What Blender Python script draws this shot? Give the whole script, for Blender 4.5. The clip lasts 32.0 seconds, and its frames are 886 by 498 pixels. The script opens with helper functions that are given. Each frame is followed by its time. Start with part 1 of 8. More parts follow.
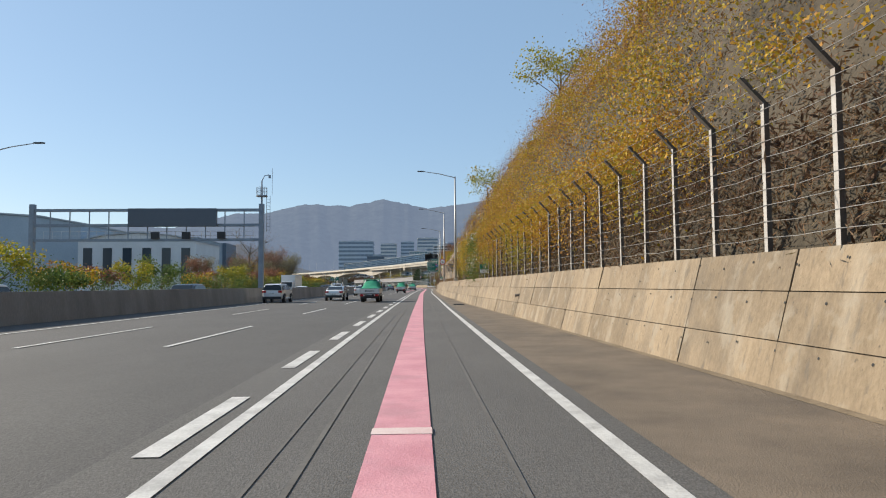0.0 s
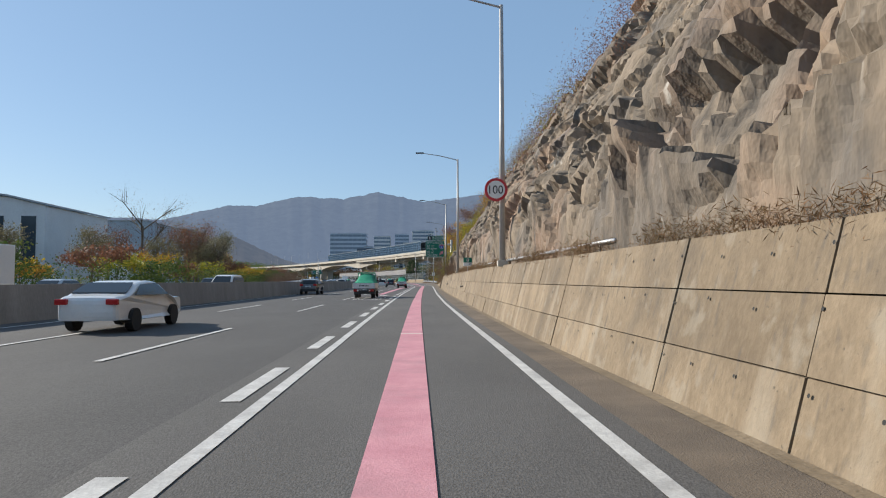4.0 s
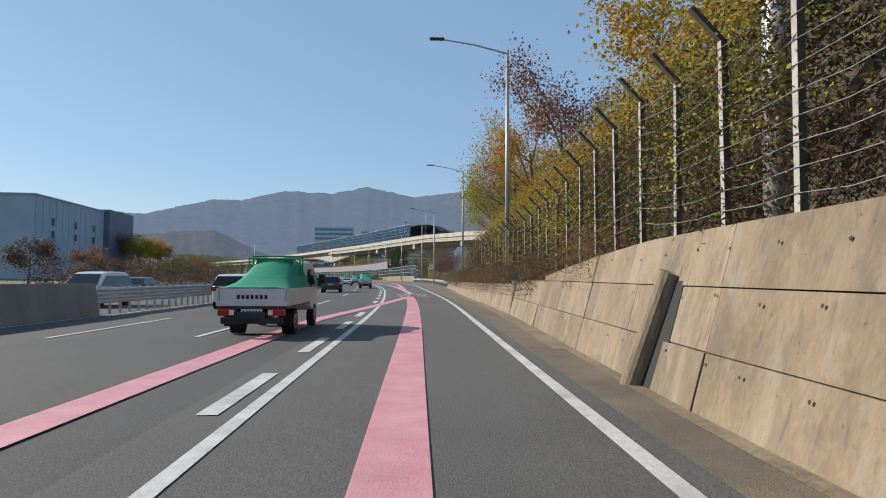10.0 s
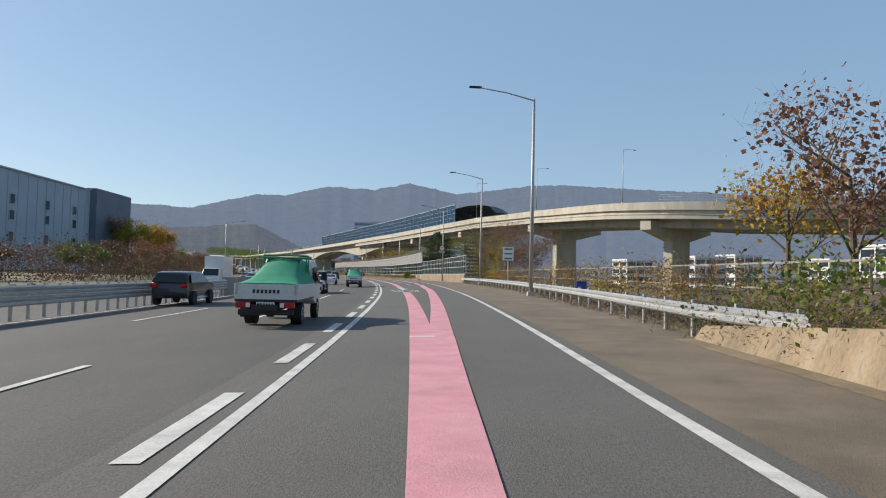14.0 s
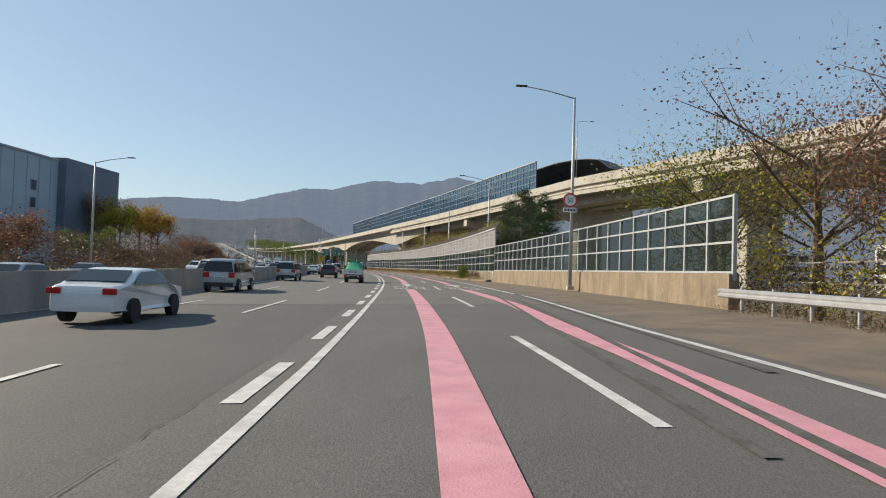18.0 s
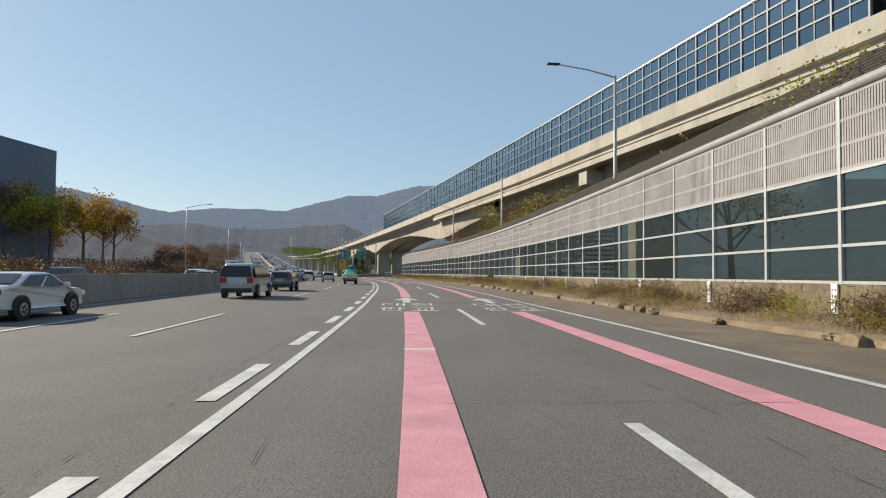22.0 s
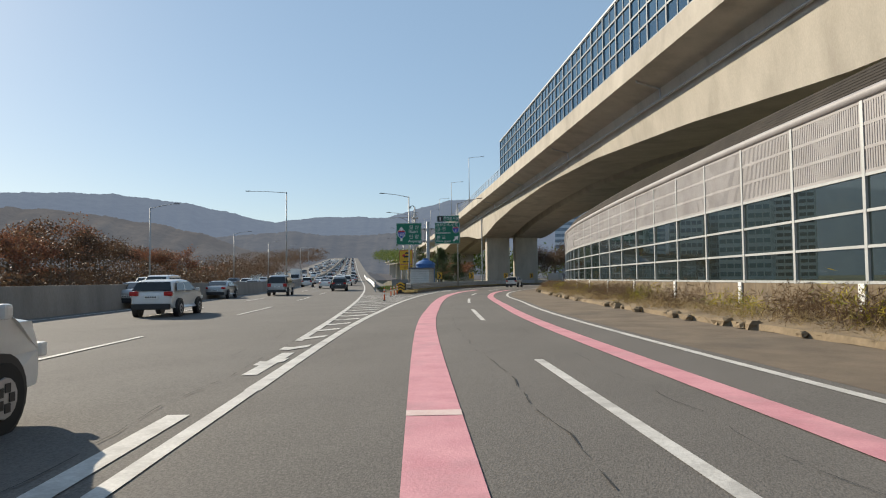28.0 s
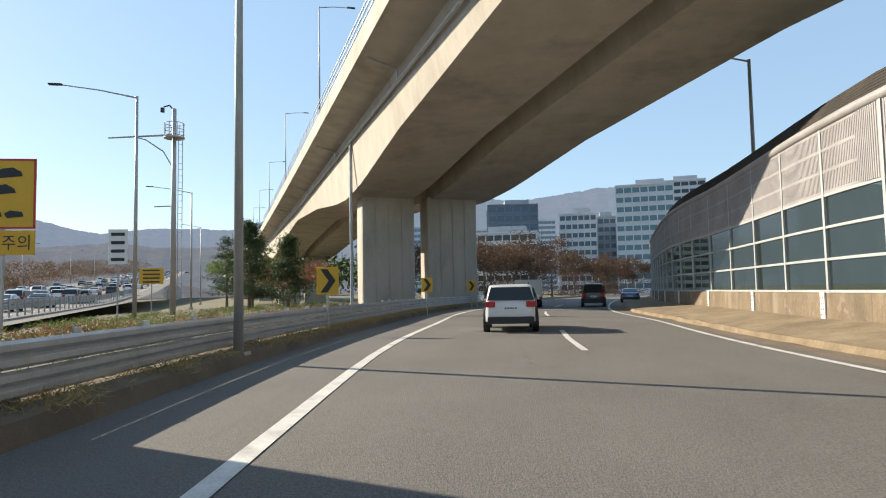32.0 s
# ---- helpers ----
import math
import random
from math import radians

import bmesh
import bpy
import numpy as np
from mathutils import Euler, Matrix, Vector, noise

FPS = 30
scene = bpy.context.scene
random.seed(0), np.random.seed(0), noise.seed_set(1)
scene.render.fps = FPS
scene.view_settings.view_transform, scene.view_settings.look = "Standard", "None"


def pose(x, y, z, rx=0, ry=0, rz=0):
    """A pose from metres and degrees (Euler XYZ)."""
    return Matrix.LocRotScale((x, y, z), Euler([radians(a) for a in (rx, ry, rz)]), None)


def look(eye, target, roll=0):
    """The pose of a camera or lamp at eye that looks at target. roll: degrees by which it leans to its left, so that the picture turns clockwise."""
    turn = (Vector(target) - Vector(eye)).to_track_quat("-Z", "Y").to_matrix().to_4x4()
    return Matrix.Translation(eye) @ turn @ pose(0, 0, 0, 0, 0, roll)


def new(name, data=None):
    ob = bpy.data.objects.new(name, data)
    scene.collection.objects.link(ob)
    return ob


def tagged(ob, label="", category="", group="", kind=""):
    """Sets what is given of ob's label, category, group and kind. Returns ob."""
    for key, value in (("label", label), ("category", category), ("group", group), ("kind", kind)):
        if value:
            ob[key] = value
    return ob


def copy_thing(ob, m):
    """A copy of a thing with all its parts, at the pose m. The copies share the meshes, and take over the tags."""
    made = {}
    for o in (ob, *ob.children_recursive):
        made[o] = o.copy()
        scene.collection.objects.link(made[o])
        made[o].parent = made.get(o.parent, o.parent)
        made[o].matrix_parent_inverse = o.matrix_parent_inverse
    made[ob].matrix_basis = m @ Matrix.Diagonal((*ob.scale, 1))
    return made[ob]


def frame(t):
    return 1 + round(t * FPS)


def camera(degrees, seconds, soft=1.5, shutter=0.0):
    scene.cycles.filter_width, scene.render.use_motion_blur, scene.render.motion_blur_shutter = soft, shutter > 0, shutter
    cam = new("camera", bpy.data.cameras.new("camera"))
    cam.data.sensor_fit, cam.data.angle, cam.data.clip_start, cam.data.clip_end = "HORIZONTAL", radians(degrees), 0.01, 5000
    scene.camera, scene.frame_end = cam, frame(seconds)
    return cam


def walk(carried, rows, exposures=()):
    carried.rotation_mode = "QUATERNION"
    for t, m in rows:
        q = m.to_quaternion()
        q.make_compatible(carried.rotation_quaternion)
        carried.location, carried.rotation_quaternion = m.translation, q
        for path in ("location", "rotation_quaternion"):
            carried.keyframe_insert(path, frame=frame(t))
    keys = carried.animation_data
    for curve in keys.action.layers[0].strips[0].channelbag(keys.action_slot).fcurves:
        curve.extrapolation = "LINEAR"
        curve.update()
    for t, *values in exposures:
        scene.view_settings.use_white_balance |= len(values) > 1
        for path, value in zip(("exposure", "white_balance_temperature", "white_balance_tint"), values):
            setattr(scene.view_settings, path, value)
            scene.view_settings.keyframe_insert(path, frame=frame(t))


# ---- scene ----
cam = camera(68.61, 32.0, soft=1.1)
PATH = [
    (0.0, (0.000, 0.000, 1.451), (-0.000, 29.954, 3.120), -0.38),
    (0.5, (-0.370, 9.957, 1.451), (-0.319, 39.909, 3.144), -0.34),
    (1.0, (-0.720, 19.772, 1.451), (-0.626, 49.725, 3.124), -0.31),
    (1.5, (-1.050, 29.443, 1.451), (-0.903, 59.398, 3.096), -0.27),
    (2.0, (-1.357, 38.968, 1.451), (-1.154, 68.922, 3.089), -0.22),
    (2.5, (-1.643, 48.343, 1.451), (-1.399, 78.298, 3.075), -0.18),
    (3.0, (-1.917, 57.567, 1.451), (-1.664, 87.525, 3.018), -0.13),
    (3.5, (-2.187, 66.644, 1.451), (-1.945, 96.606, 2.942), -0.08),
    (4.0, (-2.457, 75.587, 1.451), (-2.227, 105.552, 2.874), -0.04),
    (4.5, (-2.725, 84.411, 1.451), (-2.490, 114.378, 2.842), -0.01),
    (5.0, (-2.985, 93.137, 1.451), (-2.713, 123.102, 2.881), 0.01),
    (5.5, (-3.225, 101.788, 1.451), (-2.879, 131.752, 2.878), 0.02),
    (6.0, (-3.444, 110.387, 1.451), (-3.036, 140.353, 2.834), 0.03),
    (6.5, (-3.646, 118.959, 1.451), (-3.185, 148.927, 2.762), 0.03),
    (7.0, (-3.829, 127.525, 1.451), (-3.300, 157.495, 2.703), 0.04),
    (7.5, (-4.006, 136.098, 1.451), (-3.500, 166.068, 2.677), 0.04),
    (8.0, (-4.189, 144.679, 1.451), (-3.684, 174.650, 2.691), 0.06),
    (8.5, (-4.373, 153.267, 1.451), (-3.883, 183.236, 2.718), 0.09),
    (9.0, (-4.560, 161.851, 1.451), (-4.070, 191.818, 2.759), 0.14),
    (9.5, (-4.742, 170.426, 1.451), (-4.205, 200.393, 2.750), 0.21),
    (10.0, (-4.894, 178.988, 1.451), (-4.210, 208.951, 2.755), 0.30),
    (10.5, (-5.015, 187.533, 1.451), (-4.298, 217.498, 2.719), 0.40),
    (11.0, (-5.153, 196.064, 1.451), (-4.574, 226.033, 2.670), 0.53),
    (11.5, (-5.336, 204.588, 1.451), (-4.931, 234.559, 2.694), 0.67),
    (12.0, (-5.583, 213.121, 1.451), (-5.453, 243.093, 2.724), 0.81),
    (12.5, (-5.919, 221.683, 1.451), (-6.128, 251.656, 2.714), 0.95),
    (13.0, (-6.365, 230.294, 1.451), (-6.981, 260.261, 2.710), 1.09),
    (13.5, (-6.932, 238.961, 1.451), (-7.934, 268.919, 2.704), 1.22),
    (14.0, (-7.594, 247.686, 1.451), (-8.839, 277.637, 2.646), 1.34),
    (14.5, (-8.329, 256.460, 1.451), (-9.811, 286.401, 2.620), 1.46),
    (15.0, (-9.136, 265.275, 1.451), (-10.845, 295.204, 2.615), 1.56),
    (15.5, (-10.018, 274.142, 1.451), (-11.976, 304.057, 2.589), 1.65),
    (16.0, (-10.987, 283.087, 1.451), (-13.217, 312.984, 2.534), 1.73),
    (16.5, (-12.057, 292.152, 1.451), (-14.590, 322.028, 2.467), 1.79),
    (17.0, (-13.248, 301.383, 1.451), (-16.118, 331.229, 2.445), 1.83),
    (17.5, (-14.566, 310.818, 1.451), (-17.716, 340.637, 2.396), 1.85),
    (18.0, (-16.000, 320.484, 1.451), (-19.376, 350.279, 2.378), 1.84),
    (18.5, (-17.537, 330.402, 1.451), (-21.077, 360.176, 2.439), 1.78),
    (19.0, (-19.175, 340.577, 1.451), (-22.910, 370.322, 2.587), 1.69),
    (19.5, (-20.926, 350.996, 1.451), (-24.877, 380.714, 2.581), 1.57),
    (20.0, (-22.803, 361.635, 1.451), (-27.027, 391.315, 2.572), 1.41),
    (20.5, (-24.824, 372.452, 1.451), (-29.363, 402.086, 2.569), 1.21),
    (21.0, (-26.995, 383.407, 1.451), (-31.873, 412.988, 2.536), 0.99),
    (21.5, (-29.328, 394.470, 1.451), (-34.569, 423.989, 2.550), 0.75),
    (22.0, (-31.804, 405.632, 1.451), (-37.301, 435.102, 2.574), 0.51),
    (22.5, (-34.401, 416.893, 1.451), (-40.153, 446.316, 2.553), 0.28),
    (23.0, (-37.131, 428.249, 1.451), (-43.157, 457.619, 2.498), 0.06),
    (23.5, (-39.979, 439.686, 1.451), (-46.211, 469.005, 2.704), -0.12),
    (24.0, (-42.933, 451.178, 1.451), (-49.421, 480.435, 2.832), -0.27),
    (24.5, (-46.023, 462.671, 1.451), (-52.906, 491.838, 2.837), -0.36),
    (25.0, (-49.286, 474.104, 1.451), (-56.652, 503.150, 2.890), -0.42),
    (25.5, (-52.721, 485.427, 1.451), (-60.564, 514.345, 2.946), -0.44),
    (26.0, (-56.326, 496.591, 1.451), (-64.727, 525.353, 2.912), -0.45),
    (26.5, (-60.109, 507.547, 1.451), (-69.098, 536.135, 2.836), -0.44),
    (27.0, (-64.048, 518.267, 1.451), (-73.564, 546.687, 2.758), -0.45),
    (27.5, (-68.094, 528.746, 1.451), (-77.990, 557.038, 2.729), -0.47),
    (28.0, (-72.165, 539.012, 1.451), (-82.194, 567.253, 2.818), -0.52),
    (28.5, (-76.183, 549.110, 1.451), (-86.139, 577.375, 2.861), -0.60),
    (29.0, (-80.072, 559.079, 1.451), (-89.714, 587.448, 2.930), -0.71),
    (29.5, (-83.738, 568.941, 1.451), (-92.767, 597.508, 3.002), -0.82),
    (30.0, (-87.064, 578.699, 1.451), (-95.152, 607.546, 3.014), -0.92),
    (30.5, (-89.969, 588.314, 1.451), (-96.982, 617.439, 3.044), -0.99),
    (31.0, (-92.402, 597.729, 1.451), (-98.146, 627.128, 3.100), -1.04),
    (31.5, (-94.370, 606.884, 1.451), (-98.978, 636.474, 3.241), -1.06),
    (32.0, (-95.909, 615.730, 1.451), (-99.282, 645.474, 3.420), -1.08),
]
walk(cam, [(t, look(eye, target, roll)) for t, eye, target, roll in PATH],
     exposures=[(0.0, 0.42, 6800, 10), (2.0, 0.4, 6800, 10), (4.0, 0.24, 6450, 10), (9.0, 0.2, 6450, 10), (14.0, 0.24, 6800, 10), (18.0, 0.24, 7200, 10), (24.0, 0.24, 7150, 10), (29.0, 0.26, 7150, 10), (30.5, 0.36, 7150, 10), (32.0, 0.82, 7150, 10)])

# ---- light ----
SUN_TO = Vector((-0.825, 0.345, 0.455)).normalized()
sun = new("sun", bpy.data.lights.new("sun", "SUN"))
sun.data.energy, sun.data.angle, sun.data.color = 5.0, radians(0.5), (1.0, 0.92, 0.79)
sun.matrix_world = look((0, 0, 60), Vector((0, 0, 60)) - SUN_TO)
world = bpy.data.worlds.new("sky")
world.use_nodes = True
scene.world = world
_sky = world.node_tree.nodes.new("ShaderNodeTexSky")
_sky.sky_type, _sky.sun_disc = "NISHITA", False
_sky.sun_elevation = math.asin(SUN_TO.z)
_sky.sun_rotation = math.atan2(SUN_TO.x, SUN_TO.y)
_sky.air_density, _sky.dust_density, _sky.ozone_density = 1.0, 0.3, 1.6
_bg = world.node_tree.nodes["Background"]
_bg.inputs["Strength"].default_value = 0.11
# thin even haze over the clear sky
_mix = world.node_tree.nodes.new("ShaderNodeMix")
_mix.data_type = "RGBA"
_mix.inputs[0].default_value, _mix.inputs[7].default_value = 0.55, (2.3, 3.75, 5.7, 1)
world.node_tree.links.new(_sky.outputs[0], _mix.inputs[6])
world.node_tree.links.new(_mix.outputs[2], _bg.inputs["Color"])
scene.view_settings.exposure = 0.24

# ---- materials ----
def surf(name, a, b, scale=3.0, rough=0.85, bump=0.0, fine=40.0, metal=0.0, stretch=(1, 1, 1), stain=None, stain_scale=0.4, stain_amt=0.5, spec=0.5, island=0.0, depth=0.03, patch=1.0, grain=0.6):
    """A worn surface: two colours mixed by noise at two sizes, a stain colour, fine relief."""
    m = bpy.data.materials.new(name)
    m.use_nodes = True
    nt = m.node_tree
    n, l = nt.nodes, nt.links
    bs = n["Principled BSDF"]
    bs.inputs["Roughness"].default_value, bs.inputs["Metallic"].default_value = rough, metal
    bs.inputs["Specular IOR Level"].default_value = spec
    tc = n.new("ShaderNodeTexCoord")
    mp = n.new("ShaderNodeMapping")
    mp.inputs["Scale"].default_value = stretch
    l.new(tc.outputs["Object"], mp.inputs["Vector"])

    def ns(sc, det=5.0):
        x = n.new("ShaderNodeTexNoise")
        x.inputs["Scale"].default_value, x.inputs["Detail"].default_value, x.inputs["Roughness"].default_value = sc, det, 0.62
        l.new(mp.outputs[0], x.inputs["Vector"])
        return x
    big, small = ns(scale), ns(fine, 3.0)
    add = n.new("ShaderNodeMath")
    add.operation = "MULTIPLY_ADD"
    add.inputs[1].default_value, add.inputs[2].default_value = grain, 0.5 - 0.5 * patch - 0.5 * grain
    l.new(small.outputs[0], add.inputs[0])
    su = n.new("ShaderNodeMath")
    su.operation = "MULTIPLY_ADD"
    su.inputs[1].default_value = patch
    l.new(big.outputs[0], su.inputs[0])
    l.new(add.outputs[0], su.inputs[2])
    rg = n.new("ShaderNodeMapRange")
    rg.inputs[1].default_value, rg.inputs[2].default_value = 0.3, 0.7
    l.new(su.outputs[0], rg.inputs[0])
    mx = n.new("ShaderNodeMix")
    mx.data_type = "RGBA"
    mx.inputs[6].default_value, mx.inputs[7].default_value = (*a, 1), (*b, 1)
    l.new(rg.outputs[0], mx.inputs[0])
    out = mx.outputs[2]
    if stain:
        st = ns(stain_scale, 7.0)
        r2 = n.new("ShaderNodeMapRange")
        r2.inputs[1].default_value, r2.inputs[2].default_value, r2.inputs[4].default_value = 0.5, 0.72, stain_amt
        l.new(st.outputs[0], r2.inputs[0])
        m2 = n.new("ShaderNodeMix")
        m2.data_type = "RGBA"
        m2.inputs[7].default_value = (*stain, 1)
        l.new(r2.outputs[0], m2.inputs[0])
        l.new(out, m2.inputs[6])
        out = m2.outputs[2]
    if island:
        oi = n.new("ShaderNodeObjectInfo")
        r3 = n.new("ShaderNodeMapRange")
        r3.inputs[3].default_value, r3.inputs[4].default_value = 1 - island, 1 + island
        l.new(oi.outputs["Random"], r3.inputs[0])
        hs = n.new("ShaderNodeHueSaturation")
        l.new(r3.outputs[0], hs.inputs["Value"])
        l.new(out, hs.inputs["Color"])
        out = hs.outputs[0]
    l.new(out, bs.inputs["Base Color"])
    if bump:
        bp = n.new("ShaderNodeBump")
        bp.inputs["Strength"].default_value, bp.inputs["Distance"].default_value = min(bump, 1.0), depth
        l.new(su.outputs[0], bp.inputs["Height"])
        l.new(bp.outputs[0], bs.inputs["Normal"])
    return m


def plain(name, c, rough=0.5, metal=0.0, coat=0.0, spec=0.5):
    """A smooth manufactured surface with slight dirt."""
    m = surf(name, tuple(v * 0.93 for v in c), c, 1.5, rough, 0, 12.0, metal, spec=spec)
    m.node_tree.nodes["Principled BSDF"].inputs["Coat Weight"].default_value = coat
    return m


def leafmat(name, cols, rough=0.65):
    m = bpy.data.materials.new(name)
    m.use_nodes = True
    n, l = m.node_tree.nodes, m.node_tree.links
    bs = n["Principled BSDF"]
    bs.inputs["Roughness"].default_value = rough
    bs.inputs["Specular IOR Level"].default_value = 0.25
    g = n.new("ShaderNodeNewGeometry")
    tc = n.new("ShaderNodeTexCoord")
    nz = n.new("ShaderNodeTexNoise")
    nz.inputs["Scale"].default_value, nz.inputs["Detail"].default_value = 0.35, 3.0
    l.new(tc.outputs["Object"], nz.inputs["Vector"])
    ma = n.new("ShaderNodeMath")
    ma.operation = "MULTIPLY_ADD"
    ma.inputs[1].default_value = 1.7
    l.new(nz.outputs[0], ma.inputs[0])
    mb = n.new("ShaderNodeMath")
    mb.operation = "MULTIPLY_ADD"
    mb.inputs[1].default_value, mb.inputs[2].default_value = 0.55, -0.62
    l.new(g.outputs["Random Per Island"], mb.inputs[0])
    l.new(mb.outputs[0], ma.inputs[2])
    r = n.new("ShaderNodeValToRGB")
    r.color_ramp.elements[0].color = (*cols[0], 1)
    r.color_ramp.elements[1].color = (*cols[-1], 1)
    for i, c in enumerate(cols[1:-1]):
        e = r.color_ramp.elements.new((i + 1) / (len(cols) - 1))
        e.color = (*c, 1)
    l.new(ma.outputs[0], r.inputs[0])
    l.new(r.outputs[0], bs.inputs["Base Color"])
    tr = n.new("ShaderNodeBsdfTranslucent")
    l.new(r.outputs[0], tr.inputs[0])
    ms = n.new("ShaderNodeMixShader")
    ms.inputs[0].default_value = 0.3
    l.new(bs.outputs[0], ms.inputs[1])
    l.new(tr.outputs[0], ms.inputs[2])
    l.new(ms.outputs[0], n["Material Output"].inputs["Surface"])
    return m


def glassmat(name, tint, rough=0.03, alpha=0.35):
    """Thin glass: a clear share and a glossy tinted share."""
    m = bpy.data.materials.new(name)
    m.use_nodes = True
    n, l = m.node_tree.nodes, m.node_tree.links
    bs = n["Principled BSDF"]
    bs.inputs["Base Color"].default_value = (*tint, 1)
    bs.inputs["Roughness"].default_value = rough
    bs.inputs["Specular IOR Level"].default_value = 0.8
    tr = n.new("ShaderNodeBsdfTransparent")
    tr.inputs[0].default_value = (0.5, 0.58, 0.53, 1)
    ms = n.new("ShaderNodeMixShader")
    ms.inputs[0].default_value = alpha
    l.new(tr.outputs[0], ms.inputs[1])
    l.new(bs.outputs[0], ms.inputs[2])
    l.new(ms.outputs[0], n["Material Output"].inputs["Surface"])
    return m


def concrete_wall(name):
    """Cast concrete with vertical water streaks, blotches, pits and a slight difference from panel to panel."""
    m = surf(name, (0.172, 0.13, 0.085), (0.272, 0.21, 0.14), 1.1, 0.92, 0.8, 16.0, stain=(0.11, 0.092, 0.072), stain_scale=0.9, stain_amt=0.7, stretch=(1, 1, 0.55), island=0.15)
    n, l = m.node_tree.nodes, m.node_tree.links
    bs = n["Principled BSDF"]
    src = bs.inputs["Base Color"].links[0].from_socket
    tc = n.new("ShaderNodeTexCoord")
    for sc, lo, hi, amt, col in (((9.0, 9.0, 0.3), 0.58, 0.7, 0.6, (0.1, 0.088, 0.075)), ((1.6, 1.6, 0.12), 0.56, 0.72, 0.5, (0.36, 0.31, 0.24)), ((14.0, 14.0, 14.0), 0.66, 0.74, 0.7, (0.07, 0.06, 0.05)), ((2.2, 2.2, 2.2), 0.58, 0.66, 0.45, (0.29, 0.255, 0.2))):
        mp = n.new("ShaderNodeMapping")
        mp.inputs["Scale"].default_value = sc
        l.new(tc.outputs["Object"], mp.inputs["Vector"])
        nz = n.new("ShaderNodeTexNoise")
        nz.inputs["Scale"].default_value, nz.inputs["Detail"].default_value = 1.0, 6.0
        l.new(mp.outputs[0], nz.inputs["Vector"])
        r = n.new("ShaderNodeMapRange")
        r.inputs[1].default_value, r.inputs[2].default_value, r.inputs[4].default_value = lo, hi, amt
        l.new(nz.outputs[0], r.inputs[0])
        mx = n.new("ShaderNodeMix")
        mx.data_type = "RGBA"
        mx.inputs[7].default_value = (*col, 1)
        l.new(r.outputs[0], mx.inputs[0])
        l.new(src, mx.inputs[6])
        src = mx.outputs[2]
    l.new(src, bs.inputs["Base Color"])
    return m


M_ASPH = surf("asphalt", (0.064, 0.061, 0.058), (0.14, 0.133, 0.126), 0.45, 0.9, 0.5, 60.0, stain=(0.085, 0.08, 0.075), stain_scale=0.3, stain_amt=0.35, stretch=(1, 0.5, 1), depth=0.012, patch=0.35, grain=1.1)
M_ASPH2 = surf("worn_asphalt", (0.078, 0.074, 0.07), (0.165, 0.156, 0.146), 0.45, 0.92, 0.5, 60.0, stain=(0.10, 0.095, 0.09), stain_scale=0.3, stain_amt=0.35, stretch=(1, 0.5, 1), depth=0.012, patch=0.35, grain=1.1)
M_ASPHR = surf("ramp_asphalt", (0.078, 0.073, 0.068), (0.168, 0.157, 0.145), 0.45, 0.9, 0.5, 60.0, stain=(0.085, 0.08, 0.075), stain_scale=0.3, stain_amt=0.35, stretch=(1, 0.5, 1), depth=0.012, patch=0.35, grain=1.1)
M_ASPHD = surf("dark_asphalt", (0.048, 0.046, 0.045), (0.105, 0.1, 0.096), 0.45, 0.88, 0.5, 60.0, stain=(0.055, 0.052, 0.05), stain_scale=0.3, stain_amt=0.35, stretch=(1, 0.5, 1), depth=0.012, patch=0.35, grain=1.1)
M_SHOULDER = surf("dusty_shoulder", (0.12, 0.094, 0.07), (0.21, 0.163, 0.118), 0.7, 0.95, 0.6, 50.0, stain=(0.07, 0.062, 0.055), stain_scale=0.3)
M_WHITE = surf("road_paint_white", (0.45, 0.44, 0.42), (0.66, 0.65, 0.62), 2.0, 0.75, 0.3, 30.0, stain=(0.26, 0.25, 0.24), stain_scale=1.5, stain_amt=0.7)
M_PINK = surf("road_paint_pink", (0.54, 0.225, 0.265), (0.67, 0.325, 0.365), 1.5, 0.75, 0.3, 40.0, stain=(0.4, 0.22, 0.24), stain_scale=0.9, stain_amt=0.6)
M_WALL = concrete_wall("weathered_concrete")
M_CONC = surf("concrete", (0.41, 0.375, 0.32), (0.53, 0.49, 0.42), 0.5, 0.88, 0.35, 18.0, stain=(0.27, 0.24, 0.2), stain_scale=0.3, stain_amt=0.7, stretch=(1, 1, 0.4))
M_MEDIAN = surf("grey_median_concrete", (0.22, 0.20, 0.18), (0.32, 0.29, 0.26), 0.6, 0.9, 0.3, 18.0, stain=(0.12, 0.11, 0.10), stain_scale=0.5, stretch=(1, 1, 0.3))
M_EARTH = surf("dry_earth", (0.075, 0.058, 0.038), (0.145, 0.112, 0.072), 0.5, 0.97, 0.8, 12.0, stain=(0.05, 0.045, 0.025), stain_scale=0.2)
M_GROUND = surf("ground_cover", (0.10, 0.09, 0.05), (0.17, 0.14, 0.085), 0.05, 0.97, 0.5, 4.0, stain=(0.06, 0.075, 0.03), stain_scale=0.02)
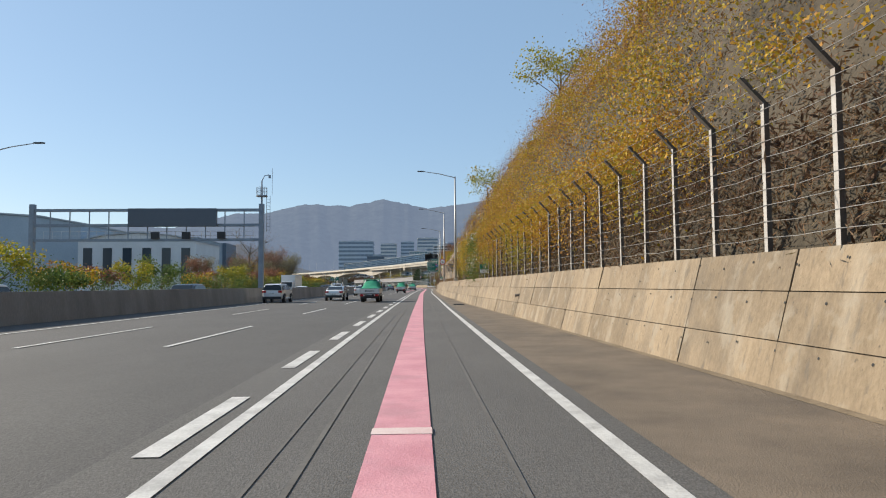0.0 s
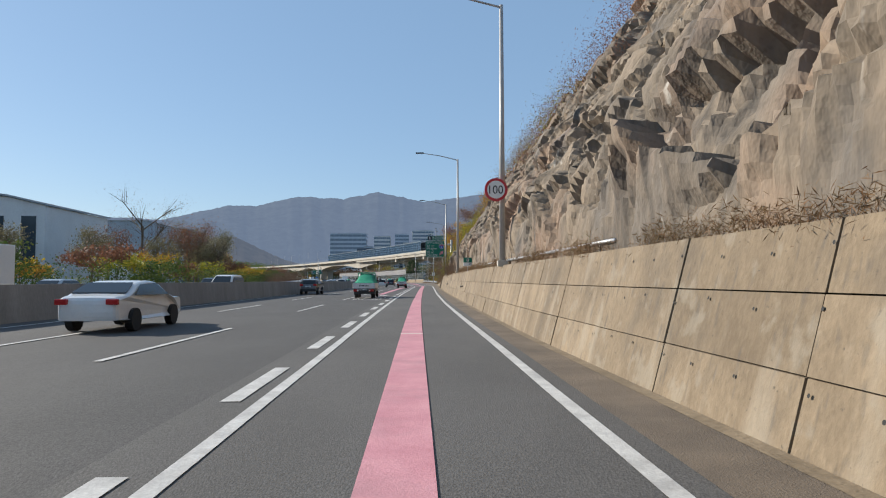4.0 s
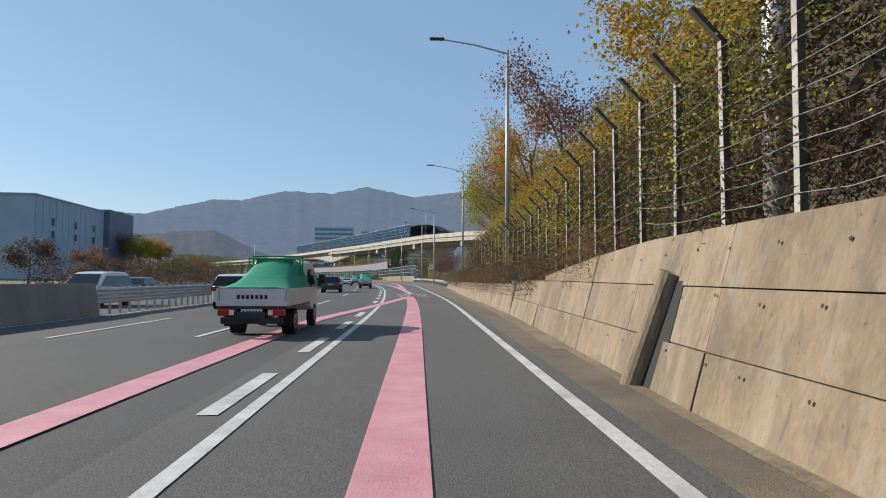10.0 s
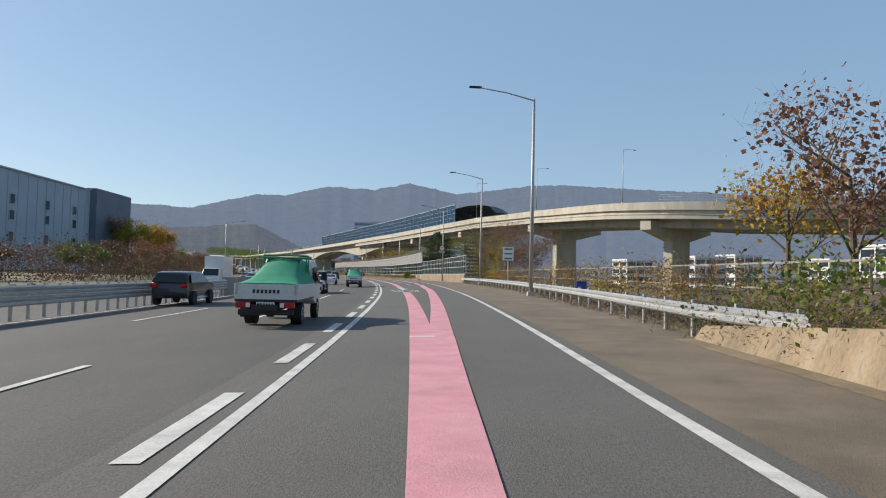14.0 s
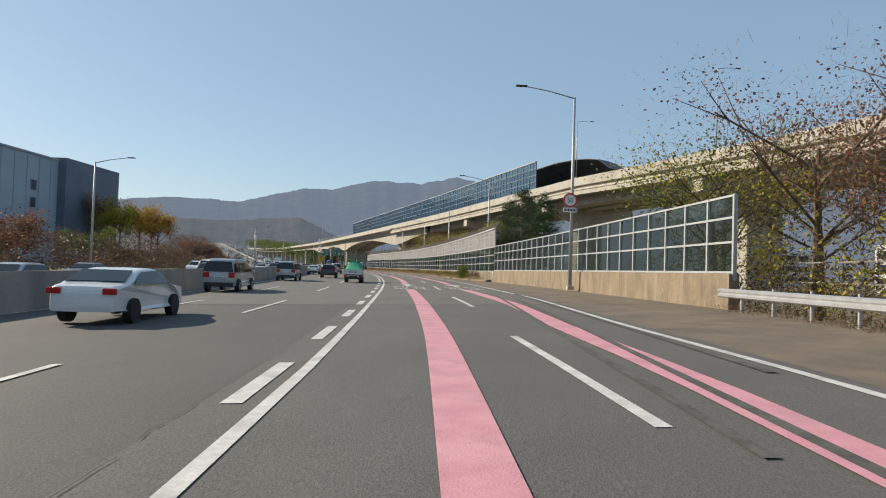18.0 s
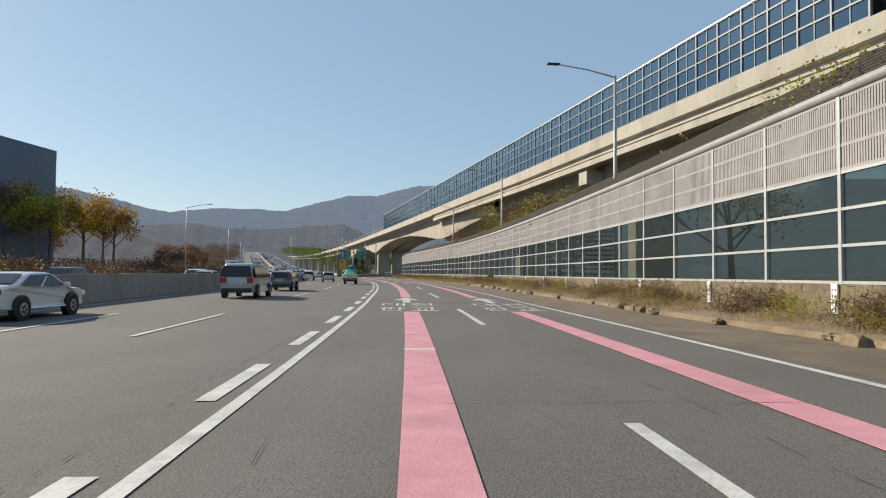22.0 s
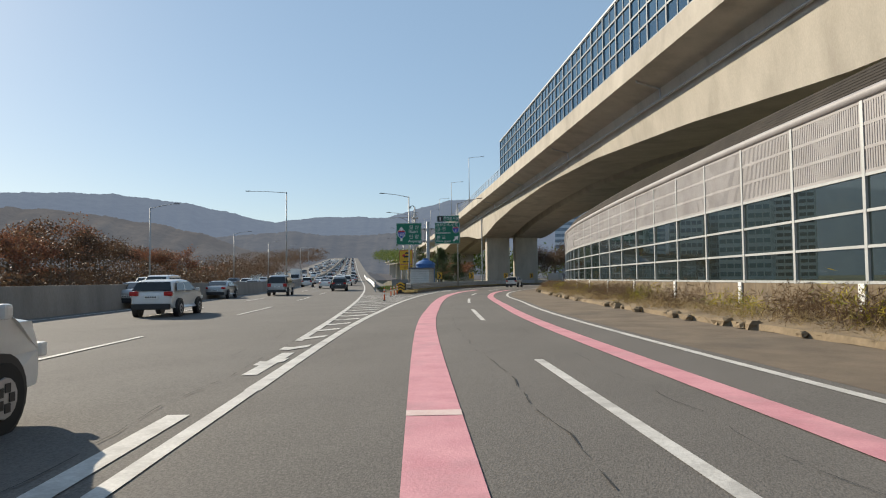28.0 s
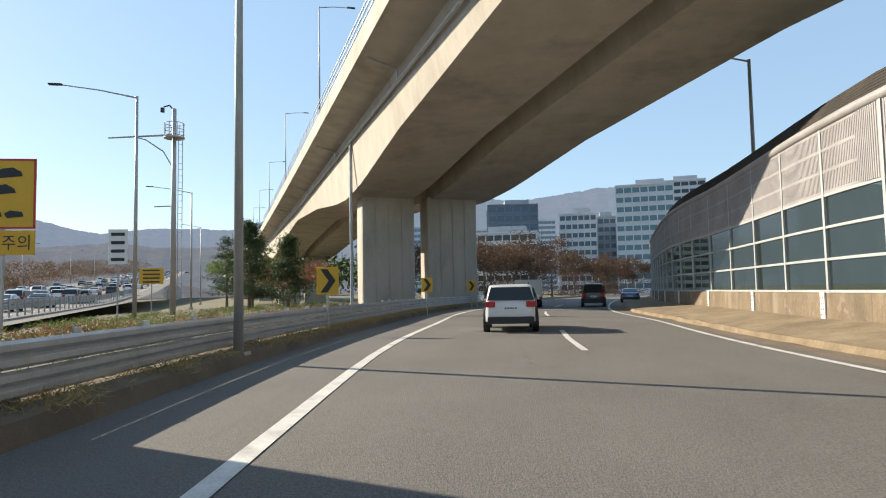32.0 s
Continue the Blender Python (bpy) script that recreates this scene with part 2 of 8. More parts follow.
def rock_material(name):
    """Tan and grey rock with rust, dark seepage and white lime runs down the face."""
    m = surf(name, (0.122, 0.1, 0.076), (0.268, 0.212, 0.155), 0.55, 0.93, 1.0, 4.0, stain=(0.13, 0.125, 0.12), stain_scale=0.28, stain_amt=0.9, island=0.1, stretch=(1, 1, 0.6), depth=0.1)
    n, l = m.node_tree.nodes, m.node_tree.links
    bs = n["Principled BSDF"]
    src = bs.inputs["Base Color"].links[0].from_socket
    tc = n.new("ShaderNodeTexCoord")
    for sc, lo, hi, amt, col in (((0.25, 0.25, 0.35), 0.5, 0.68, 0.55, (0.34, 0.215, 0.145)), ((1.6, 1.6, 0.25), 0.54, 0.65, 0.7, (0.07, 0.062, 0.055)), ((3.2, 3.2, 0.3), 0.66, 0.74, 0.7, (0.46, 0.43, 0.38)), ((6.0, 6.0, 6.0), 0.6, 0.72, 0.45, (0.085, 0.075, 0.06))):
        mp = n.new("ShaderNodeMapping")
        mp.inputs["Scale"].default_value = sc
        l.new(tc.outputs["Object"], mp.inputs["Vector"])
        nz = n.new("ShaderNodeTexNoise")
        nz.inputs["Scale"].default_value, nz.inputs["Detail"].default_value = 1.0, 6.0
        l.new(mp.outputs[0], nz.inputs["Vector"])
        r = n.new("ShaderNodeMapRange")
        r.inputs[1].default_value, r.inputs[2].default_value, r.inputs[4].default_value = lo, hi, amt
        l.new(nz.outputs[0], r.inputs[0])
        mx = n.new("ShaderNodeMix")
        mx.data_type = "RGBA"
        mx.inputs[7].default_value = (*col, 1)
        l.new(r.outputs[0], mx.inputs[0])
        l.new(src, mx.inputs[6])
        src = mx.outputs[2]
    l.new(src, bs.inputs["Base Color"])
    return m


M_ROCK = rock_material("cut_rock")
M_GALV = surf("galvanised_steel", (0.40, 0.41, 0.42), (0.52, 0.53, 0.54), 2.0, 0.45, 0, 20.0, 0.7)
M_POLE = surf("grey_pole_paint", (0.36, 0.36, 0.35), (0.46, 0.45, 0.44), 1.5, 0.5, 0, 20.0, 0.3)
M_POST = surf("rusty_grey_post", (0.155, 0.135, 0.115), (0.26, 0.235, 0.205), 2.5, 0.8, 0.2, 30.0, 0.0, stain=(0.09, 0.055, 0.037), stain_scale=1.5)
M_DARK = plain("dark_rubber_and_holes", (0.02, 0.02, 0.02), 0.8)
M_BLACK = plain("black_plastic", (0.025, 0.025, 0.027), 0.5)
M_GREEN = plain("sign_green", (0.0, 0.17, 0.10), 0.45)
M_SIGNW = plain("sign_white", (0.8, 0.8, 0.78), 0.5)
M_SIGNB = plain("sign_blue", (0.03, 0.10, 0.42), 0.45)
M_SIGNR = plain("sign_red", (0.55, 0.03, 0.04), 0.45)
M_SIGNP = plain("sign_pink", (0.75, 0.25, 0.28), 0.45)
M_YEL = plain("sign_yellow", (0.75, 0.42, 0.03), 0.5)
M_ORANGE = plain("post_orange", (0.70, 0.12, 0.03), 0.6)
M_PANEL = surf("louvre_grey", (0.27, 0.26, 0.265), (0.36, 0.345, 0.35), 0.8, 0.6, 0, 15.0, 0.0, stain=(0.2, 0.185, 0.17), stain_scale=0.6, stain_amt=0.5)
M_FRAME = surf("pale_steel_frame", (0.36, 0.38, 0.385), (0.46, 0.48, 0.485), 1.0, 0.5, 0, 15.0, 0.2)
M_BLUEFR = surf("slate_blue_frame", (0.105, 0.145, 0.185), (0.155, 0.2, 0.245), 1.0, 0.5, 0, 15.0, 0.0)
M_GLASS = glassmat("barrier_glass", (0.028, 0.038, 0.034), 0.04, 0.5)
M_BGLASS = glassmat("blue_barrier_glass", (0.02, 0.075, 0.15), 0.05, 0.84)
M_CARGLASS = plain("car_glass", (0.015, 0.018, 0.02), 0.06)
M_TWIG = surf("twig_bark", (0.10, 0.075, 0.05), (0.18, 0.14, 0.10), 4.0, 0.95, 0.3, 30.0)
L_AUT = leafmat("autumn_leaves", [(0.16, 0.18, 0.03), (0.4, 0.31, 0.04), (0.52, 0.31, 0.03), (0.4, 0.19, 0.04), (0.2, 0.12, 0.06)])
L_VINE = leafmat("yellowing_vine", [(0.15, 0.21, 0.035), (0.29, 0.31, 0.04), (0.48, 0.38, 0.04), (0.24, 0.22, 0.04), (0.16, 0.10, 0.05)])
L_DRY = leafmat("dry_brush", [(0.24, 0.17, 0.09), (0.15, 0.105, 0.06), (0.26, 0.15, 0.085), (0.17, 0.14, 0.06)])
L_GREEN = leafmat("green_leaves", [(0.05, 0.09, 0.025), (0.075, 0.125, 0.03), (0.13, 0.17, 0.035), (0.22, 0.2, 0.04)])
L_PINE = leafmat("pine_needles", [(0.03, 0.06, 0.026), (0.045, 0.08, 0.033), (0.065, 0.09, 0.04)])
L_RED = leafmat("red_brown_leaves", [(0.2, 0.085, 0.055), (0.29, 0.125, 0.07), (0.16, 0.085, 0.06), (0.27, 0.17, 0.085)])


M_BERM = surf("tan_berm_earth", (0.17, 0.128, 0.08), (0.28, 0.215, 0.14), 0.8, 0.97, 1.0, 9.0, stain=(0.11, 0.085, 0.055), stain_scale=0.5)
M_LWIRE = surf("dull_wire", (0.15, 0.145, 0.14), (0.23, 0.22, 0.21), 2.0, 0.7, 0, 20.0)
# ---- geometry helpers ----
GLYPH = {}


def letters(words):
    obs = []
    for w in words:
        c = bpy.data.curves.new("word", "FONT")
        c.body, c.fill_mode, c.resolution_u = w, "FRONT", 4
        obs.append((w, new("word", c)))
    dg = bpy.context.evaluated_depsgraph_get()
    for w, o in obs:
        GLYPH[w] = bpy.data.meshes.new_from_object(o.evaluated_get(dg))
    for w, o in obs:
        c = o.data
        bpy.data.objects.remove(o)
        bpy.data.curves.remove(c)


letters(("대", "전", "판", "교", "경부고속도로", "대 전", "Daejeon", "판 교", "Pan-gyo", "1", "판교분기점", "일 산", "Ilsan", "안 양", "Anyang", "100", "50", "0", "4", "7", "8", "9", "길주의"))


def mesh(name, verts, faces, mat, parent=None, label="", smooth=False):
    me = bpy.data.meshes.new(name)
    me.from_pydata([tuple(v) for v in verts], [], faces)
    me.validate()
    me.materials.append(mat)
    if smooth:
        me.polygons.foreach_set("use_smooth", [True] * len(me.polygons))
    ob = new(name, me)
    if parent:
        ob.parent = parent
    if label:
        ob["label"] = label
    return ob


def part(name, bm, mat, parent=None, label="", smooth=False):
    """Links a bmesh as one mesh object under a thing or a part."""
    bmesh.ops.recalc_face_normals(bm, faces=bm.faces)
    me = bpy.data.meshes.new(name)
    bm.to_mesh(me)
    bm.free()
    me.materials.append(mat)
    if smooth:
        me.polygons.foreach_set("use_smooth", [True] * len(me.polygons))
    ob = new(name, me)
    if parent:
        ob.parent = parent
    if label:
        ob["label"] = label
    return ob


def thing(name, m, label, category, group="", kind=""):
    ob = new(name)
    ob.empty_display_size = 0.2
    ob.matrix_basis = m
    return tagged(ob, label, category, group, kind)


def box(bm, c, size, rot=None, bevel=0.0):
    g = bmesh.ops.create_cube(bm, size=1.0)["verts"]
    m = Matrix.Translation(c) @ (rot.to_matrix().to_4x4() if rot else Matrix()) @ Matrix.Diagonal((*size, 1))
    bmesh.ops.transform(bm, matrix=m, verts=g)
    if bevel:
        ed = list({e for v in g for e in v.link_edges})
        bmesh.ops.bevel(bm, geom=ed, offset=bevel, segments=2, affect="EDGES", profile=0.6)
    return bm


def cyl(bm, p, q, r, r2=None, n=12):
    p, q = Vector(p), Vector(q)
    d = q - p
    g = bmesh.ops.create_cone(bm, cap_ends=True, segments=n, radius1=r, radius2=r if r2 is None else r2, depth=d.length)["verts"]
    m = Matrix.Translation((p + q) / 2) @ d.to_track_quat("Z", "Y").to_matrix().to_4x4()
    bmesh.ops.transform(bm, matrix=m, verts=g)
    return bm


def B():
    return bmesh.new()


def prism(bm, pts, y0, y1, axis="y"):
    """Extrudes a polygon given in (x, z) from y0 to y1."""
    a = [bm.verts.new((x, y0, z)) for x, z in pts]
    b = [bm.verts.new((x, y1, z)) for x, z in pts]
    bm.faces.new(a)
    bm.faces.new(list(reversed(b)))
    for i in range(len(pts)):
        j = (i + 1) % len(pts)
        bm.faces.new((a[j], a[i], b[i], b[j]))
    return bm


class Line:
    """A smooth line in plan through knots, with length s measured from the knot numbered zero."""
    def __init__(self, knots, zero=0, heights=None, bank=None):
        k = [Vector((x, y)) for x, y in knots]
        k = [k[0] * 2 - k[1]] + k + [k[-1] * 2 - k[-2]]
        pts, z0 = [], 0
        for i in range(1, len(k) - 2):
            if i - 1 == zero:
                z0 = len(pts)
            n = max(4, int((k[i + 1] - k[i]).length / 2))
            for j in range(n):
                t = j / n
                a, b, c, d = k[i - 1], k[i], k[i + 1], k[i + 2]
                pts.append(0.5 * ((2 * b) + (c - a) * t + (2 * a - 5 * b + 4 * c - d) * t * t + (3 * b - a - 3 * c + d) * t ** 3))
        pts.append(k[-2])
        self.p = np.array([tuple(v) for v in pts])
        d = np.linalg.norm(np.diff(self.p, axis=0), axis=1)
        self.s = np.concatenate([[0], np.cumsum(d)])
        self.s -= self.s[z0]
        tg = np.gradient(self.p, self.s, axis=0)
        self.t = tg / np.linalg.norm(tg, axis=1)[:, None]
        self.h, self.b = heights, bank

    def at(self, s, u=0.0, z=0.0):
        x, y = np.interp(s, self.s, self.p[:, 0]), np.interp(s, self.s, self.p[:, 1])
        tx, ty = np.interp(s, self.s, self.t[:, 0]), np.interp(s, self.s, self.t[:, 1])
        k = math.hypot(tx, ty)
        tx, ty = tx / k, ty / k
        h = z
        if self.h:
            h += float(np.interp(s, *self.h))
        if self.b:
            h += float(np.interp(s, *self.b)) * min(max(u, -18), 14)
        return Vector((x + ty * u, y - tx * u, h))

    def yaw(self, s):
        return math.atan2(-np.interp(s, self.s, self.t[:, 0]), np.interp(s, self.s, self.t[:, 1]))

    def spot(self, s, u=0.0, z=0.0, turn=0.0):
        return Matrix.Translation(self.at(s, u, z)) @ Matrix.Rotation(self.yaw(s) + turn, 4, "Z")


def val(f, s):
    return float(np.interp(s, *f)) if isinstance(f, tuple) else f


def strip(name, line, prof, s0, s1, step, mat, parent=None, closed=False, label="", smooth=False, jitter=None):
    """Sweeps a profile of (u, z), numbers or tables over s, along a line."""
    n = max(2, int(round((s1 - s0) / step)) + 1)
    vs, fs, m = [], [], len(prof)
    for i in range(n):
        s = s0 + (s1 - s0) * i / (n - 1)
        for j, (u, z) in enumerate(prof):
            p = line.at(s, val(u, s), val(z, s))
            if jitter:
                p += jitter(s, j)
            vs.append(p)
    last = m if closed else m - 1
    for i in range(n - 1):
        for j in range(last):
            k = (j + 1) % m
            fs.append((i * m + j, i * m + k, (i + 1) * m + k, (i + 1) * m + j))
    if closed:
        fs.append(tuple(range(m - 1, -1, -1)))
        fs.append(tuple((n - 1) * m + j for j in range(m)))
    return mesh(name, vs, fs, mat, parent, label, smooth)


def leaves(name, pts, size, mat, parent=None, seed=1, label="", flat=0.0, long=1.0):
    """Many small leaves as one mesh: a folded quad at each point."""
    r = np.random.default_rng(seed)
    pts = np.asarray(pts, dtype=float)
    n = len(pts)
    a = r.normal(size=(n, 3))
    a[:, 2] *= 1 - flat
    a /= np.linalg.norm(a, axis=1)[:, None]
    b = np.cross(a, r.normal(size=(n, 3)))
    b /= np.linalg.norm(b, axis=1)[:, None] + 1e-9
    c = np.cross(a, b)
    sz = (size * r.uniform(0.55, 1.35, n))[:, None]
    v = np.empty((n, 4, 3))
    v[:, 0], v[:, 1] = pts - b * sz * 0.5 * long, pts + c * sz * (0.36 if long < 1.3 else 0.26 / long)
    v[:, 2], v[:, 3] = pts + b * sz * 0.5 * long + a * sz * 0.12, pts - c * sz * (0.36 if long < 1.3 else 0.26 / long)
    me = bpy.data.meshes.new(name)
    me.vertices.add(n * 4)
    me.vertices.foreach_set("co", v.reshape(-1))
    me.loops.add(n * 4)
    me.loops.foreach_set("vertex_index", np.arange(n * 4, dtype=np.int32))
    me.polygons.add(n)
    me.polygons.foreach_set("loop_start", np.arange(0, n * 4, 4, dtype=np.int32))
    me.polygons.foreach_set("loop_total", np.full(n, 4, dtype=np.int32))
    me.update(calc_edges=True)
    me.materials.append(mat)
    ob = new(name, me)
    if parent:
        ob.parent = parent
    if label:
        ob["label"] = label
    return ob


ROAD = Line([(5.6, -150), (3.0, -80), (0.0, 0.0), (-1.2, 35.2), (-2.3, 72.0), (-3.4, 108.7), (-4.2, 144.7), (-4.9, 180.7), (-5.7, 216.5), (-7.9, 251.2),
             (-11.6, 288.5), (-16.3, 322.4), (-22.4, 359.5), (-29.3, 394.5), (-37.1, 428.2), (-46.7, 465.0), (-57.1, 498.8), (-69.7, 532.9), (-82.3, 565.0),
             (-92.8, 599.6), (-96.9, 626.0), (-97.7, 645.0), (-97.0, 667.0), (-89.5, 708.0), (-73.0, 760.0), (-34.0, 879.0)], 2,
            bank=((150, 179, 213, 248, 283, 321, 363, 408, 445), (0, .005, .014, .023, .03, .032, .024, .009, 0)))
MAIN = Line([(5.6, -150), (3.0, -80), (0.0, 0.0), (-1.2, 35.2), (-2.3, 72.0), (-3.4, 108.7), (-4.2, 144.7), (-4.9, 180.7), (-5.7, 216.5), (-7.9, 251.2),
             (-11.6, 288.5), (-16.3, 322.4), (-22.4, 359.5), (-29.3, 394.5), (-37.1, 428.2), (-46.7, 465.0), (-57.1, 498.8), (-69.7, 532.9), (-94.1, 587.7),
             (-138.7, 677.2), (-231.0, 854.6), (-415.7, 1209.4), (-693.0, 1742.0), (-1000.0, 2300.0)], 2,
            heights=((640, 720, 800, 900, 1100, 1400, 2400), (0, .8, 3, 7, 16, 29, 60)), bank=ROAD.b)
# left edge of the viaduct, and the height of its parapet's top
VIA = Line([(300, 300), (150, 318), (90, 332), (43, 351), (20.5, 369.5), (7.9, 403.1), (-6.3, 436.7), (-55, 544), (-104.2, 651.5), (-150, 750), (-240, 940), (-430, 1330), (-700, 1900)], 4,
           heights=((-300, -60, -20, 0, 36, 72, 110, 150, 300, 420, 700, 1000, 1700), (13.2, 13.8, 14.6, 15.6, 17.3, 18.2, 17.9, 17.5, 17.2, 17.2, 19, 24, 40)))

# ---- ground, roads, markings ----
def ground_sheet():
    xs = [-5000, -2500, -1200, -700, -400, -250, -150, -90, -50, -20, 10, 40, 90, 160, 300, 700, 1500, 3000, 5000]
    ys = [-3000, -1200, -500, -200, 0, 100, 200, 300, 400, 500, 600, 700, 800, 1000, 1300, 1700, 2300, 3200, 5000]
    vs = [(x, y, -0.75) for y in ys for x in xs]
    n = len(xs)
    fs = [(j * n + i, j * n + i + 1, (j + 1) * n + i + 1, (j + 1) * n + i) for j in range(len(ys) - 1) for i in range(n - 1)]
    tagged(mesh("ground", vs, fs, M_GROUND), "flat dry ground with grass and scrub", "ground", kind="structure")


ground_sheet()
WALLBASE = ((-150, 0, 9, 30, 47, 92, 152, 185, 202, 225, 237, 245, 265, 300, 344, 400, 445, 569, 600, 628, 640, 645, 650, 662, 690, 760, 880),
            (5.0, 5.0, 4.85, 4.3, 3.6, 2.85, 2.85, 2.9, 3.5, 3.9, 4.5, 5.2, 6.4, 9.2, 11.2, 10.6, 10.8, 11.6, 11.5, 11.2, 10.6, 10.45, 10.65, 11.4, 11.8, 11.8, 11.8))
RIGHT = ((-150, 0, 45, 90, 116, 142, 168, 202, 237, 254, 266, 290, 309, 317, 330, 338, 352, 360, 394, 404, 440, 448, 486, 555, 578, 588, 599, 611, 620, 632, 645, 657, 700, 880),
         (1.78, 1.78, 1.7, 1.71, 1.58, 1.58, 1.74, 1.89, 2.3, 2.67, 3.2, 4.1, 4.74, 5.02, 5.42, 5.45, 6.03, 5.98, 6.13, 6.12, 5.7, 5.62, 5.38, 5.3, 5.28, 5.45, 5.2, 5.55, 6.0, 6.7, 7.3, 7.9, 8.0, 8.0))
LEFT = ((-150, 0, 45, 90, 142, 168, 202, 236, 262, 307, 317, 331, 350, 358, 390, 403, 438, 444, 484, 553, 577, 584, 604, 625, 640, 700, 880),
        (-1.94, -1.94, -1.96, -1.87, -1.95, -1.83, -1.81, -1.9, -1.71, -1.62, -1.58, -1.52, -1.73, -1.78, -1.87, -1.98, -2.1, -2.2, -2.4, -2.23, -2.02, -2.1, -2.1, -2.0, -1.95, -1.9, -1.9))


def off(tab, d):
    return (tab[0], tuple(v + d for v in tab[1]))


for s0, s1, m, lab in ((-150, 347, M_ASPHD, "dark smooth asphalt expressway with several lanes"), (347, 1900, M_ASPH2, "grey worn asphalt expressway with several lanes")):
    tagged(strip("road_main", MAIN, [(-32.5, -0.01), (-15.2, -0.01), (-14.2, -0.01), (-8, -0.01), (-2.2, -0.01), (1.5, -0.012)], s0, s1, 6, m), lab, "road", kind="structure")
for s0, s1, m, lab in ((-150, 347, M_ASPH, "dark asphalt lane beside the retaining wall"), (347, 880, M_ASPHR, "grey brown asphalt ramp lanes curving away")):
    tagged(strip("road_ramp", ROAD, [(off(LEFT, -0.75), -0.004), (-0.5, -0.004), (1.2, -0.004), (off(RIGHT, 0.4), -0.004)], s0, s1, 4, m), lab, "road", kind="structure")
tagged(strip("road_shoulder", ROAD, [(off(RIGHT, 0.35), 0.0), (off(WALLBASE, 0.5), 0.0)], -150, 880, 4, M_SHOULDER), "dusty brown paved hard shoulder beside the lane", "road shoulder", kind="structure")


# ---- retaining wall ----
def retaining_wall():
    """Battered concrete wall in three courses of cast panels, with open joints between them."""
    core = strip("wall_retaining", ROAD, [(off(WALLBASE, 0.12), -0.1), (off(WALLBASE, 0.62), TOPZ), (off(WALLBASE, 1.3), TOPZ), (off(WALLBASE, 1.3), -0.1)], -60, 236, 3, M_EARTH, closed=True)
    tagged(core, "battered beige concrete retaining wall with stained panels", "retaining wall", kind="structure")
    rnd = random.Random(4)

    def crest(v):
        return val(TOPZ, v) if v < 189.9 else val(LOWZ, v)
    s = -60.0
    while s < 204:
        L = 3.0
        a, b = s + 0.014, s + L - 0.014
        for k, (z0, z1) in enumerate(((-0.05, 0.624), (0.64, 1.326), (1.342, 9))):
            ta, tb = min(z1, crest(a)), min(z1, crest(b))
            if min(ta, tb) < z0 + 0.03:
                continue
            vs = []
            j = rnd.uniform(-0.012, 0.014)
            for ss, zt in ((a, ta), (b, tb)):
                for uu, zz in ((z0 * 0.27 + j, z0), (zt * 0.27 + j, zt), (zt * 0.27 + 0.16, zt), (z0 * 0.27 + 0.16, z0)):
                    vs.append(ROAD.at(ss, val(WALLBASE, ss) + uu, zz))
            mesh("panel", vs, [(0, 1, 2, 3), (7, 6, 5, 4), (0, 4, 5, 1), (1, 5, 6, 2), (3, 2, 6, 7), (0, 3, 7, 4)], M_WALL, core)
        s += L
    # tie holes left by the formwork: flat dark discs for their shaded depth
    vs, fs = [], []
    for i in range(-20, 200):
        for z in (0.5, 1.2, 1.75):
            if z > crest(i) - 0.1:
                continue
            c = Vector((rnd.uniform(-.12, .12) + i, z + rnd.uniform(-.05, .05)))
            o = len(vs)
            for q in range(7):
                zz = c.y + 0.021 * math.sin(q * 0.9)
                vs.append(ROAD.at(c.x + 0.021 * math.cos(q * 0.9), val(WALLBASE, c.x) + zz * 0.27 - 0.016, zz))
            fs.append(tuple(range(o, o + 7)))
    mesh("tie_holes", vs, fs, M_DARK, core)["kind"] = "stuff"
    low = strip("wall_low", ROAD, [(off(WALLBASE, -0.02), -0.1), (off(WALLBASE, 0.25), LOWZ), (off(WALLBASE, 0.6), LOWZ), (off(WALLBASE, 0.6), -0.1)], 204, 262, 2, M_WALL, closed=True)
    tagged(low, "low beige concrete wall with hanging weeds", "retaining wall", kind="structure")


TOPZ = ((-60, 40, 92, 116, 152, 170, 190, 199, 205, 236), (1.95, 1.92, 2.0, 2.1, 2.16, 2.16, 2.0, 1.4, 1.1, 0.9))
LOWZ = ((189.9, 194, 199, 205, 225, 240, 255, 262), (2.0, 1.75, 1.4, 1.15, 1.0, 0.95, 0.8, 0.3))
retaining_wall()

# ---- hillside on the side of the wall ----
def slope_at(s, k):
    """A point of the hillside: k runs from 0 at the wall's top to 1 at the crest."""
    base = val(WALLBASE, s)
    hgt = float(np.interp(s, (-80, 20, 60, 80, 100, 150, 165, 180, 200, 218, 235, 248, 262, 275), (22, 23, 20, 16, 14, 13, 11, 9.5, 8.2, 7, 6, 3.2, 1.2, 0.2)))
    run = float(np.interp(s, (-80, 60, 85, 150, 170, 200, 235, 275), (13.0, 12, 8.2, 7.6, 6.5, 5.5, 4.5, 3)))
    z0 = val(TOPZ, s) if s < 190 else val(LOWZ, s)
    z = z0 - 0.12 + hgt * k
    u = base + 1.0 + run * (max(k, 0.0) ** 1.15)
    return u, z


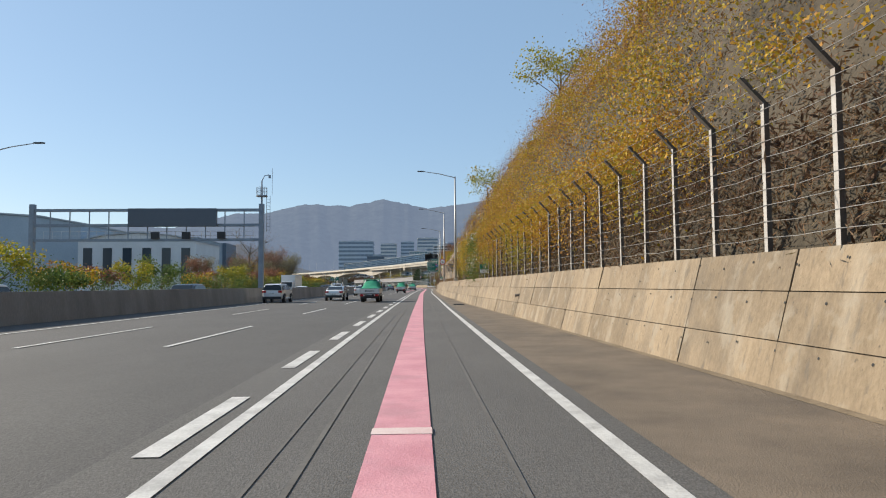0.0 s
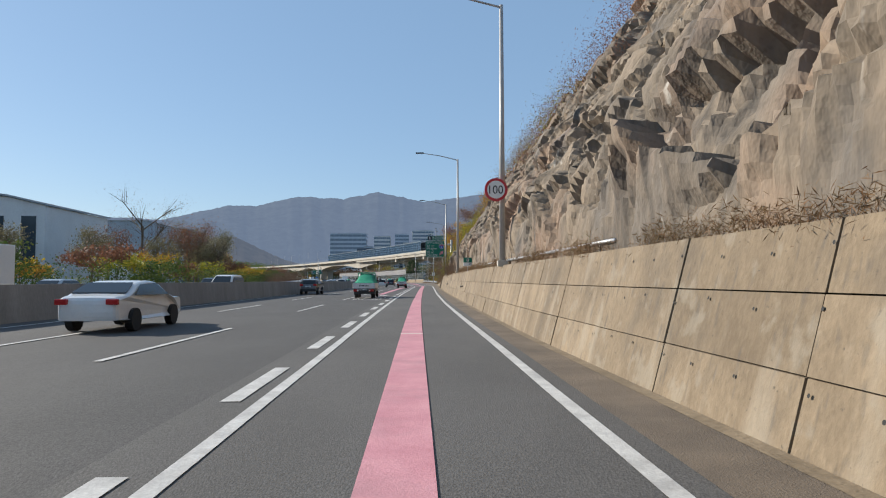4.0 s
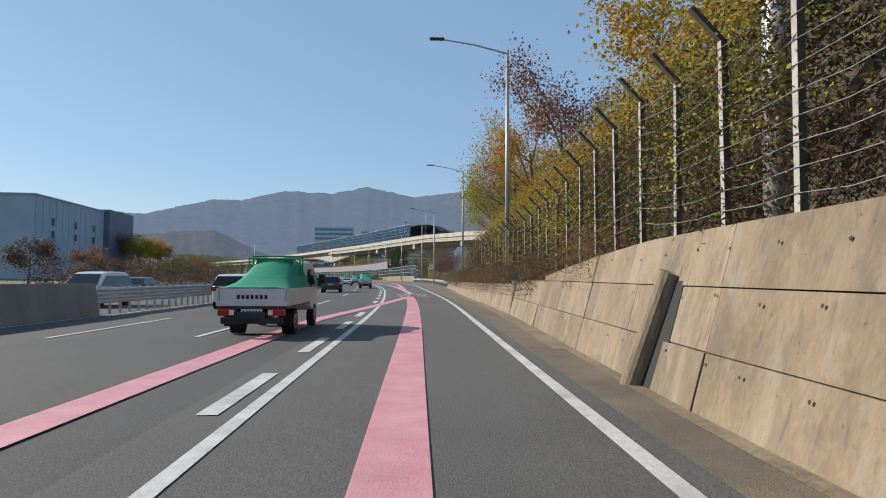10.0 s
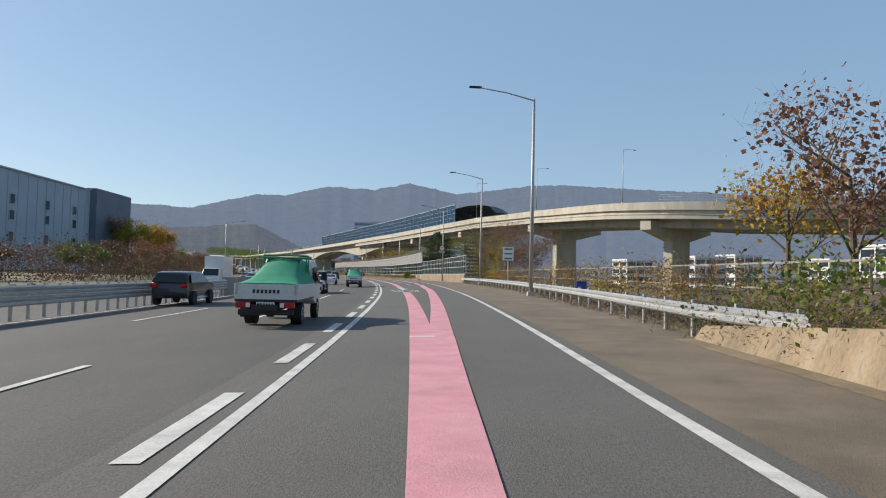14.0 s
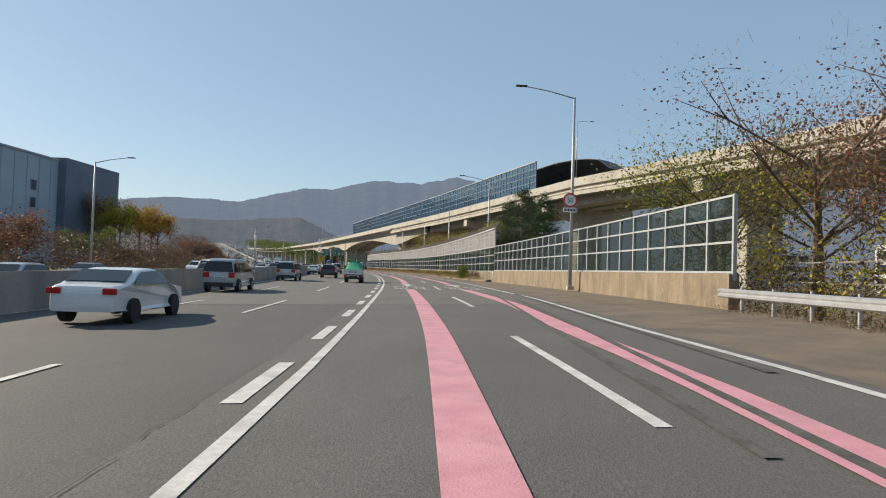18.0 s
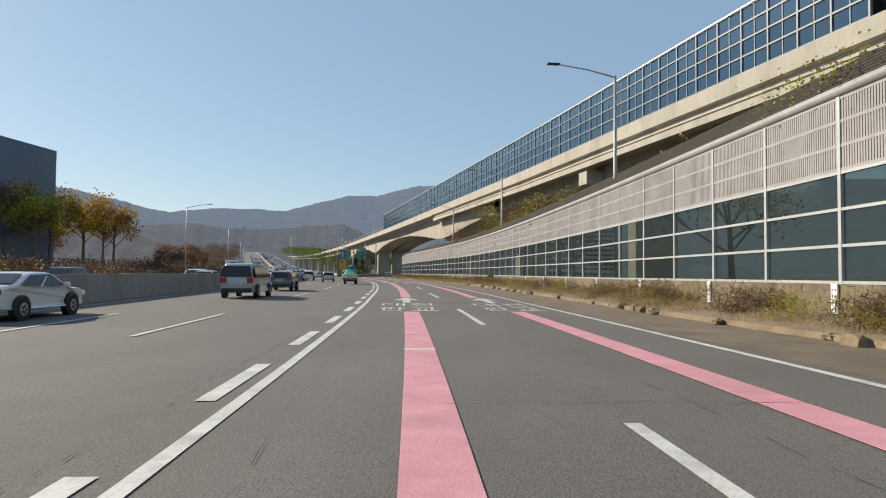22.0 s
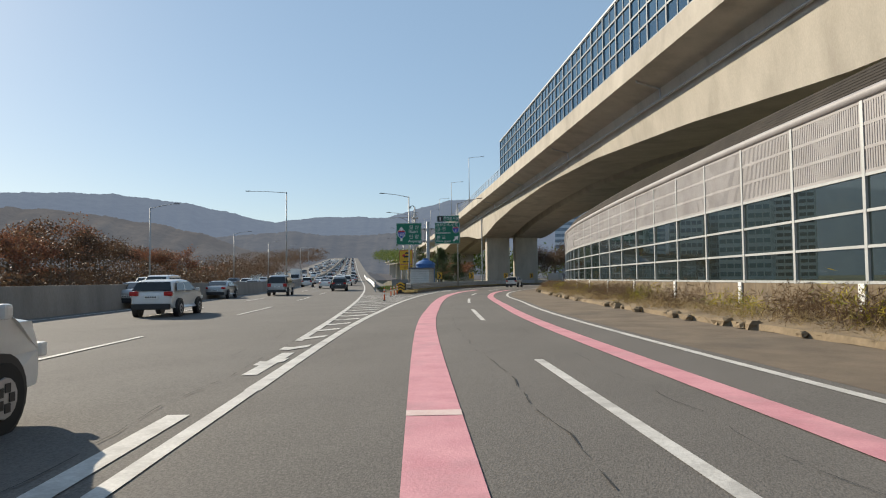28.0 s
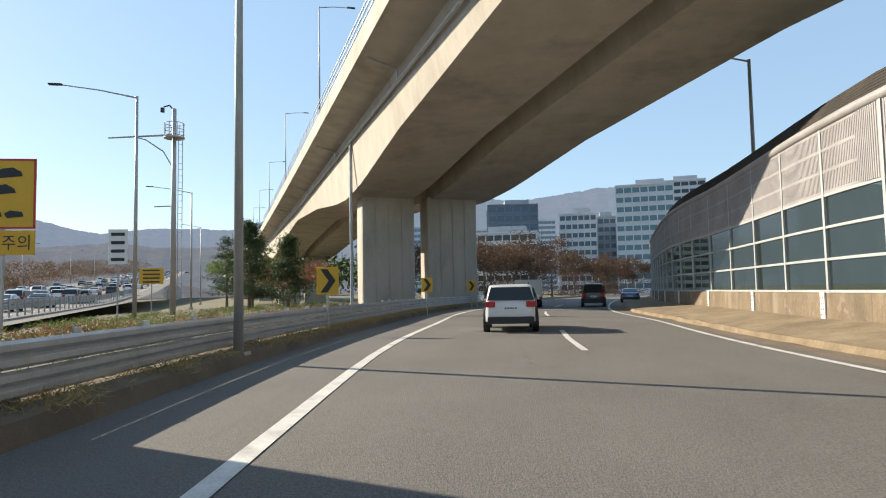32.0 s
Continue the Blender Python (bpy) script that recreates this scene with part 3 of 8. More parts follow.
def hillside():
    vs, fs = [], []
    ss = np.arange(-80, 276, 2.0)
    ks = [0, .08, .16, .24, .32, .4, .5, .6, .7, .8, .9, 1.0, 1.05, 1.1]
    for s in ss:
        for k in ks:
            if k <= 1:
                u, z = slope_at(s, k)
                q = noise.noise_vector(Vector((s * 0.23, k * 4, 1.0))) * ((0.12 if 70 < s < 168 else 0.35) if k > 0 else 0.0)
                vs.append(ROAD.at(s, u + q.x + (0.25 if 70 < s < 168 else 0.7), z + q.z * 0.6))
            else:
                u, z = slope_at(s, 1)
                vs.append(ROAD.at(s, u + (10 if k < 1.07 else 60), (z + 1) if k < 1.07 else (z * 0.5)))
    m = len(ks)
    fs = [(i * m + j, i * m + j + 1, (i + 1) * m + j + 1, (i + 1) * m + j) for i in range(len(ss) - 1) for j in range(m - 1)]
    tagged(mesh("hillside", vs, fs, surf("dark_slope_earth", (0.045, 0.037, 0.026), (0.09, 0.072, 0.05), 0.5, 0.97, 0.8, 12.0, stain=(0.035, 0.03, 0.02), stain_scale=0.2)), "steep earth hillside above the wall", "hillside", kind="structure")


hillside()

# ---- median and left side ----
MEDU = ((-150, 0, 45, 100, 135, 260, 340, 375, 450, 553, 600, 1500), (-17.0, -16.6, -16.0, -14.0, -13.4, -12.9, -12.9, -14.2, -15.0, -15.0, -14.8, -14.6))
for s0, s1 in ((-150, 206), (296, 1500)):
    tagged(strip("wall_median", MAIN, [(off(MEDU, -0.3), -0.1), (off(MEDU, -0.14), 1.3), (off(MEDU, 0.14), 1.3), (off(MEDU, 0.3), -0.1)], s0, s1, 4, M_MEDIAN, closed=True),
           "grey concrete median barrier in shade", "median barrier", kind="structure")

# ---- distant hills ----
def ridge(name, dist, prof, col, haze, share, label):
    """A wooded range: prof lists (bearing in degrees to the left, height)."""
    bs = [p[0] for p in prof]
    vs, fs = [], []
    angs = np.arange(bs[0], bs[-1] + 0.01, 0.12)
    for a in angs:
        h = float(np.interp(a, bs, [p[1] for p in prof]))
        h += dist / 600 * noise.noise(Vector((a * 0.6, dist, 0))) + dist / 900 * noise.noise(Vector((a * 2.3, dist, 5))) 
        for k, f in enumerate((0.0, 0.5, 0.8, 1.0, 1.0)):
            d = dist * (1 + 0.1 * k) + 40 * noise.noise(Vector((a * 1.1, k, 3)))
            vs.append((-math.sin(radians(a)) * d, math.cos(radians(a)) * d + 200, h * f * (1 + 0.1 * k) - (40 if k == 4 else 0) + (min(5.0, dist / 500) * noise.noise(Vector((a * 7.0, dist, 7))) if k == 3 else 0)))
    fs = [(i * 5 + j, i * 5 + j + 1, i * 5 + j + 6, i * 5 + j + 5) for i in range(len(angs) - 1) for j in range(4)]
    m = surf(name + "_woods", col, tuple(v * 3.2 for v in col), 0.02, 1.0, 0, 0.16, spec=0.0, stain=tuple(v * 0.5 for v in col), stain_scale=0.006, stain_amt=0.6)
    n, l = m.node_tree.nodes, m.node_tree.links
    # distance haze is put in as a plain glow mixed over the woods
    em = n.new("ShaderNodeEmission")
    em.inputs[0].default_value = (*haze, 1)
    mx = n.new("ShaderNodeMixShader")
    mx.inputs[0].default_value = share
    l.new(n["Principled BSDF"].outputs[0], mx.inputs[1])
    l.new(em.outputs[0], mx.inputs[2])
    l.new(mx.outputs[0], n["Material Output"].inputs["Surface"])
    tagged(mesh(name, vs, fs, m, smooth=True), label, "mountain", kind="structure")


# ---- painted markings ----
def fill(anchors, period):
    out = []
    for a, b in zip(anchors, anchors[1:]):
        n = max(1, round((b - a) / period))
        out += [a + (b - a) * i / n for i in range(n)]
    return out


def paint(name, label, pieces, mat, line=ROAD, z=0.006):
    """A run of painted bars; each (s0, s1, centre, width)."""
    vs, fs = [], []
    for s0, s1, u, w in pieces:
        n = max(1, int((s1 - s0) / 3))
        o = len(vs)
        for i in range(n + 1):
            s = s0 + (s1 - s0) * i / n
            c = val(u, s)
            vs += [line.at(s, c - w / 2, z), line.at(s, c + w / 2, z)]
        fs += [(o + 2 * i, o + 2 * i + 1, o + 2 * i + 3, o + 2 * i + 2) for i in range(n)]
    return tagged(mesh(name, vs, fs, mat), label, "road marking", kind="structure")


LANE1 = ((-150, 0, 60, 100, 170, 260, 315, 400, 446, 500, 553, 600, 1900), (-6.2, -6.2, -6.1, -5.6, -5.55, -5.15, -5.15, -6.0, -6.8, -7.0, -6.8, -6.6, -6.6))
short = fill((-147, 5.7, 47.7, 89.5, 119.6, 144.4, 168.7, 203.4, 235.9, 264.3, 309.5, 346.9, 371.4, 392.3, 438.2, 487, 545.6, 551.5, 557.4, 563.3), 6.0)
paint("marking_edge_left", "solid white lane line along the ramp lane", [(-150, 556, LEFT, 0.17), (556, 880, LEFT, 0.22)], M_WHITE)
paint("marking_edge_right", "solid white edge line beside the shoulder", [(-150, 880, RIGHT, 0.18)], M_WHITE)
paint("marking_short_dashes", "short white dashes beside the solid lane line", [(s, s + 3, off(LEFT, -0.4), 0.24) for s in short], M_WHITE)
paint("marking_lane_dashes", "white dashed lane lines across the expressway", [(s, s + 8, u, 0.15) for s in fill((-144, 16.1, 52.1, 87.5, 105.8, 139.5, 177, 268.9, 304, 399.7, 446, 1500), 18.6) for u in (LANE1, off(LANE1, -3.6))], M_WHITE, MAIN)
paint("marking_median_line", "solid white line along the median", [(-150, 1500, off(LANE1, -7.0), 0.15), (563, 1500, -2.4, 0.2)], M_WHITE, MAIN)
paint("marking_opposite_dashes", "dashed lane lines of the opposite carriageway", [(s, s + 8, u, 0.15) for s in np.arange(-140, 1500, 20.0) for u in (-19.5, -23.1, -26.7)], M_WHITE, MAIN)
RDASH = ((311, 328, 335, 347, 354, 391, 396, 446, 455, 500, 575, 579, 602, 612, 622, 632, 645, 660, 760), (2.4, 2.3, 2.15, 2.3, 2.1, 2.28, 2.18, 1.8, 1.6, 1.85, 2.22, 2.16, 2.26, 2.49, 2.6, 2.8, 3.05, 3.6, 3.7))
paint("marking_ramp_dashes", "white dashed line between the two ramp lanes", [(s, s + 8, RDASH, 0.17) for s in (327, 345.7, 364.5, 386.3, 406, 426, 446.4, 468, 492.3, 512, 531, 550.8, 569.8, 586, 603, 623.8, 643.4, 664, 684)], M_WHITE)
PINK = ((-150, 0, 60, 168, 205, 227), (-0.18, -0.18, -0.2, -0.22, -0.15, -0.05))
PL = ((110, 143, 177, 202, 212, 224, 226), (-4.0, -4.0, -3.95, -3.5, -2.1, -0.5, -0.3))
PINK2 = ((240, 262, 290, 300, 313, 331, 336, 349, 364, 378, 398, 430, 446, 489, 501, 519, 553, 577, 598, 618, 630), (0.3, 0.25, 0.3, 0.35, 0.42, 0.53, 0.54, 0.4, 0.15, 0.12, 0.22, 0.0, -0.16, -0.3, -0.2, 0.0, 0.13, 0.31, 0.22, 0.39, 0.6))
PINK3 = ((250, 257, 265, 290, 308, 314, 323, 330, 337, 348, 354, 364, 379, 392, 398, 446, 505, 553, 577, 583, 597, 604, 616, 628), (0.28, 0.48, 0.78, 1.85, 2.75, 2.88, 3.3, 3.7, 3.72, 4.15, 4.0, 3.8, 3.95, 4.25, 4.12, 3.9, 3.85, 3.8, 3.95, 3.98, 3.82, 3.95, 4.28, 4.8))
blocks = [(240.3, 0.27, False), (312.6, 0.42, False), (378.4, 0.17, True), (445.6, -0.16, True), (515.6, -0.05, True)]
cuts, start = [], 241.0
for tip, u, two in blocks[1:]:
    cuts.append((start, tip - 13.4, PINK2, 0.58))
    start = tip + 0.6
cuts.append((start, 628.6, PINK2, 0.6))
rcuts = [(250, 365.0, PINK3, 0.6), (379.0, 432.2, PINK3, 0.55), (446.2, 502.2, PINK3, 0.52), (516.2, 627.4, PINK3, 0.48)]
paint("marking_pink_guide", "pink guide line painted along the lane", [(-150, 226.9, PINK, 0.58)] + cuts, M_PINK, z=0.008)
paint("marking_pink_guide_joining", "pink guide line joining from the next lane", [(140, 226, PL, 0.56)], M_PINK, z=0.009)
paint("marking_pink_guide_outer", "pink guide line in the outer ramp lane", rcuts, M_PINK, z=0.010)
paint("marking_glue_bars", "pale worn bars across the pink guide line", [(s, s + 0.28, t, 0.6) for s, t in [(v, PINK) for v in (6.4, 50, 93, 120, 145.9, 152.1, 170.3, 205.6)] + [(v, PINK2) for v in (262.8, 397.9, 420, 489.3, 554.2, 603.2, 628.5)]], surf("worn_bar", (0.62, 0.45, 0.43), (0.7, 0.58, 0.55), 3, 0.8), z=0.013)
paint("marking_joint", "dark expansion joint across the road", [(397.5, 397.65, -3.0, 24.0), (397.9, 397.98, -3.0, 24.0), (347.0, 347.12, -3.0, 26.0)], surf("joint_tar", (0.055, 0.052, 0.05), (0.095, 0.09, 0.085), 3, 0.9), z=0.012)


def flat_text(body, name, label, mat, wid, length, m, parent=None, z=0.0):
    """Letters as a flat mesh, fitted to a width and a length."""
    me = GLYPH[body].copy()
    me.name = name
    co = np.array([v.co for v in me.vertices])
    lo, hi = co.min(0), co.max(0)
    co[:, 0] = (co[:, 0] - (lo[0] + hi[0]) / 2) / (hi[0] - lo[0]) * wid
    co[:, 1] = (co[:, 1] - (lo[1] + hi[1]) / 2) / (hi[1] - lo[1]) * length
    co[:, 2] = z
    me.vertices.foreach_set("co", co.reshape(-1))
    me.materials.append(mat)
    ob = new(name, me)
    if parent:
        ob.parent = parent
    ob.matrix_basis = m
    if label:
        ob["label"] = label
    return ob


def lane_block(tip, u, lean=0.0):
    """Two rows of road lettering and an arrow."""
    for body, c in (("대전", tip - 8.0), ("판교", tip - 11.6)):
        for k, ch in enumerate(body):
            w = flat_text(ch, "road_lettering", "", M_WHITE, 1.05, 2.5, ROAD.spot(c, u - 0.62 + 1.28 * k, 0.012))
            tagged(w, "white road lettering painted on the asphalt", "road marking", kind="structure")
    pts = [(-0.19, -6), (0.19, -6), (0.19, -3), (0.68, -3), (0.0, 0), (-0.68, -3), (-0.19, -3)]
    vs = [ROAD.at(tip + y, u + x + lean * y, 0.011) for x, y in pts]
    tagged(mesh("road_arrow", vs, [(0, 1, 2, 6), (3, 4, 5)], M_WHITE), "white arrow painted on the asphalt", "road marking", kind="structure")


for tip, u, two in blocks:
    lane_block(tip, u)
    if two:
        lane_block(tip, 4.05)
for body, c in (("대전", 128.0), ("판교", 124.2)):
    for k, ch in enumerate(body):
        w = flat_text(ch, "road_lettering", "", M_WHITE, 1.05, 2.5, ROAD.spot(c, -4.6 + 1.28 * k, 0.012))
        tagged(w, "white road lettering painted on the next lane", "road marking", kind="structure")

vs = [ROAD.at(s, u, 0.012) for s, u in ((126.5, -4.45), (131.5, -4.22), (135.4, -3.76), (135.2, -3.54), (131.3, -3.98), (126.5, -4.22), (136.1, -3.98), (137.5, -3.0), (134.6, -3.3))]
tagged(mesh("road_arrow", vs, [(0, 5, 4, 1), (1, 4, 3, 2), (6, 8, 7)], M_WHITE), "white merging arrow painted on the next lane", "road marking", kind="structure")

GORE_EDGE = ((604, 615, 629, 640, 650, 662, 690, 760), (-3.4, -3.95, -4.4, -4.5, -4.45, -4.35, -4.15, -4.0))
GORE_IN = ((600, 608, 618, 629, 640), (-3.5, -3.4, -3.5, -3.6, -3.4))


def gore():
    """Chevron stripes between the ramp and the expressway."""
    s = 559.0
    while s < 628:
        a = ROAD.at(s, val(LEFT, s) - 0.2, 0.01)
        p = MAIN.at(s - 0.4, -2.5, 0.01) if s < 608 else ROAD.at(s + 0.9, val(GORE_IN, s), 0.01)
        wid = (a - p).length
        if wid > 0.6:
            t = Vector((-math.sin(ROAD.yaw(s)), math.cos(ROAD.yaw(s)), 0))
            mid = a.lerp(p, 0.62) - t * min(1.9, wid * 0.42)
            if s >= 608:
                mid = a.lerp(p, 0.5)
            w = 0.55
            vs = [a, a + t * w, mid + t * w, p + t * w, p, mid]
            tagged(mesh("gore_chevron", vs, [(0, 1, 2, 5), (5, 2, 3, 4)], M_WHITE), "worn white chevron stripe in the gore", "road marking", kind="structure")
        s += 2.45
    base = [ROAD.at(s, val(LEFT, s) - 0.1, -0.002) for s in np.arange(540, 626, 4.0)]
    far = [MAIN.at(s, -2.0, -0.002) for s in np.arange(540, 626, 4.0)]
    n = len(base)
    tagged(mesh("road_gore", base + far, [(i, i + 1, n + i + 1, n + i) for i in range(n - 1)], M_ASPH2), "worn asphalt of the gore area", "road", kind="structure")
    tagged(strip("road_inner_shoulder", ROAD, [(off(GORE_EDGE, 0.0), -0.0025), (off(LEFT, -0.6), -0.0025)], 604, 760, 3, M_ASPH2), "narrow paved strip beside the guard rail", "road shoulder", kind="structure")


gore()
tagged(mesh("road_patch", [ROAD.at(s, u, 0.003) for s, u in ((604, 1.2), (604, 4.9), (611, 5.0), (611, 1.3))], [(0, 1, 2, 3)], M_ASPH), "dark repaired patch of asphalt", "road", kind="structure")


def skids():
    pcs = [(325, 352, ((325, 338, 352), (3.3, 4.2, 5.0)), 0.16), (326, 356, ((325, 338, 356), (2.7, 3.4, 4.6)), 0.14), (330, 358, ((330, 358), (5.0, 6.0)), 0.16)]
    paint("marking_skid", "dark tyre marks on the ramp", pcs, surf("tyre_mark", (0.05, 0.048, 0.046), (0.115, 0.108, 0.1), 2, 0.9, 0, 9.0), z=0.0125)
    paint("marking_tracks", "faint dark wheel tracks in the lane", [(-20, 60, -0.95, 0.05), (-20, 60, 0.75, 0.045), (-20, 60, -1.25, 0.03)], surf("wheel_track", (0.095, 0.089, 0.083), (0.14, 0.132, 0.122), 1.5, 0.9, 0, 9.0), z=0.0042)


def cracks():
    """Thin wandering cracks and a seam in the old asphalt."""
    r = random.Random(12)
    vs, fs = [], []

    def run(s0, s1, u, amp, w, line=ROAD):
        s, drift, prev = s0, 0.0, None
        while s < s1:
            drift = max(-amp, min(amp, drift + r.uniform(-.05, .05)))
            k = 0.3 * w * r.uniform(.2, 1.6)
            a, b = line.at(s, val(u, s) + drift - k / 2, 0.0115), line.at(s, val(u, s) + drift + k / 2, 0.0115)
            vs.extend((a, b))
            if prev is not None and r.random() > 0.4:
                fs.append((prev, prev + 1, len(vs) - 1, len(vs) - 2))
            prev = len(vs) - 2
            s += r.uniform(0.15, 0.45)
    run(290, 470, off(LEFT, -0.75), 0.06, 0.03)
    run(470, 600, off(LEFT, -0.75), 0.1, 0.035)
    run(535, 600, 1.25, 0.12, 0.045)
    run(528, 600, 2.9, 0.15, 0.03)
    run(380, 470, 3.0, 0.15, 0.03)
    run(400, 520, -1.3, 0.2, 0.02)
    run(640, 700, 1.6, 0.4, 0.04)
    run(560, 606, -3.6, 0.5, 0.04)
    for s in (96, 268, 300, 415, 452, 537, 566, 585, 596, 617, 640, 650):
        o = len(vs)
        u0, u1 = r.uniform(-1.8, 0.5), r.uniform(1.0, 4.8)
        n = int((u1 - u0) / 0.25)
        q = 0.0
        for i in range(n):
            q += r.uniform(-.06, .06)
            k = r.uniform(.004, .02)
            u = u0 + (u1 - u0) * i / n
            vs.extend((ROAD.at(s + q, u, 0.0118), ROAD.at(s + q + k, u, 0.0118)))
        fs.extend((o + 2 * i, o + 2 * i + 2, o + 2 * i + 3, o + 2 * i + 1) for i in range(n - 1))
    tagged(mesh("road_cracks", vs, fs, surf("crack_dark", (0.02, 0.02, 0.02), (0.045, 0.042, 0.04), 3, 0.95)), "dark cracks and seams in worn asphalt", "road cracks", kind="stuff")


skids()
cracks()
paint("shoulder_sand", "sandy dust drifted along the foot of the wall", [(192, 262, off(WALLBASE, -0.22), 0.42), (-60, 192, off(WALLBASE, -0.1), 0.2)], M_BERM, z=0.006)


# ---- noise barriers ----


def barrier_post(bm, s, u, z0, z1, w=0.12):
    p = ROAD.spot(s, u, 0)
    q = p.to_quaternion()
    box(bm, p @ Vector((0, 0, (z0 + z1) / 2)), (0.14, w, z1 - z0), q)


def noise_barrier(name, s0, s1, bays, label, rows, base_z, louvre=None, taper=None):
    """A concrete plinth, steel posts, rails and panes bay by bay."""
    t = thing(name, Matrix(), label, "noise barrier")
    du = off(WALLBASE, 0.35)
    strip("plinth", ROAD, [(off(du, -0.2), -0.2), (off(du, -0.18), base_z), (off(du, 0.2), base_z), (off(du, 0.2), -0.2)], s0, s1, 2, M_CONCW, t, True)
    n = int(round((s1 - s0) / bays))
    top = louvre[1] if louvre else rows[-1]
    for i in range(n + 1):
        bm = B()
        s = s0 + (s1 - s0) * i / n
        barrier_post(bm, s, val(du, s), base_z - 0.25, top + 0.05)
        part("post", bm, M_FRAME, t)
    for i in range(n):
        a, b = s0 + (s1 - s0) * i / n, s0 + (s1 - s0) * (i + 1) / n
        for r in range(len(rows) - 1):
            z0, z1 = rows[r], rows[r + 1]
            vs = [ROAD.at(s, val(du, s), z) for s, z in ((a + .07, z0 + .03), (b - .07, z0 + .03), (b - .07, z1 - .03), (a + .07, z1 - .03))]
            g = mesh("pane", vs, [(0, 1, 2, 3)], M_GLASS, t)
            g.visible_shadow = False
    for z in rows:
        strip("rail", ROAD, [(off(du, -0.06), z - 0.04), (off(du, -0.06), z + 0.04), (off(du, 0.06), z + 0.04), (off(du, 0.06), z - 0.04)], s0, s1, 2, M_FRAME, t, True)
    if louvre:
        for i in range(n):
            a, b = s0 + (s1 - s0) * i / n, s0 + (s1 - s0) * (i + 1) / n
            vs, fs = [], []
            k, w = 34, (b - a - .16) / 34
            edges = [(a + .08 + w * j + e, d) for j in range(k) for e, d in ((0, 0.0), (w * .66, 0.0), (w * .7, 0.035), (w * .96, 0.035))] + [(b - .08, 0.0)]
            for ss, d in edges:
                for z in (louvre[0], louvre[1]):
                    vs.append(ROAD.at(ss, val(du, ss) - 0.05 + d, z))
            fs = [(2 * n, 2 * n + 2, 2 * n + 3, 2 * n + 1) for n in range(len(edges) - 1)]
            mesh("louvre_panel", vs, fs, M_PANEL, t)
        for z in (louvre[0] + .03, louvre[0] + .66, louvre[0] + 1.3, louvre[1] - .04):
            strip("louvre_band", ROAD, [(off(du, -0.055), z - 0.045), (off(du, -0.055), z + 0.045), (off(du, 0.0), z + 0.045), (off(du, 0.0), z - 0.045)], s0, s1, 2, M_PANEL, t, True)
        for i in range(n + 1):
            s = s0 + (s1 - s0) * i / n
            if i % 2:
                continue
            bm = B()
            m = ROAD.spot(s, val(du, s) - 0.22, 0)
            box(bm, m @ Vector((0, 0, 0.82)), (0.05, 0.26, 0.8), m.to_quaternion(), 0.01)
            br = part("bracket", bm, M_SIGNW, t)
            bm = B()
            for zz in (0.55, 0.72, 0.89, 1.06):
                for yy in (-.06, .06):
                    cyl(bm, m @ Vector((-.03, yy, zz)), m @ Vector((-.02, yy, zz)), 0.03, n=8)
            part("bolt_hole", bm, M_BLACK, br)
        z = louvre[1] + 0.14
        strip("pipe", ROAD, [(off(du, 0.16 * math.cos(a)), z + 0.16 * math.sin(a)) for a in np.arange(0, 6.28, 0.7)], s0, s1, 2, M_PANEL, t, True, smooth=True)
        strip("mesh_panel", ROAD, [(off(du, 0.2), z + 0.16), (off(du, 0.6), z + 0.9), (off(du, 0.64), z + 0.9), (off(du, 0.24), z + 0.16)], s0, s1, 3, M_MESH, t, True)
        for d, zz in ((0.2, 0.22), (0.26, 0.33), (0.32, 0.44), (0.38, 0.55), (0.44, 0.66), (0.5, 0.77), (0.56, 0.88)):
            strip("mesh_rail", ROAD, [(off(du, d - .02), z + zz - .035), (off(du, d + .02), z + zz - .035), (off(du, d + .02), z + zz + .035), (off(du, d - .02), z + zz + .035)], s0, s1, 3, M_MESH, t, True)
    return t


M_MESH = surf("dark_mesh", (0.03, 0.026, 0.023), (0.055, 0.047, 0.04), 0.8, 0.9, 0, 14.0)
M_CONCW = concrete_wall("stained_plinth")
noise_barrier("low_noise_barrier", 344, 396, 2.0, "low noise barrier of glass panes on a stained concrete plinth", (1.35, 2.45, 3.35, 4.15), 1.3)
noise_barrier("tall_noise_barrier", 396, 760, 3.5, "tall noise barrier of glass panes with grey louvres above", (1.25, 2.2, 3.15, 4.1), 1.2, (4.15, 6.1))

# ---- viaduct ----
SOFF = ((-300, 172, 190, 205, 212, 220, 235, 255, 275, 295, 312, 324, 331, 338, 352, 375, 400, 420, 428, 436, 455, 480, 1700),
        (-4.4, -4.4, -5.6, -6.9, -7.2, -6.9, -5.5, -4.2, -3.8, -4.3, -5.4, -6.8, -7.2, -6.8, -5.4, -4.2, -5.4, -6.8, -7.2, -6.8, -5.0, -4.3, -4.3))
VW = 20.5


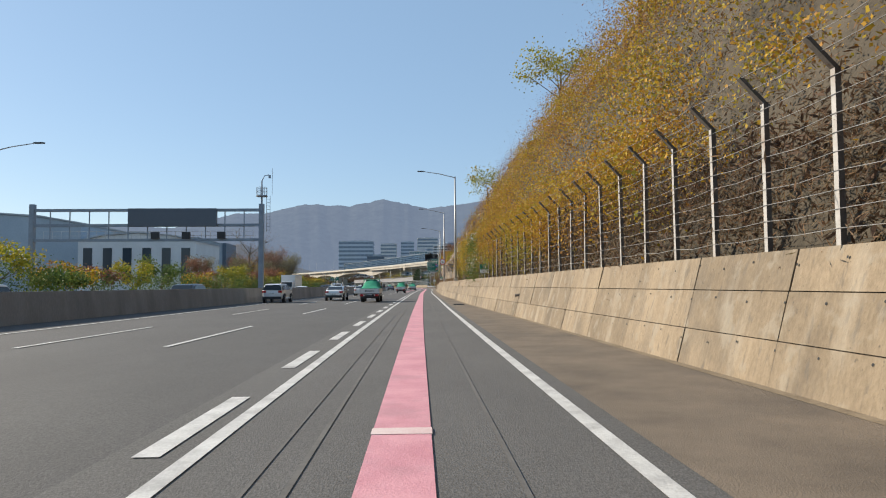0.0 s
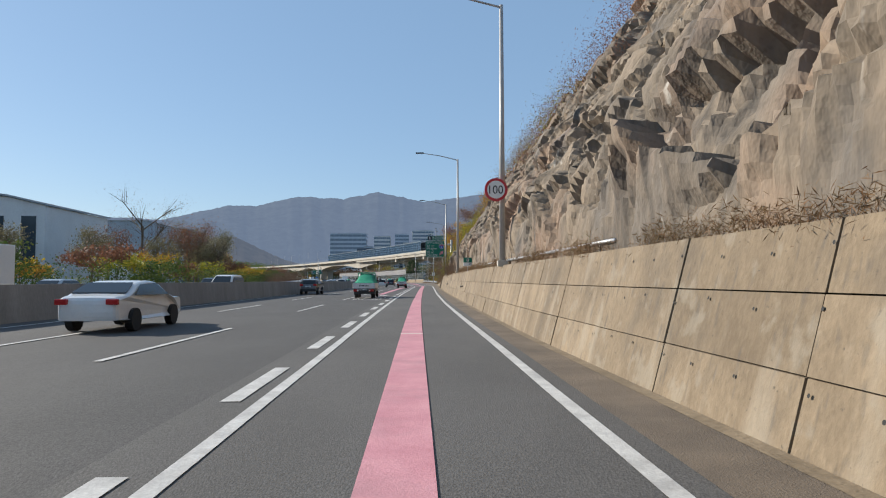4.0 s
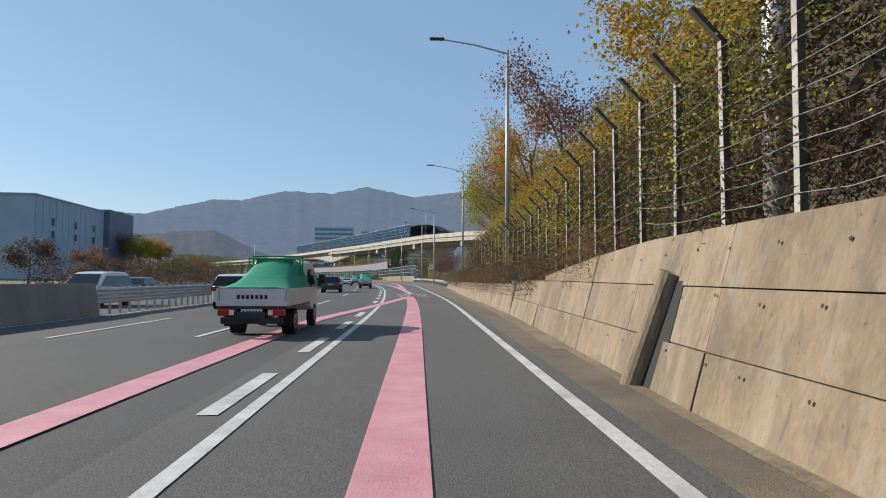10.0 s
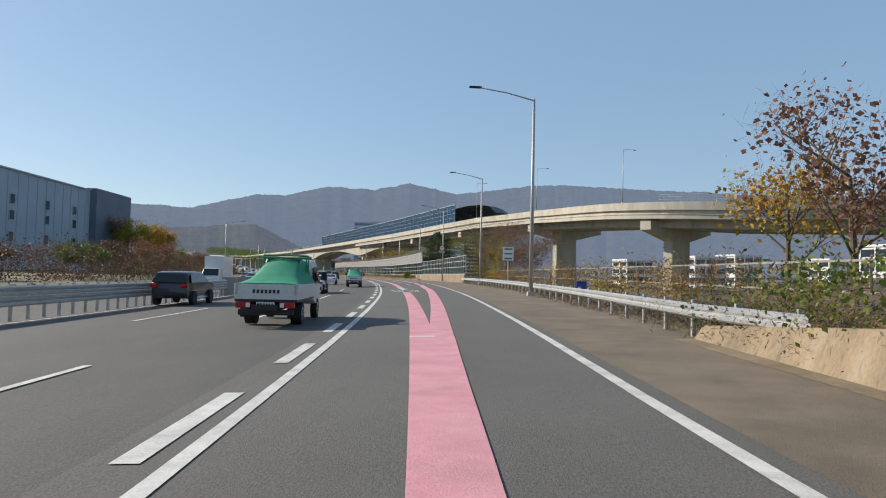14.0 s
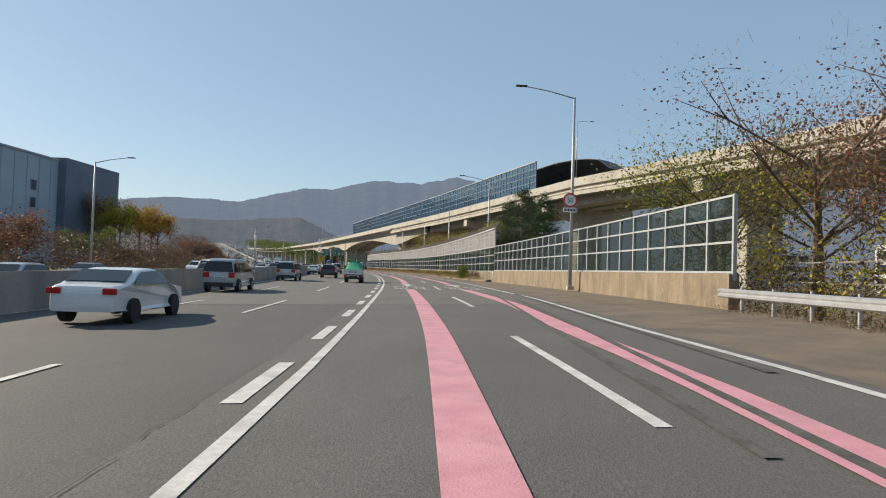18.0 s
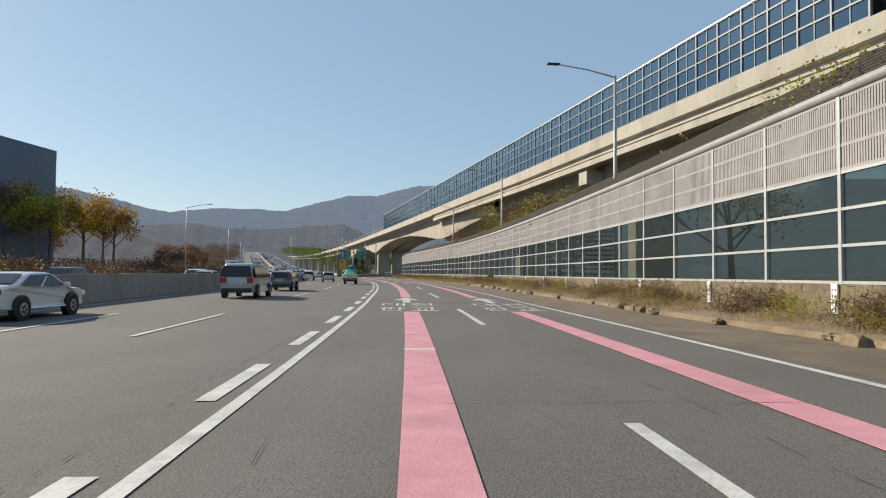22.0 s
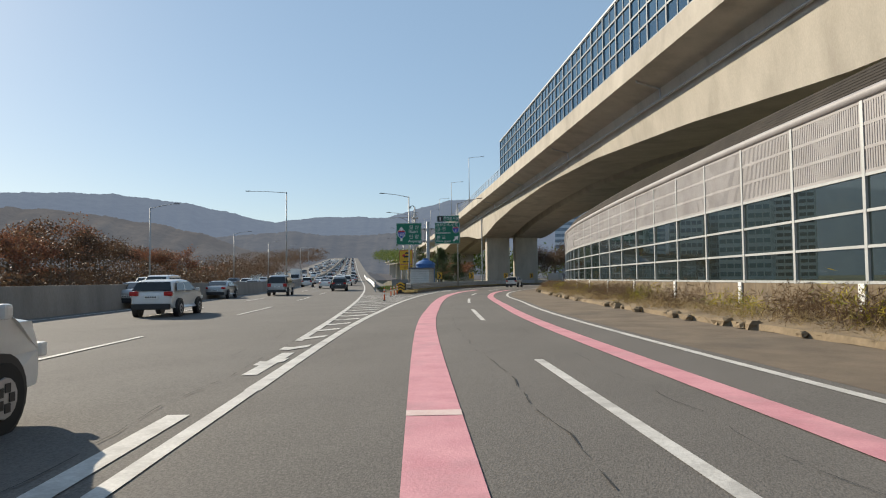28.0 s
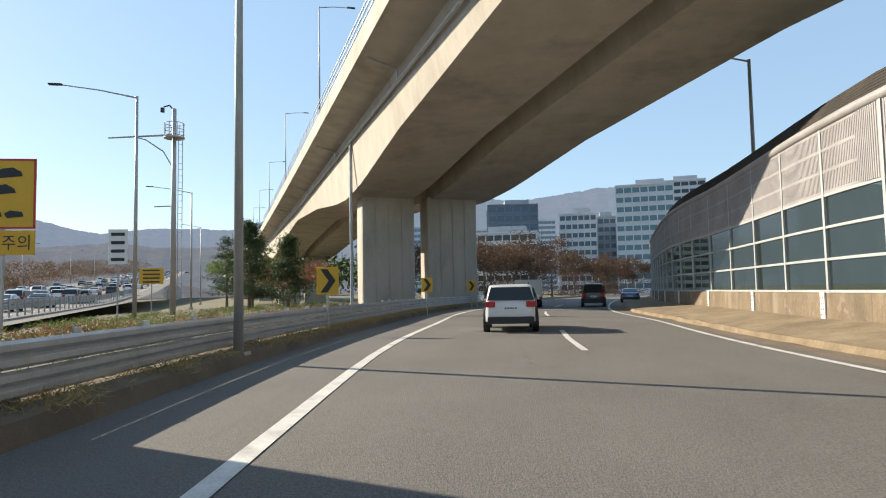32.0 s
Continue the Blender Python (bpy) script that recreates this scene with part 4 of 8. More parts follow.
def viaduct():
    t = thing("viaduct", Matrix(), "pale concrete viaduct with arched box girder and parapets", "viaduct")
    strip("parapet", VIA, [(0.5, -1.45), (0.0, -1.4), (0, 0), (0.35, 0), (0.35, -1.3)], -300, 212, 3, M_CONC, t)
    strip("edge_recess", VIA, [(0.5, -2.05), (0.5, -1.45)], -300, 212, 3, M_CONC, t)
    strip("edge_beam", VIA, [(0.9, -3.0), (0.12, -2.95), (0.12, -2.1), (0.5, -2.05)], -300, 212, 3, M_CONC, t)
    strip("parapet", VIA, [(0, -1.55), (0, 0), (0.35, 0), (0.35, -1.3)], 212, 1500, 3, M_CONC, t)
    strip("fascia", VIA, [(0.02, -1.56), (-0.08, -1.54), (-0.08, -1.12), (0.02, -1.04)], 212, 1500, 3, M_CONC, t)
    strip("parapet", VIA, [(VW, -2.2), (VW, 0), (VW - .35, 0), (VW - .35, -1.3)], -300, 1500, 4, M_CONC, t)
    strip("deck", VIA, [(0.3, -1.2), (VW - .3, -1.2)], -300, 1500, 5, M_ASPH2, t)
    strip("girder", VIA, [(0.0, -2.2), (0.12, -2.25), (1.75, -2.6), (2.6, SOFF), (16.2, SOFF), (17.2, -2.7), (VW - .12, -2.25), (VW, -2.2)], 170, 212, 2.5, M_CONC, t)
    # two boxes side by side under one slab, with a gap between them
    strip("girder", VIA, [(0.0, -1.53), (0.12, -1.58), (2.3, -2.1), (2.75, SOFF), (8.7, SOFF), (9.1, -2.9), (10.0, -2.9), (10.4, SOFF), (16.2, SOFF), (17.2, -2.7), (VW - .12, -2.25), (VW, -2.2)], 212, 1500, 2.5, M_CONC, t)
    strip("girder", VIA, [(0.0, -2.2), (0.12, -2.25), (3.0, -2.5), (3.0, -4.3), (6.0, -4.3), (6.0, -2.6), (8, -2.6), (8, -4.3), (11, -4.3), (11, -2.6), (13, -2.6), (13, -4.3), (16, -4.3), (16, -2.5), (VW - .12, -2.25), (VW, -2.2)], -300, 170, 3, M_CONC, t)
    for sp in (-140, -95, -50, -5, 40, 85, 130, 172):
        h = val(VIA.h, sp)
        m = VIA.spot(sp, VW / 2, 0)
        m.translation.z = 0
        bm = B()
        a = 9.7 if sp < 150 else 8.0
        prism(bm, [(-a, h - 3.2), (-a, h - 4.9), (-2.6, h - 6.6), (2.6, h - 6.6), (a, h - 4.9), (a, h - 3.2)], -1.1, 1.1)
        bmesh.ops.transform(bm, matrix=m, verts=bm.verts)
        part("pier_cap", bm, M_CONC, t)
        bm = B()
        box(bm, m @ Vector((0, 0, (h - 6.4) / 2 - 0.4)), (5.6, 2.0, h - 5.6), m.to_quaternion(), 0.2)
        part("pier", bm, M_CONC, t)
    for sp in (212, 331, 428, 520, 600, 690, 780, 900, 1050, 1200):
        z1 = val(VIA.h, sp) + val(SOFF, sp) + 0.3
        for u in (6.3, 12.4):
            m = VIA.spot(sp, u, 0)
            m.translation.z = 0
            bm = B()
            box(bm, m @ Vector((0, 0, z1 / 2 - 0.5)), (4.9, 2.6, z1 + 1.0), m.to_quaternion(), 0.25)
            pier = part("pier", bm, M_CONC, t)
            for x in (-1.2, 0, 1.2):
                box(bm := B(), m @ Vector((x, -1.33, z1 / 2)), (0.05, 0.06, z1), m.to_quaternion())
                part("pier_rib", bm, M_CONC, pier)
    # drain pipes along the girder
    strip("drain_pipe", VIA, [(1.75 + 0.11 * math.cos(a), -2.95 + 0.11 * math.sin(a)) for a in np.arange(0, 6.2, 1.05)], 170, 212, 3, M_GALV, t, True, smooth=True)
    strip("drain_pipe", VIA, [(2.22 + 0.1 * math.cos(a), -3.0 + 0.1 * math.sin(a)) for a in np.arange(0, 6.2, 1.05)], 212, 420, 3, M_GALV, t, True, smooth=True)
    for sp in np.arange(190, 430, 24.0):
        bm = B()
        a, b = (VIA.at(sp, u, z) for u, z in (((0.4, -2.35), (1.65, -2.75)) if sp < 212 else ((0.45, -1.78), (2.15, -2.22))))
        cyl(bm, a, b, 0.07, n=8)
        cyl(bm, b, VIA.at(sp, 1.72 if sp < 212 else 2.22, -2.95), 0.07, n=8)
        cyl(bm, VIA.at(sp, 0.4, -1.2), a, 0.07, n=8)
        part("drain_branch", bm, M_GALV, t)
    for sp in (326.5,):
        bm = B()
        a, b = VIA.at(sp, 2.3, -2.95), VIA.at(sp, 2.3, 0)
        b.z = 0
        cyl(bm, a, b, 0.14, n=10)
        part("downpipe", bm, M_FRAME, t)
    return t


viaduct()


def via_barrier():
    t = thing("viaduct_noise_barrier", Matrix(), "blue glass noise barrier standing on the viaduct parapet", "noise barrier")
    s0, s1, n = 88, 292, 68
    rows = (0.05, 1.4, 2.75, 4.1, 5.4)
    for i in range(n + 1):
        s = s0 + (s1 - s0) * i / n
        m = VIA.spot(s, 0.15, 0)
        bm = B()
        box(bm, m @ Vector((0, 0, 2.75)), (0.2, 0.15, 5.5), m.to_quaternion())
        part("post", bm, M_BLUEFR, t)
    for z in rows:
        strip("rail", VIA, [(0.06, z - .07), (0.06, z + .07), (0.24, z + .07), (0.24, z - .07)], s0, s1, 3, M_BLUEFR, t, True)
    strip("top_rail", VIA, [(0.0, 5.4), (0.0, 5.55), (0.3, 5.55), (0.3, 5.4)], s0, s1, 3, M_FRAME, t, True)
    for i in range(n):
        a, b = s0 + (s1 - s0) * i / n, s0 + (s1 - s0) * (i + 1) / n
        c = (a + b) / 2
        bm = B()
        m = VIA.spot(c, 0.15, 0)
        box(bm, m @ Vector((0, 0, 2.7)), (0.1, 0.08, 5.3), m.to_quaternion())
        part("mullion", bm, M_BLUEFR, t)
        for r in range(4):
            vs = [VIA.at(s, 0.15, z) for s, z in ((a + .1, rows[r] + .06), (b - .1, rows[r] + .06), (b - .1, rows[r + 1] - .06), (a + .1, rows[r + 1] - .06))]
            mesh("pane", vs, [(0, 1, 2, 3)], M_BGLASS, t)
    t = thing("curved_noise_barrier", Matrix(), "dark curved noise barrier along the middle of the viaduct", "noise barrier")
    grow = ((68, 72, 78, 88, 292), (0.22, 0.5, 0.65, 0.74, 0.74))
    hw = 10.0
    prof = [(hw - .1, 0), (hw - .1, 3.2), (hw - .5, 4.8), (hw - 1.6, 6.2), (hw - 3.4, 7.1), (hw - 5.5, 7.5), (hw - 5.5, 7.3), (hw - 3.4, 6.9), (hw - 1.7, 6.0), (hw - .7, 4.7), (hw - .3, 3.2), (hw - .3, 0)]
    strip("curved_panel", VIA, [(u, (grow[0], tuple(z * v for v in grow[1]))) for u, z in prof], 68, 292, 4, plain("dark_panel", (0.05, 0.058, 0.066), 0.5), t, True, smooth=False)
    for s in np.arange(88, 293, 6.0):
        bm = B()
        for a, b in (((hw - .35, 0), (hw - .35, 3.2)), ((hw - .35, 3.2), (hw - .8, 4.7)), ((hw - .8, 4.7), (hw - 1.8, 5.95)), ((hw - 1.8, 5.95), (hw - 3.4, 6.8)), ((hw - 3.4, 6.8), (hw - 5.5, 7.2))):
            cyl(bm, VIA.at(s, a[0], a[1] * 0.74), VIA.at(s, b[0], b[1] * 0.74), 0.09, n=6)
        part("rib", bm, M_BLUEFR, t)


via_barrier()


def via_fence():
    t = thing("viaduct_railing", Matrix(), "thin grey railing on the viaduct parapet", "railing")
    for s0, s1 in ((-60, -8), (292, 420)):
        for z in (0.45, 0.9, 1.3):
            strip("rail", VIA, [(0.1, z - .025), (0.1, z + .025), (0.16, z + .025), (0.16, z - .025)], s0, s1, 4, M_GALV, t, True)
        for s in np.arange(s0, s1, 3.0):
            bm = B()
            cyl(bm, VIA.at(s, 0.13, -0.05), VIA.at(s, 0.13, 1.35), 0.035, n=6)
            part("post", bm, M_GALV, t)


via_fence()


# ---- lamps ----
def street_lamp(m, h=12.9, arm=3.4, z=0.0, label="tall grey street lamp with a slim arm", r=0.13, rise=0.55, name="street_lamp"):
    t = thing(name, m, label, "street lamp", "street lamps along the road")
    bm = B()
    cyl(bm, (0, 0, 0), (0, 0, h), r, r * 0.6)
    part("pole", bm, M_POLE, t, smooth=True)
    bm = B()
    box(bm, (0, 0, 0.12), (0.42, 0.42, 0.25), bevel=0.03)
    part("base", bm, M_CONC, t)
    bm = B()
    cyl(bm, (0, 0, h - 0.1), (-arm * 0.5, 0, h + rise * 0.55), 0.05, 0.04, 8)
    cyl(bm, (-arm * 0.5, 0, h + rise * 0.55), (-arm, 0, h + rise), 0.04, 0.035, 8)
    part("arm", bm, M_POLE, t)
    bm = B()
    box(bm, (-arm - 0.3, 0, h + rise + 0.02), (0.75, 0.26, 0.1), bevel=0.03)
    part("lamp_head", bm, M_BLACK, t)
    return t


for s, u, z in ((68.1, 3.5, 1.9), (102.1, 3.4, 2.0), (136.8, 3.45, 2.1), (173.7, 3.5, 2.16), (211.5, 4.6, 1.1), (249.1, 6.6, 0.9), (286.3, 7.45, 0.1), (325, 10.4, 0.1), (363.3, 10.6, 0.1), (404, 11.5, 0.1), (444, 11.7, 0.2), (482, 11.9, 0.2), (520, 12.2, 0.2), (661, 13.7, 0.2)):
    street_lamp(ROAD.spot(s, u, z), (12.9 if s != 286.3 else 12.0) - z if s != 661 else 12.6, 3.3)
for s in (0, 36, 72, 330, 366, 402, 438, 474, 510, 546):
    street_lamp(VIA.spot(s, 0.2, -0.1, math.pi), 10.2, 2.6, rise=0.2, label="grey lamp standing on the viaduct parapet", r=0.08)

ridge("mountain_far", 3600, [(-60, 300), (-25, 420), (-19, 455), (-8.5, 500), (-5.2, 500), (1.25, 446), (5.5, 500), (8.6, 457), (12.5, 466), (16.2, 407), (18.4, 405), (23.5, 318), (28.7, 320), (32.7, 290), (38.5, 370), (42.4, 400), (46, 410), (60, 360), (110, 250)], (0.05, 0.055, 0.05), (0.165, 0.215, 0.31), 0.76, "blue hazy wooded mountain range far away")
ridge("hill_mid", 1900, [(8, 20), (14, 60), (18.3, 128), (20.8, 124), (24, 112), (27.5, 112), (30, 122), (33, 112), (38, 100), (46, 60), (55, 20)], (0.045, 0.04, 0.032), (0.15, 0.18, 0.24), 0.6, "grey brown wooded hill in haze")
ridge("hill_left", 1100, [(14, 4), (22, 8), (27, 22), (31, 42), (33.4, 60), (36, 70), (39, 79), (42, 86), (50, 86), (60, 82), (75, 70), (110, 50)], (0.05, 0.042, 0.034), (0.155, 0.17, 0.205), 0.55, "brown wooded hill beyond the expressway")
# ---- signs ----
def plate(t, w, h, m, mat, x=0.0, z=0.0, y=0.0, rim=True, name="sign_panel", label=""):
    """A flat panel in the plane y of its thing, with a white border."""
    bm = B()
    box(bm, (x, y + 0.03, z), (w, 0.05, h), bevel=0.01)
    p = part(name, bm, mat, t, label)
    if rim:
        bm = B()
        for dx, dz, sx, sz in ((0, h / 2 - 0.06, w - 0.1, 0.03), (0, -h / 2 + 0.06, w - 0.1, 0.03), (w / 2 - 0.06, 0, 0.03, h - 0.1), (-w / 2 + 0.06, 0, 0.03, h - 0.1)):
            box(bm, (x + dx, y + 0.001, z + dz), (sx, 0.012, sz))
        part("border", bm, M_SIGNW, p)
    return p


def sign_text(p, body, wid, hgt, x, z, y, mat, name="lettering"):
    return flat_text(body, name, "", mat, wid, hgt, Matrix.Translation((x, y - 0.006, z)) @ Matrix.Rotation(radians(90), 4, "X"), p)


def shape(p, pts, mat, y, name):
    vs = [(x, y, z) for x, z in pts] + [(x, y + 0.008, z) for x, z in pts]
    n = len(pts)
    fs = [tuple(range(n)), tuple(range(2 * n - 1, n - 1, -1))] + [(i, i + n, (i + 1) % n + n, (i + 1) % n) for i in range(n)]
    return mesh(name, vs, fs, mat, p)


def shield(p, x, z, num, k=1.0, y=-0.008):
    o = [(-.36, .34), (-.18, .40), (0, .34), (.18, .40), (.36, .34), (.40, .05), (.34, -.22), (.16, -.36), (0, -.44), (-.16, -.36), (-.34, -.22), (-.40, .05)]
    shape(p, [(x + a * k * 1.12, z + b * k * 1.12) for a, b in o], M_SIGNW, y, "shield_edge")
    shape(p, [(x + a * k, z + b * k) for a, b in o], M_SIGNB, y - 0.006, "shield")
    shape(p, [(x + a * k, z + b * k) for a, b in ((-.38, .2), (-.36, .34), (-.18, .40), (0, .34), (.18, .40), (.36, .34), (.38, .2))], M_SIGNR, y - 0.012, "shield_band")
    sign_text(p, num, (0.2 * k * len(num) + 0.02) if len(num) > 1 else 0.1 * k, 0.36 * k, x, z - 0.1 * k, y - 0.014, M_SIGNW)


def junction_panel(t, x, z, w=3.2, h=2.75, arrow=M_SIGNP, y=0.0):
    k = w / 3.2
    p = plate(t, w, h, None, M_GREEN, x, z, y, label="green direction panel with white lettering")
    f = y - 0.006
    sign_text(p, "경부고속도로", 2.75 * k, 0.36 * k, x - 0.05 * k, z + 1.05 * k, f, M_SIGNW)
    sign_text(p, "대 전", 1.12 * k, 0.46 * k, x - 0.8 * k, z + 0.5 * k, f, M_SIGNW)
    sign_text(p, "Daejeon", 1.75 * k, 0.34 * k, x - 0.5 * k, z + 0.02 * k, f, M_SIGNW)
    sign_text(p, "판 교", 1.12 * k, 0.46 * k, x - 0.8 * k, z - 0.52 * k, f, M_SIGNW)
    sign_text(p, "Pan-gyo", 1.8 * k, 0.36 * k, x - 0.48 * k, z - 1.04 * k, f, M_SIGNW)
    shield(p, x + 1.08 * k, z + 0.4 * k, "1", 0.9 * k, f)
    c, d = x + 1.05 * k, z - 0.72 * k
    ar = [(-.36, -.2), (-.2, -.36), (.1, -.06), (.24, -.2), (.36, .36), (-.2, .24), (-.06, .1)]
    shape(p, [(c + a * k, d + b * k) for a, b in ar], arrow, f - 0.004, "arrow")
    q = plate(t, w * 0.88, 0.78 * k, None, M_GREEN, x + 0.1, z + h / 2 + 0.48 * k, y)
    shape(q, [(x + 0.1 - w * 0.42 + a, z + h / 2 + 0.48 * k + b) for a, b in ((0, -.34 * k), (.7 * k, -.34 * k), (.7 * k, .34 * k), (0, .34 * k))], M_BLACK, f, "number_field")
    sign_text(q, "1", 0.14 * k, 0.46 * k, x + 0.1 - w * 0.42 + .35 * k, z + h / 2 + 0.48 * k, f - 0.004, M_SIGNW)
    sign_text(q, "판교분기점", 1.85 * k, 0.42 * k, x + 0.45 * k, z + h / 2 + 0.48 * k, f, M_SIGNW)


def cantilever_sign():
    t = thing("overhead_sign", ROAD.spot(187, 0, 0), "green overhead direction sign on a cantilever pole", "road sign")
    junction_panel(t, 2.05, 6.75)
    bm = B()
    cyl(bm, (4.9, 0.6, 0.5), (4.9, 0.6, 8.35), 0.24, 0.2, 16)
    part("pole", bm, M_POLE, t, smooth=True)
    bm = B()
    for z in (7.55, 6.1):
        cyl(bm, (4.9, 0.6, z), (0.9, 0.3, z), 0.09, n=10)
        cyl(bm, (4.55, 0.57, z), (4.35, 0.55, z), 0.16, n=10)
    part("arm", bm, M_POLE, t)
    bm = B()
    for x in (0.9, 2.0, 3.1):
        box(bm, (x, 0.2, 7.0), (0.08, 0.08, 3.8))
    part("rail", bm, M_POLE, t)
    bm = B()
    cyl(bm, (2.2, 0.3, 9.0), (2.2, 0.3, 10.3), 0.05, n=8)
    box(bm, (2.2, 0.1, 10.3), (0.35, 0.12, 0.1))
    box(bm, (2.4, 0.2, 9.8), (0.15, 0.25, 0.18), bevel=0.02)
    part("camera_mast", bm, M_POLE, t)


cantilever_sign()


def gore_sign():
    t = thing("gore_sign", Matrix.Translation((-104.3, 623.2, 0)) @ Matrix.Rotation(radians(13), 4, "Z"), "pair of green direction signs on one thick pole", "road sign")
    junction_panel(t, 2.75, 7.75, 3.5, 2.95, M_SIGNW)
    k, x, z = 1.11, -2.65, 7.72
    p = plate(t, 3.2 * k, 2.75 * k, None, M_GREEN, x, z, label="green direction panel with white lettering")
    sign_text(p, "일 산", 1.2 * k, 0.5 * k, x + 0.65 * k, z + 0.85 * k, -0.006, M_SIGNW)
    sign_text(p, "Ilsan", 1.1 * k, 0.4 * k, x + 0.55 * k, z + 0.32 * k, -0.006, M_SIGNW)
    sign_text(p, "안 양", 1.2 * k, 0.5 * k, x + 0.65 * k, z - 0.35 * k, -0.006, M_SIGNW)
    sign_text(p, "Anyang", 1.6 * k, 0.42 * k, x + 0.7 * k, z - 0.95 * k, -0.006, M_SIGNW)
    shape(p, [(x - 0.95 * k + a * k, z + b * k) for a, b in ((-.13, -.85), (.13, -.85), (.13, .55), (.3, .55), (0, .95), (-.3, .55), (-.13, .55))], M_SIGNW, -0.008, "arrow")
    shield(p, x - 0.95 * k, z, "100", 1.15 * k, -0.012)
    bm = B()
    cyl(bm, (0, 0.3, -0.3), (0, 0.3, 9.4), 0.27, 0.24, 16)
    part("pole", bm, M_POLE, t, smooth=True)
    bm = B()
    for z in (8.4, 6.7):
        cyl(bm, (-1.3, 0.22, z), (1.2, 0.22, z), 0.08, n=10)
        for x in (-0.5, 0.5):
            cyl(bm, (x - .12, 0.25, z), (x + .12, 0.25, z), 0.2, n=10)
    part("arm", bm, M_POLE, t)


gore_sign()


def round_sign(m, num, label, d=0.95, under=None):
    t = thing("speed_sign", m, label, "road sign")
    bm = B()
    cyl(bm, (0, -0.02, 0), (0, 0.02, 0), d / 2, n=28)
    p = part("disc", bm, M_SIGNR, t)
    bm = B()
    cyl(bm, (0, -0.028, 0), (0, 0.01, 0), d * 0.385, n=28)
    part("face", bm, M_SIGNW, p)
    sign_text(p, num, 0.2 * len(num) * d, 0.36 * d, 0, 0, -0.028, M_BLACK)
    bm = B()
    box(bm, (0, 0.07, 0), (0.1, 0.1, 0.5))
    part("bracket", bm, M_GALV, t)
    if under:
        plate(t, d * 0.95, 0.3, None, M_SIGNW, 0, -d * 0.68, 0, False, "sub_panel")
        bm = B()
        for i in range(4):
            box(bm, (-0.3 + i * 0.2, -0.006, -d * 0.68), (0.13, 0.01, 0.16))
        part("lettering_bars", bm, M_BLACK, t)


round_sign(ROAD.spot(101.85, 3.12, 5.12), "100", "round speed limit sign with red rim on a lamp pole")
round_sign(ROAD.spot(363.1, 10.42, 6.0), "50", "round speed limit sign with red rim and small panel below", 0.95, True)


def km_sign(s, u, z, low):
    t = thing("kilometre_sign", ROAD.spot(s, u, z), "small green and white distance marker above the wall", "distance marker")
    p = plate(t, 0.62, 0.36, None, M_GREEN, 0, 0.18, 0, False)
    sign_text(p, "0", 0.16, 0.24, 0, 0.18, 0, M_SIGNW)
    q = plate(t, 0.62, 0.24, None, M_SIGNW, 0, -0.12, 0, False)
    sign_text(q, low, 0.12, 0.2, 0.18, -0.12, 0, M_BLACK)
    bm = B()
    cyl(bm, (0, 0.07, -0.9), (0, 0.07, 0.3), 0.03, n=8)
    part("post", bm, M_GALV, t)


km_sign(122.4, 3.42, 2.7, "8")
km_sign(204.1, 4.0, 1.3, "7")
km_sign(44.0, 4.3, 2.5, "9")
km_sign(480.0, 10.3, 0.95, "4")


def yellow_sign():
    t = thing("accident_sign", Matrix.Translation((-112.5, 634.9, 0)) @ Matrix.Rotation(radians(14), 4, "Z"), "orange warning sign about skidding accidents", "road sign")
    p = plate(t, 2.1, 2.3, None, M_YEL, 0, 4.9, 0, False)
    bm = B()
    for dx, dz, sx, sz in ((0, 1.12, 2.1, 0.06), (0, -1.12, 2.1, 0.06), (1.02, 0, 0.06, 2.3), (-1.02, 0, 0.06, 2.3)):
        box(bm, (dx, 0, 4.9 + dz), (sx, 0.02, sz))
    part("border", bm, M_SIGNR, p)
    star = [(math.cos(a) * (0.35 if i % 2 else 0.18) - 0.35, 5.2 + math.sin(a) * (0.35 if i % 2 else 0.18)) for i, a in enumerate(np.arange(0, 6.28, 0.4488))]
    shape(p, star, M_SIGNR, -0.008, "burst")
    for x, z in ((0.25, 5.5), (0.05, 4.95)):
        shape(p, [(x - .4, z - .1), (x + .4, z - .02), (x + .35, z + .12), (x + .1, z + .26), (x - .25, z + .22), (x - .4, z + .08)], M_BLACK, -0.012, "car_symbol")
    for x in (-0.45, 0.2):
        shape(p, [(x, 4.1), (x + .5, 4.15), (x + .45, 4.3), (x + .1, 4.35), (x - .1, 4.25)], M_BLACK, -0.012, "skid_symbol")
    q = plate(t, 2.1, 0.8, None, M_YEL, 0, 3.3, 0, False)
    sign_text(q, "길주의", 1.3, 0.5, 0.25, 3.3, 0, M_BLACK)
    bm = B()
    cyl(bm, (0, 0.12, -0.3), (0, 0.12, 6.0), 0.09, n=12)
    part("pole", bm, M_GALV, t)


yellow_sign()


def chevron_sign(x, y, z, k, yaw):
    t = thing("chevron_sign", Matrix.Translation((x, y, 0)) @ Matrix.Rotation(yaw, 4, "Z"), "yellow curve marker with a black chevron", "road sign", "curve markers")
    p = plate(t, 0.75 * k, 0.95 * k, None, M_YEL, 0, z, 0, False)
    shape(p, [(a * k, z + b * k) for a, b in ((-.24, .4), (0, .4), (.28, 0), (0, -.4), (-.24, -.4), (.04, 0))], M_BLACK, -0.008, "chevron")
    bm = B()
    cyl(bm, (0, 0.08, -0.3), (0, 0.08, z), 0.035, n=8)
    part("post", bm, M_GALV, t)


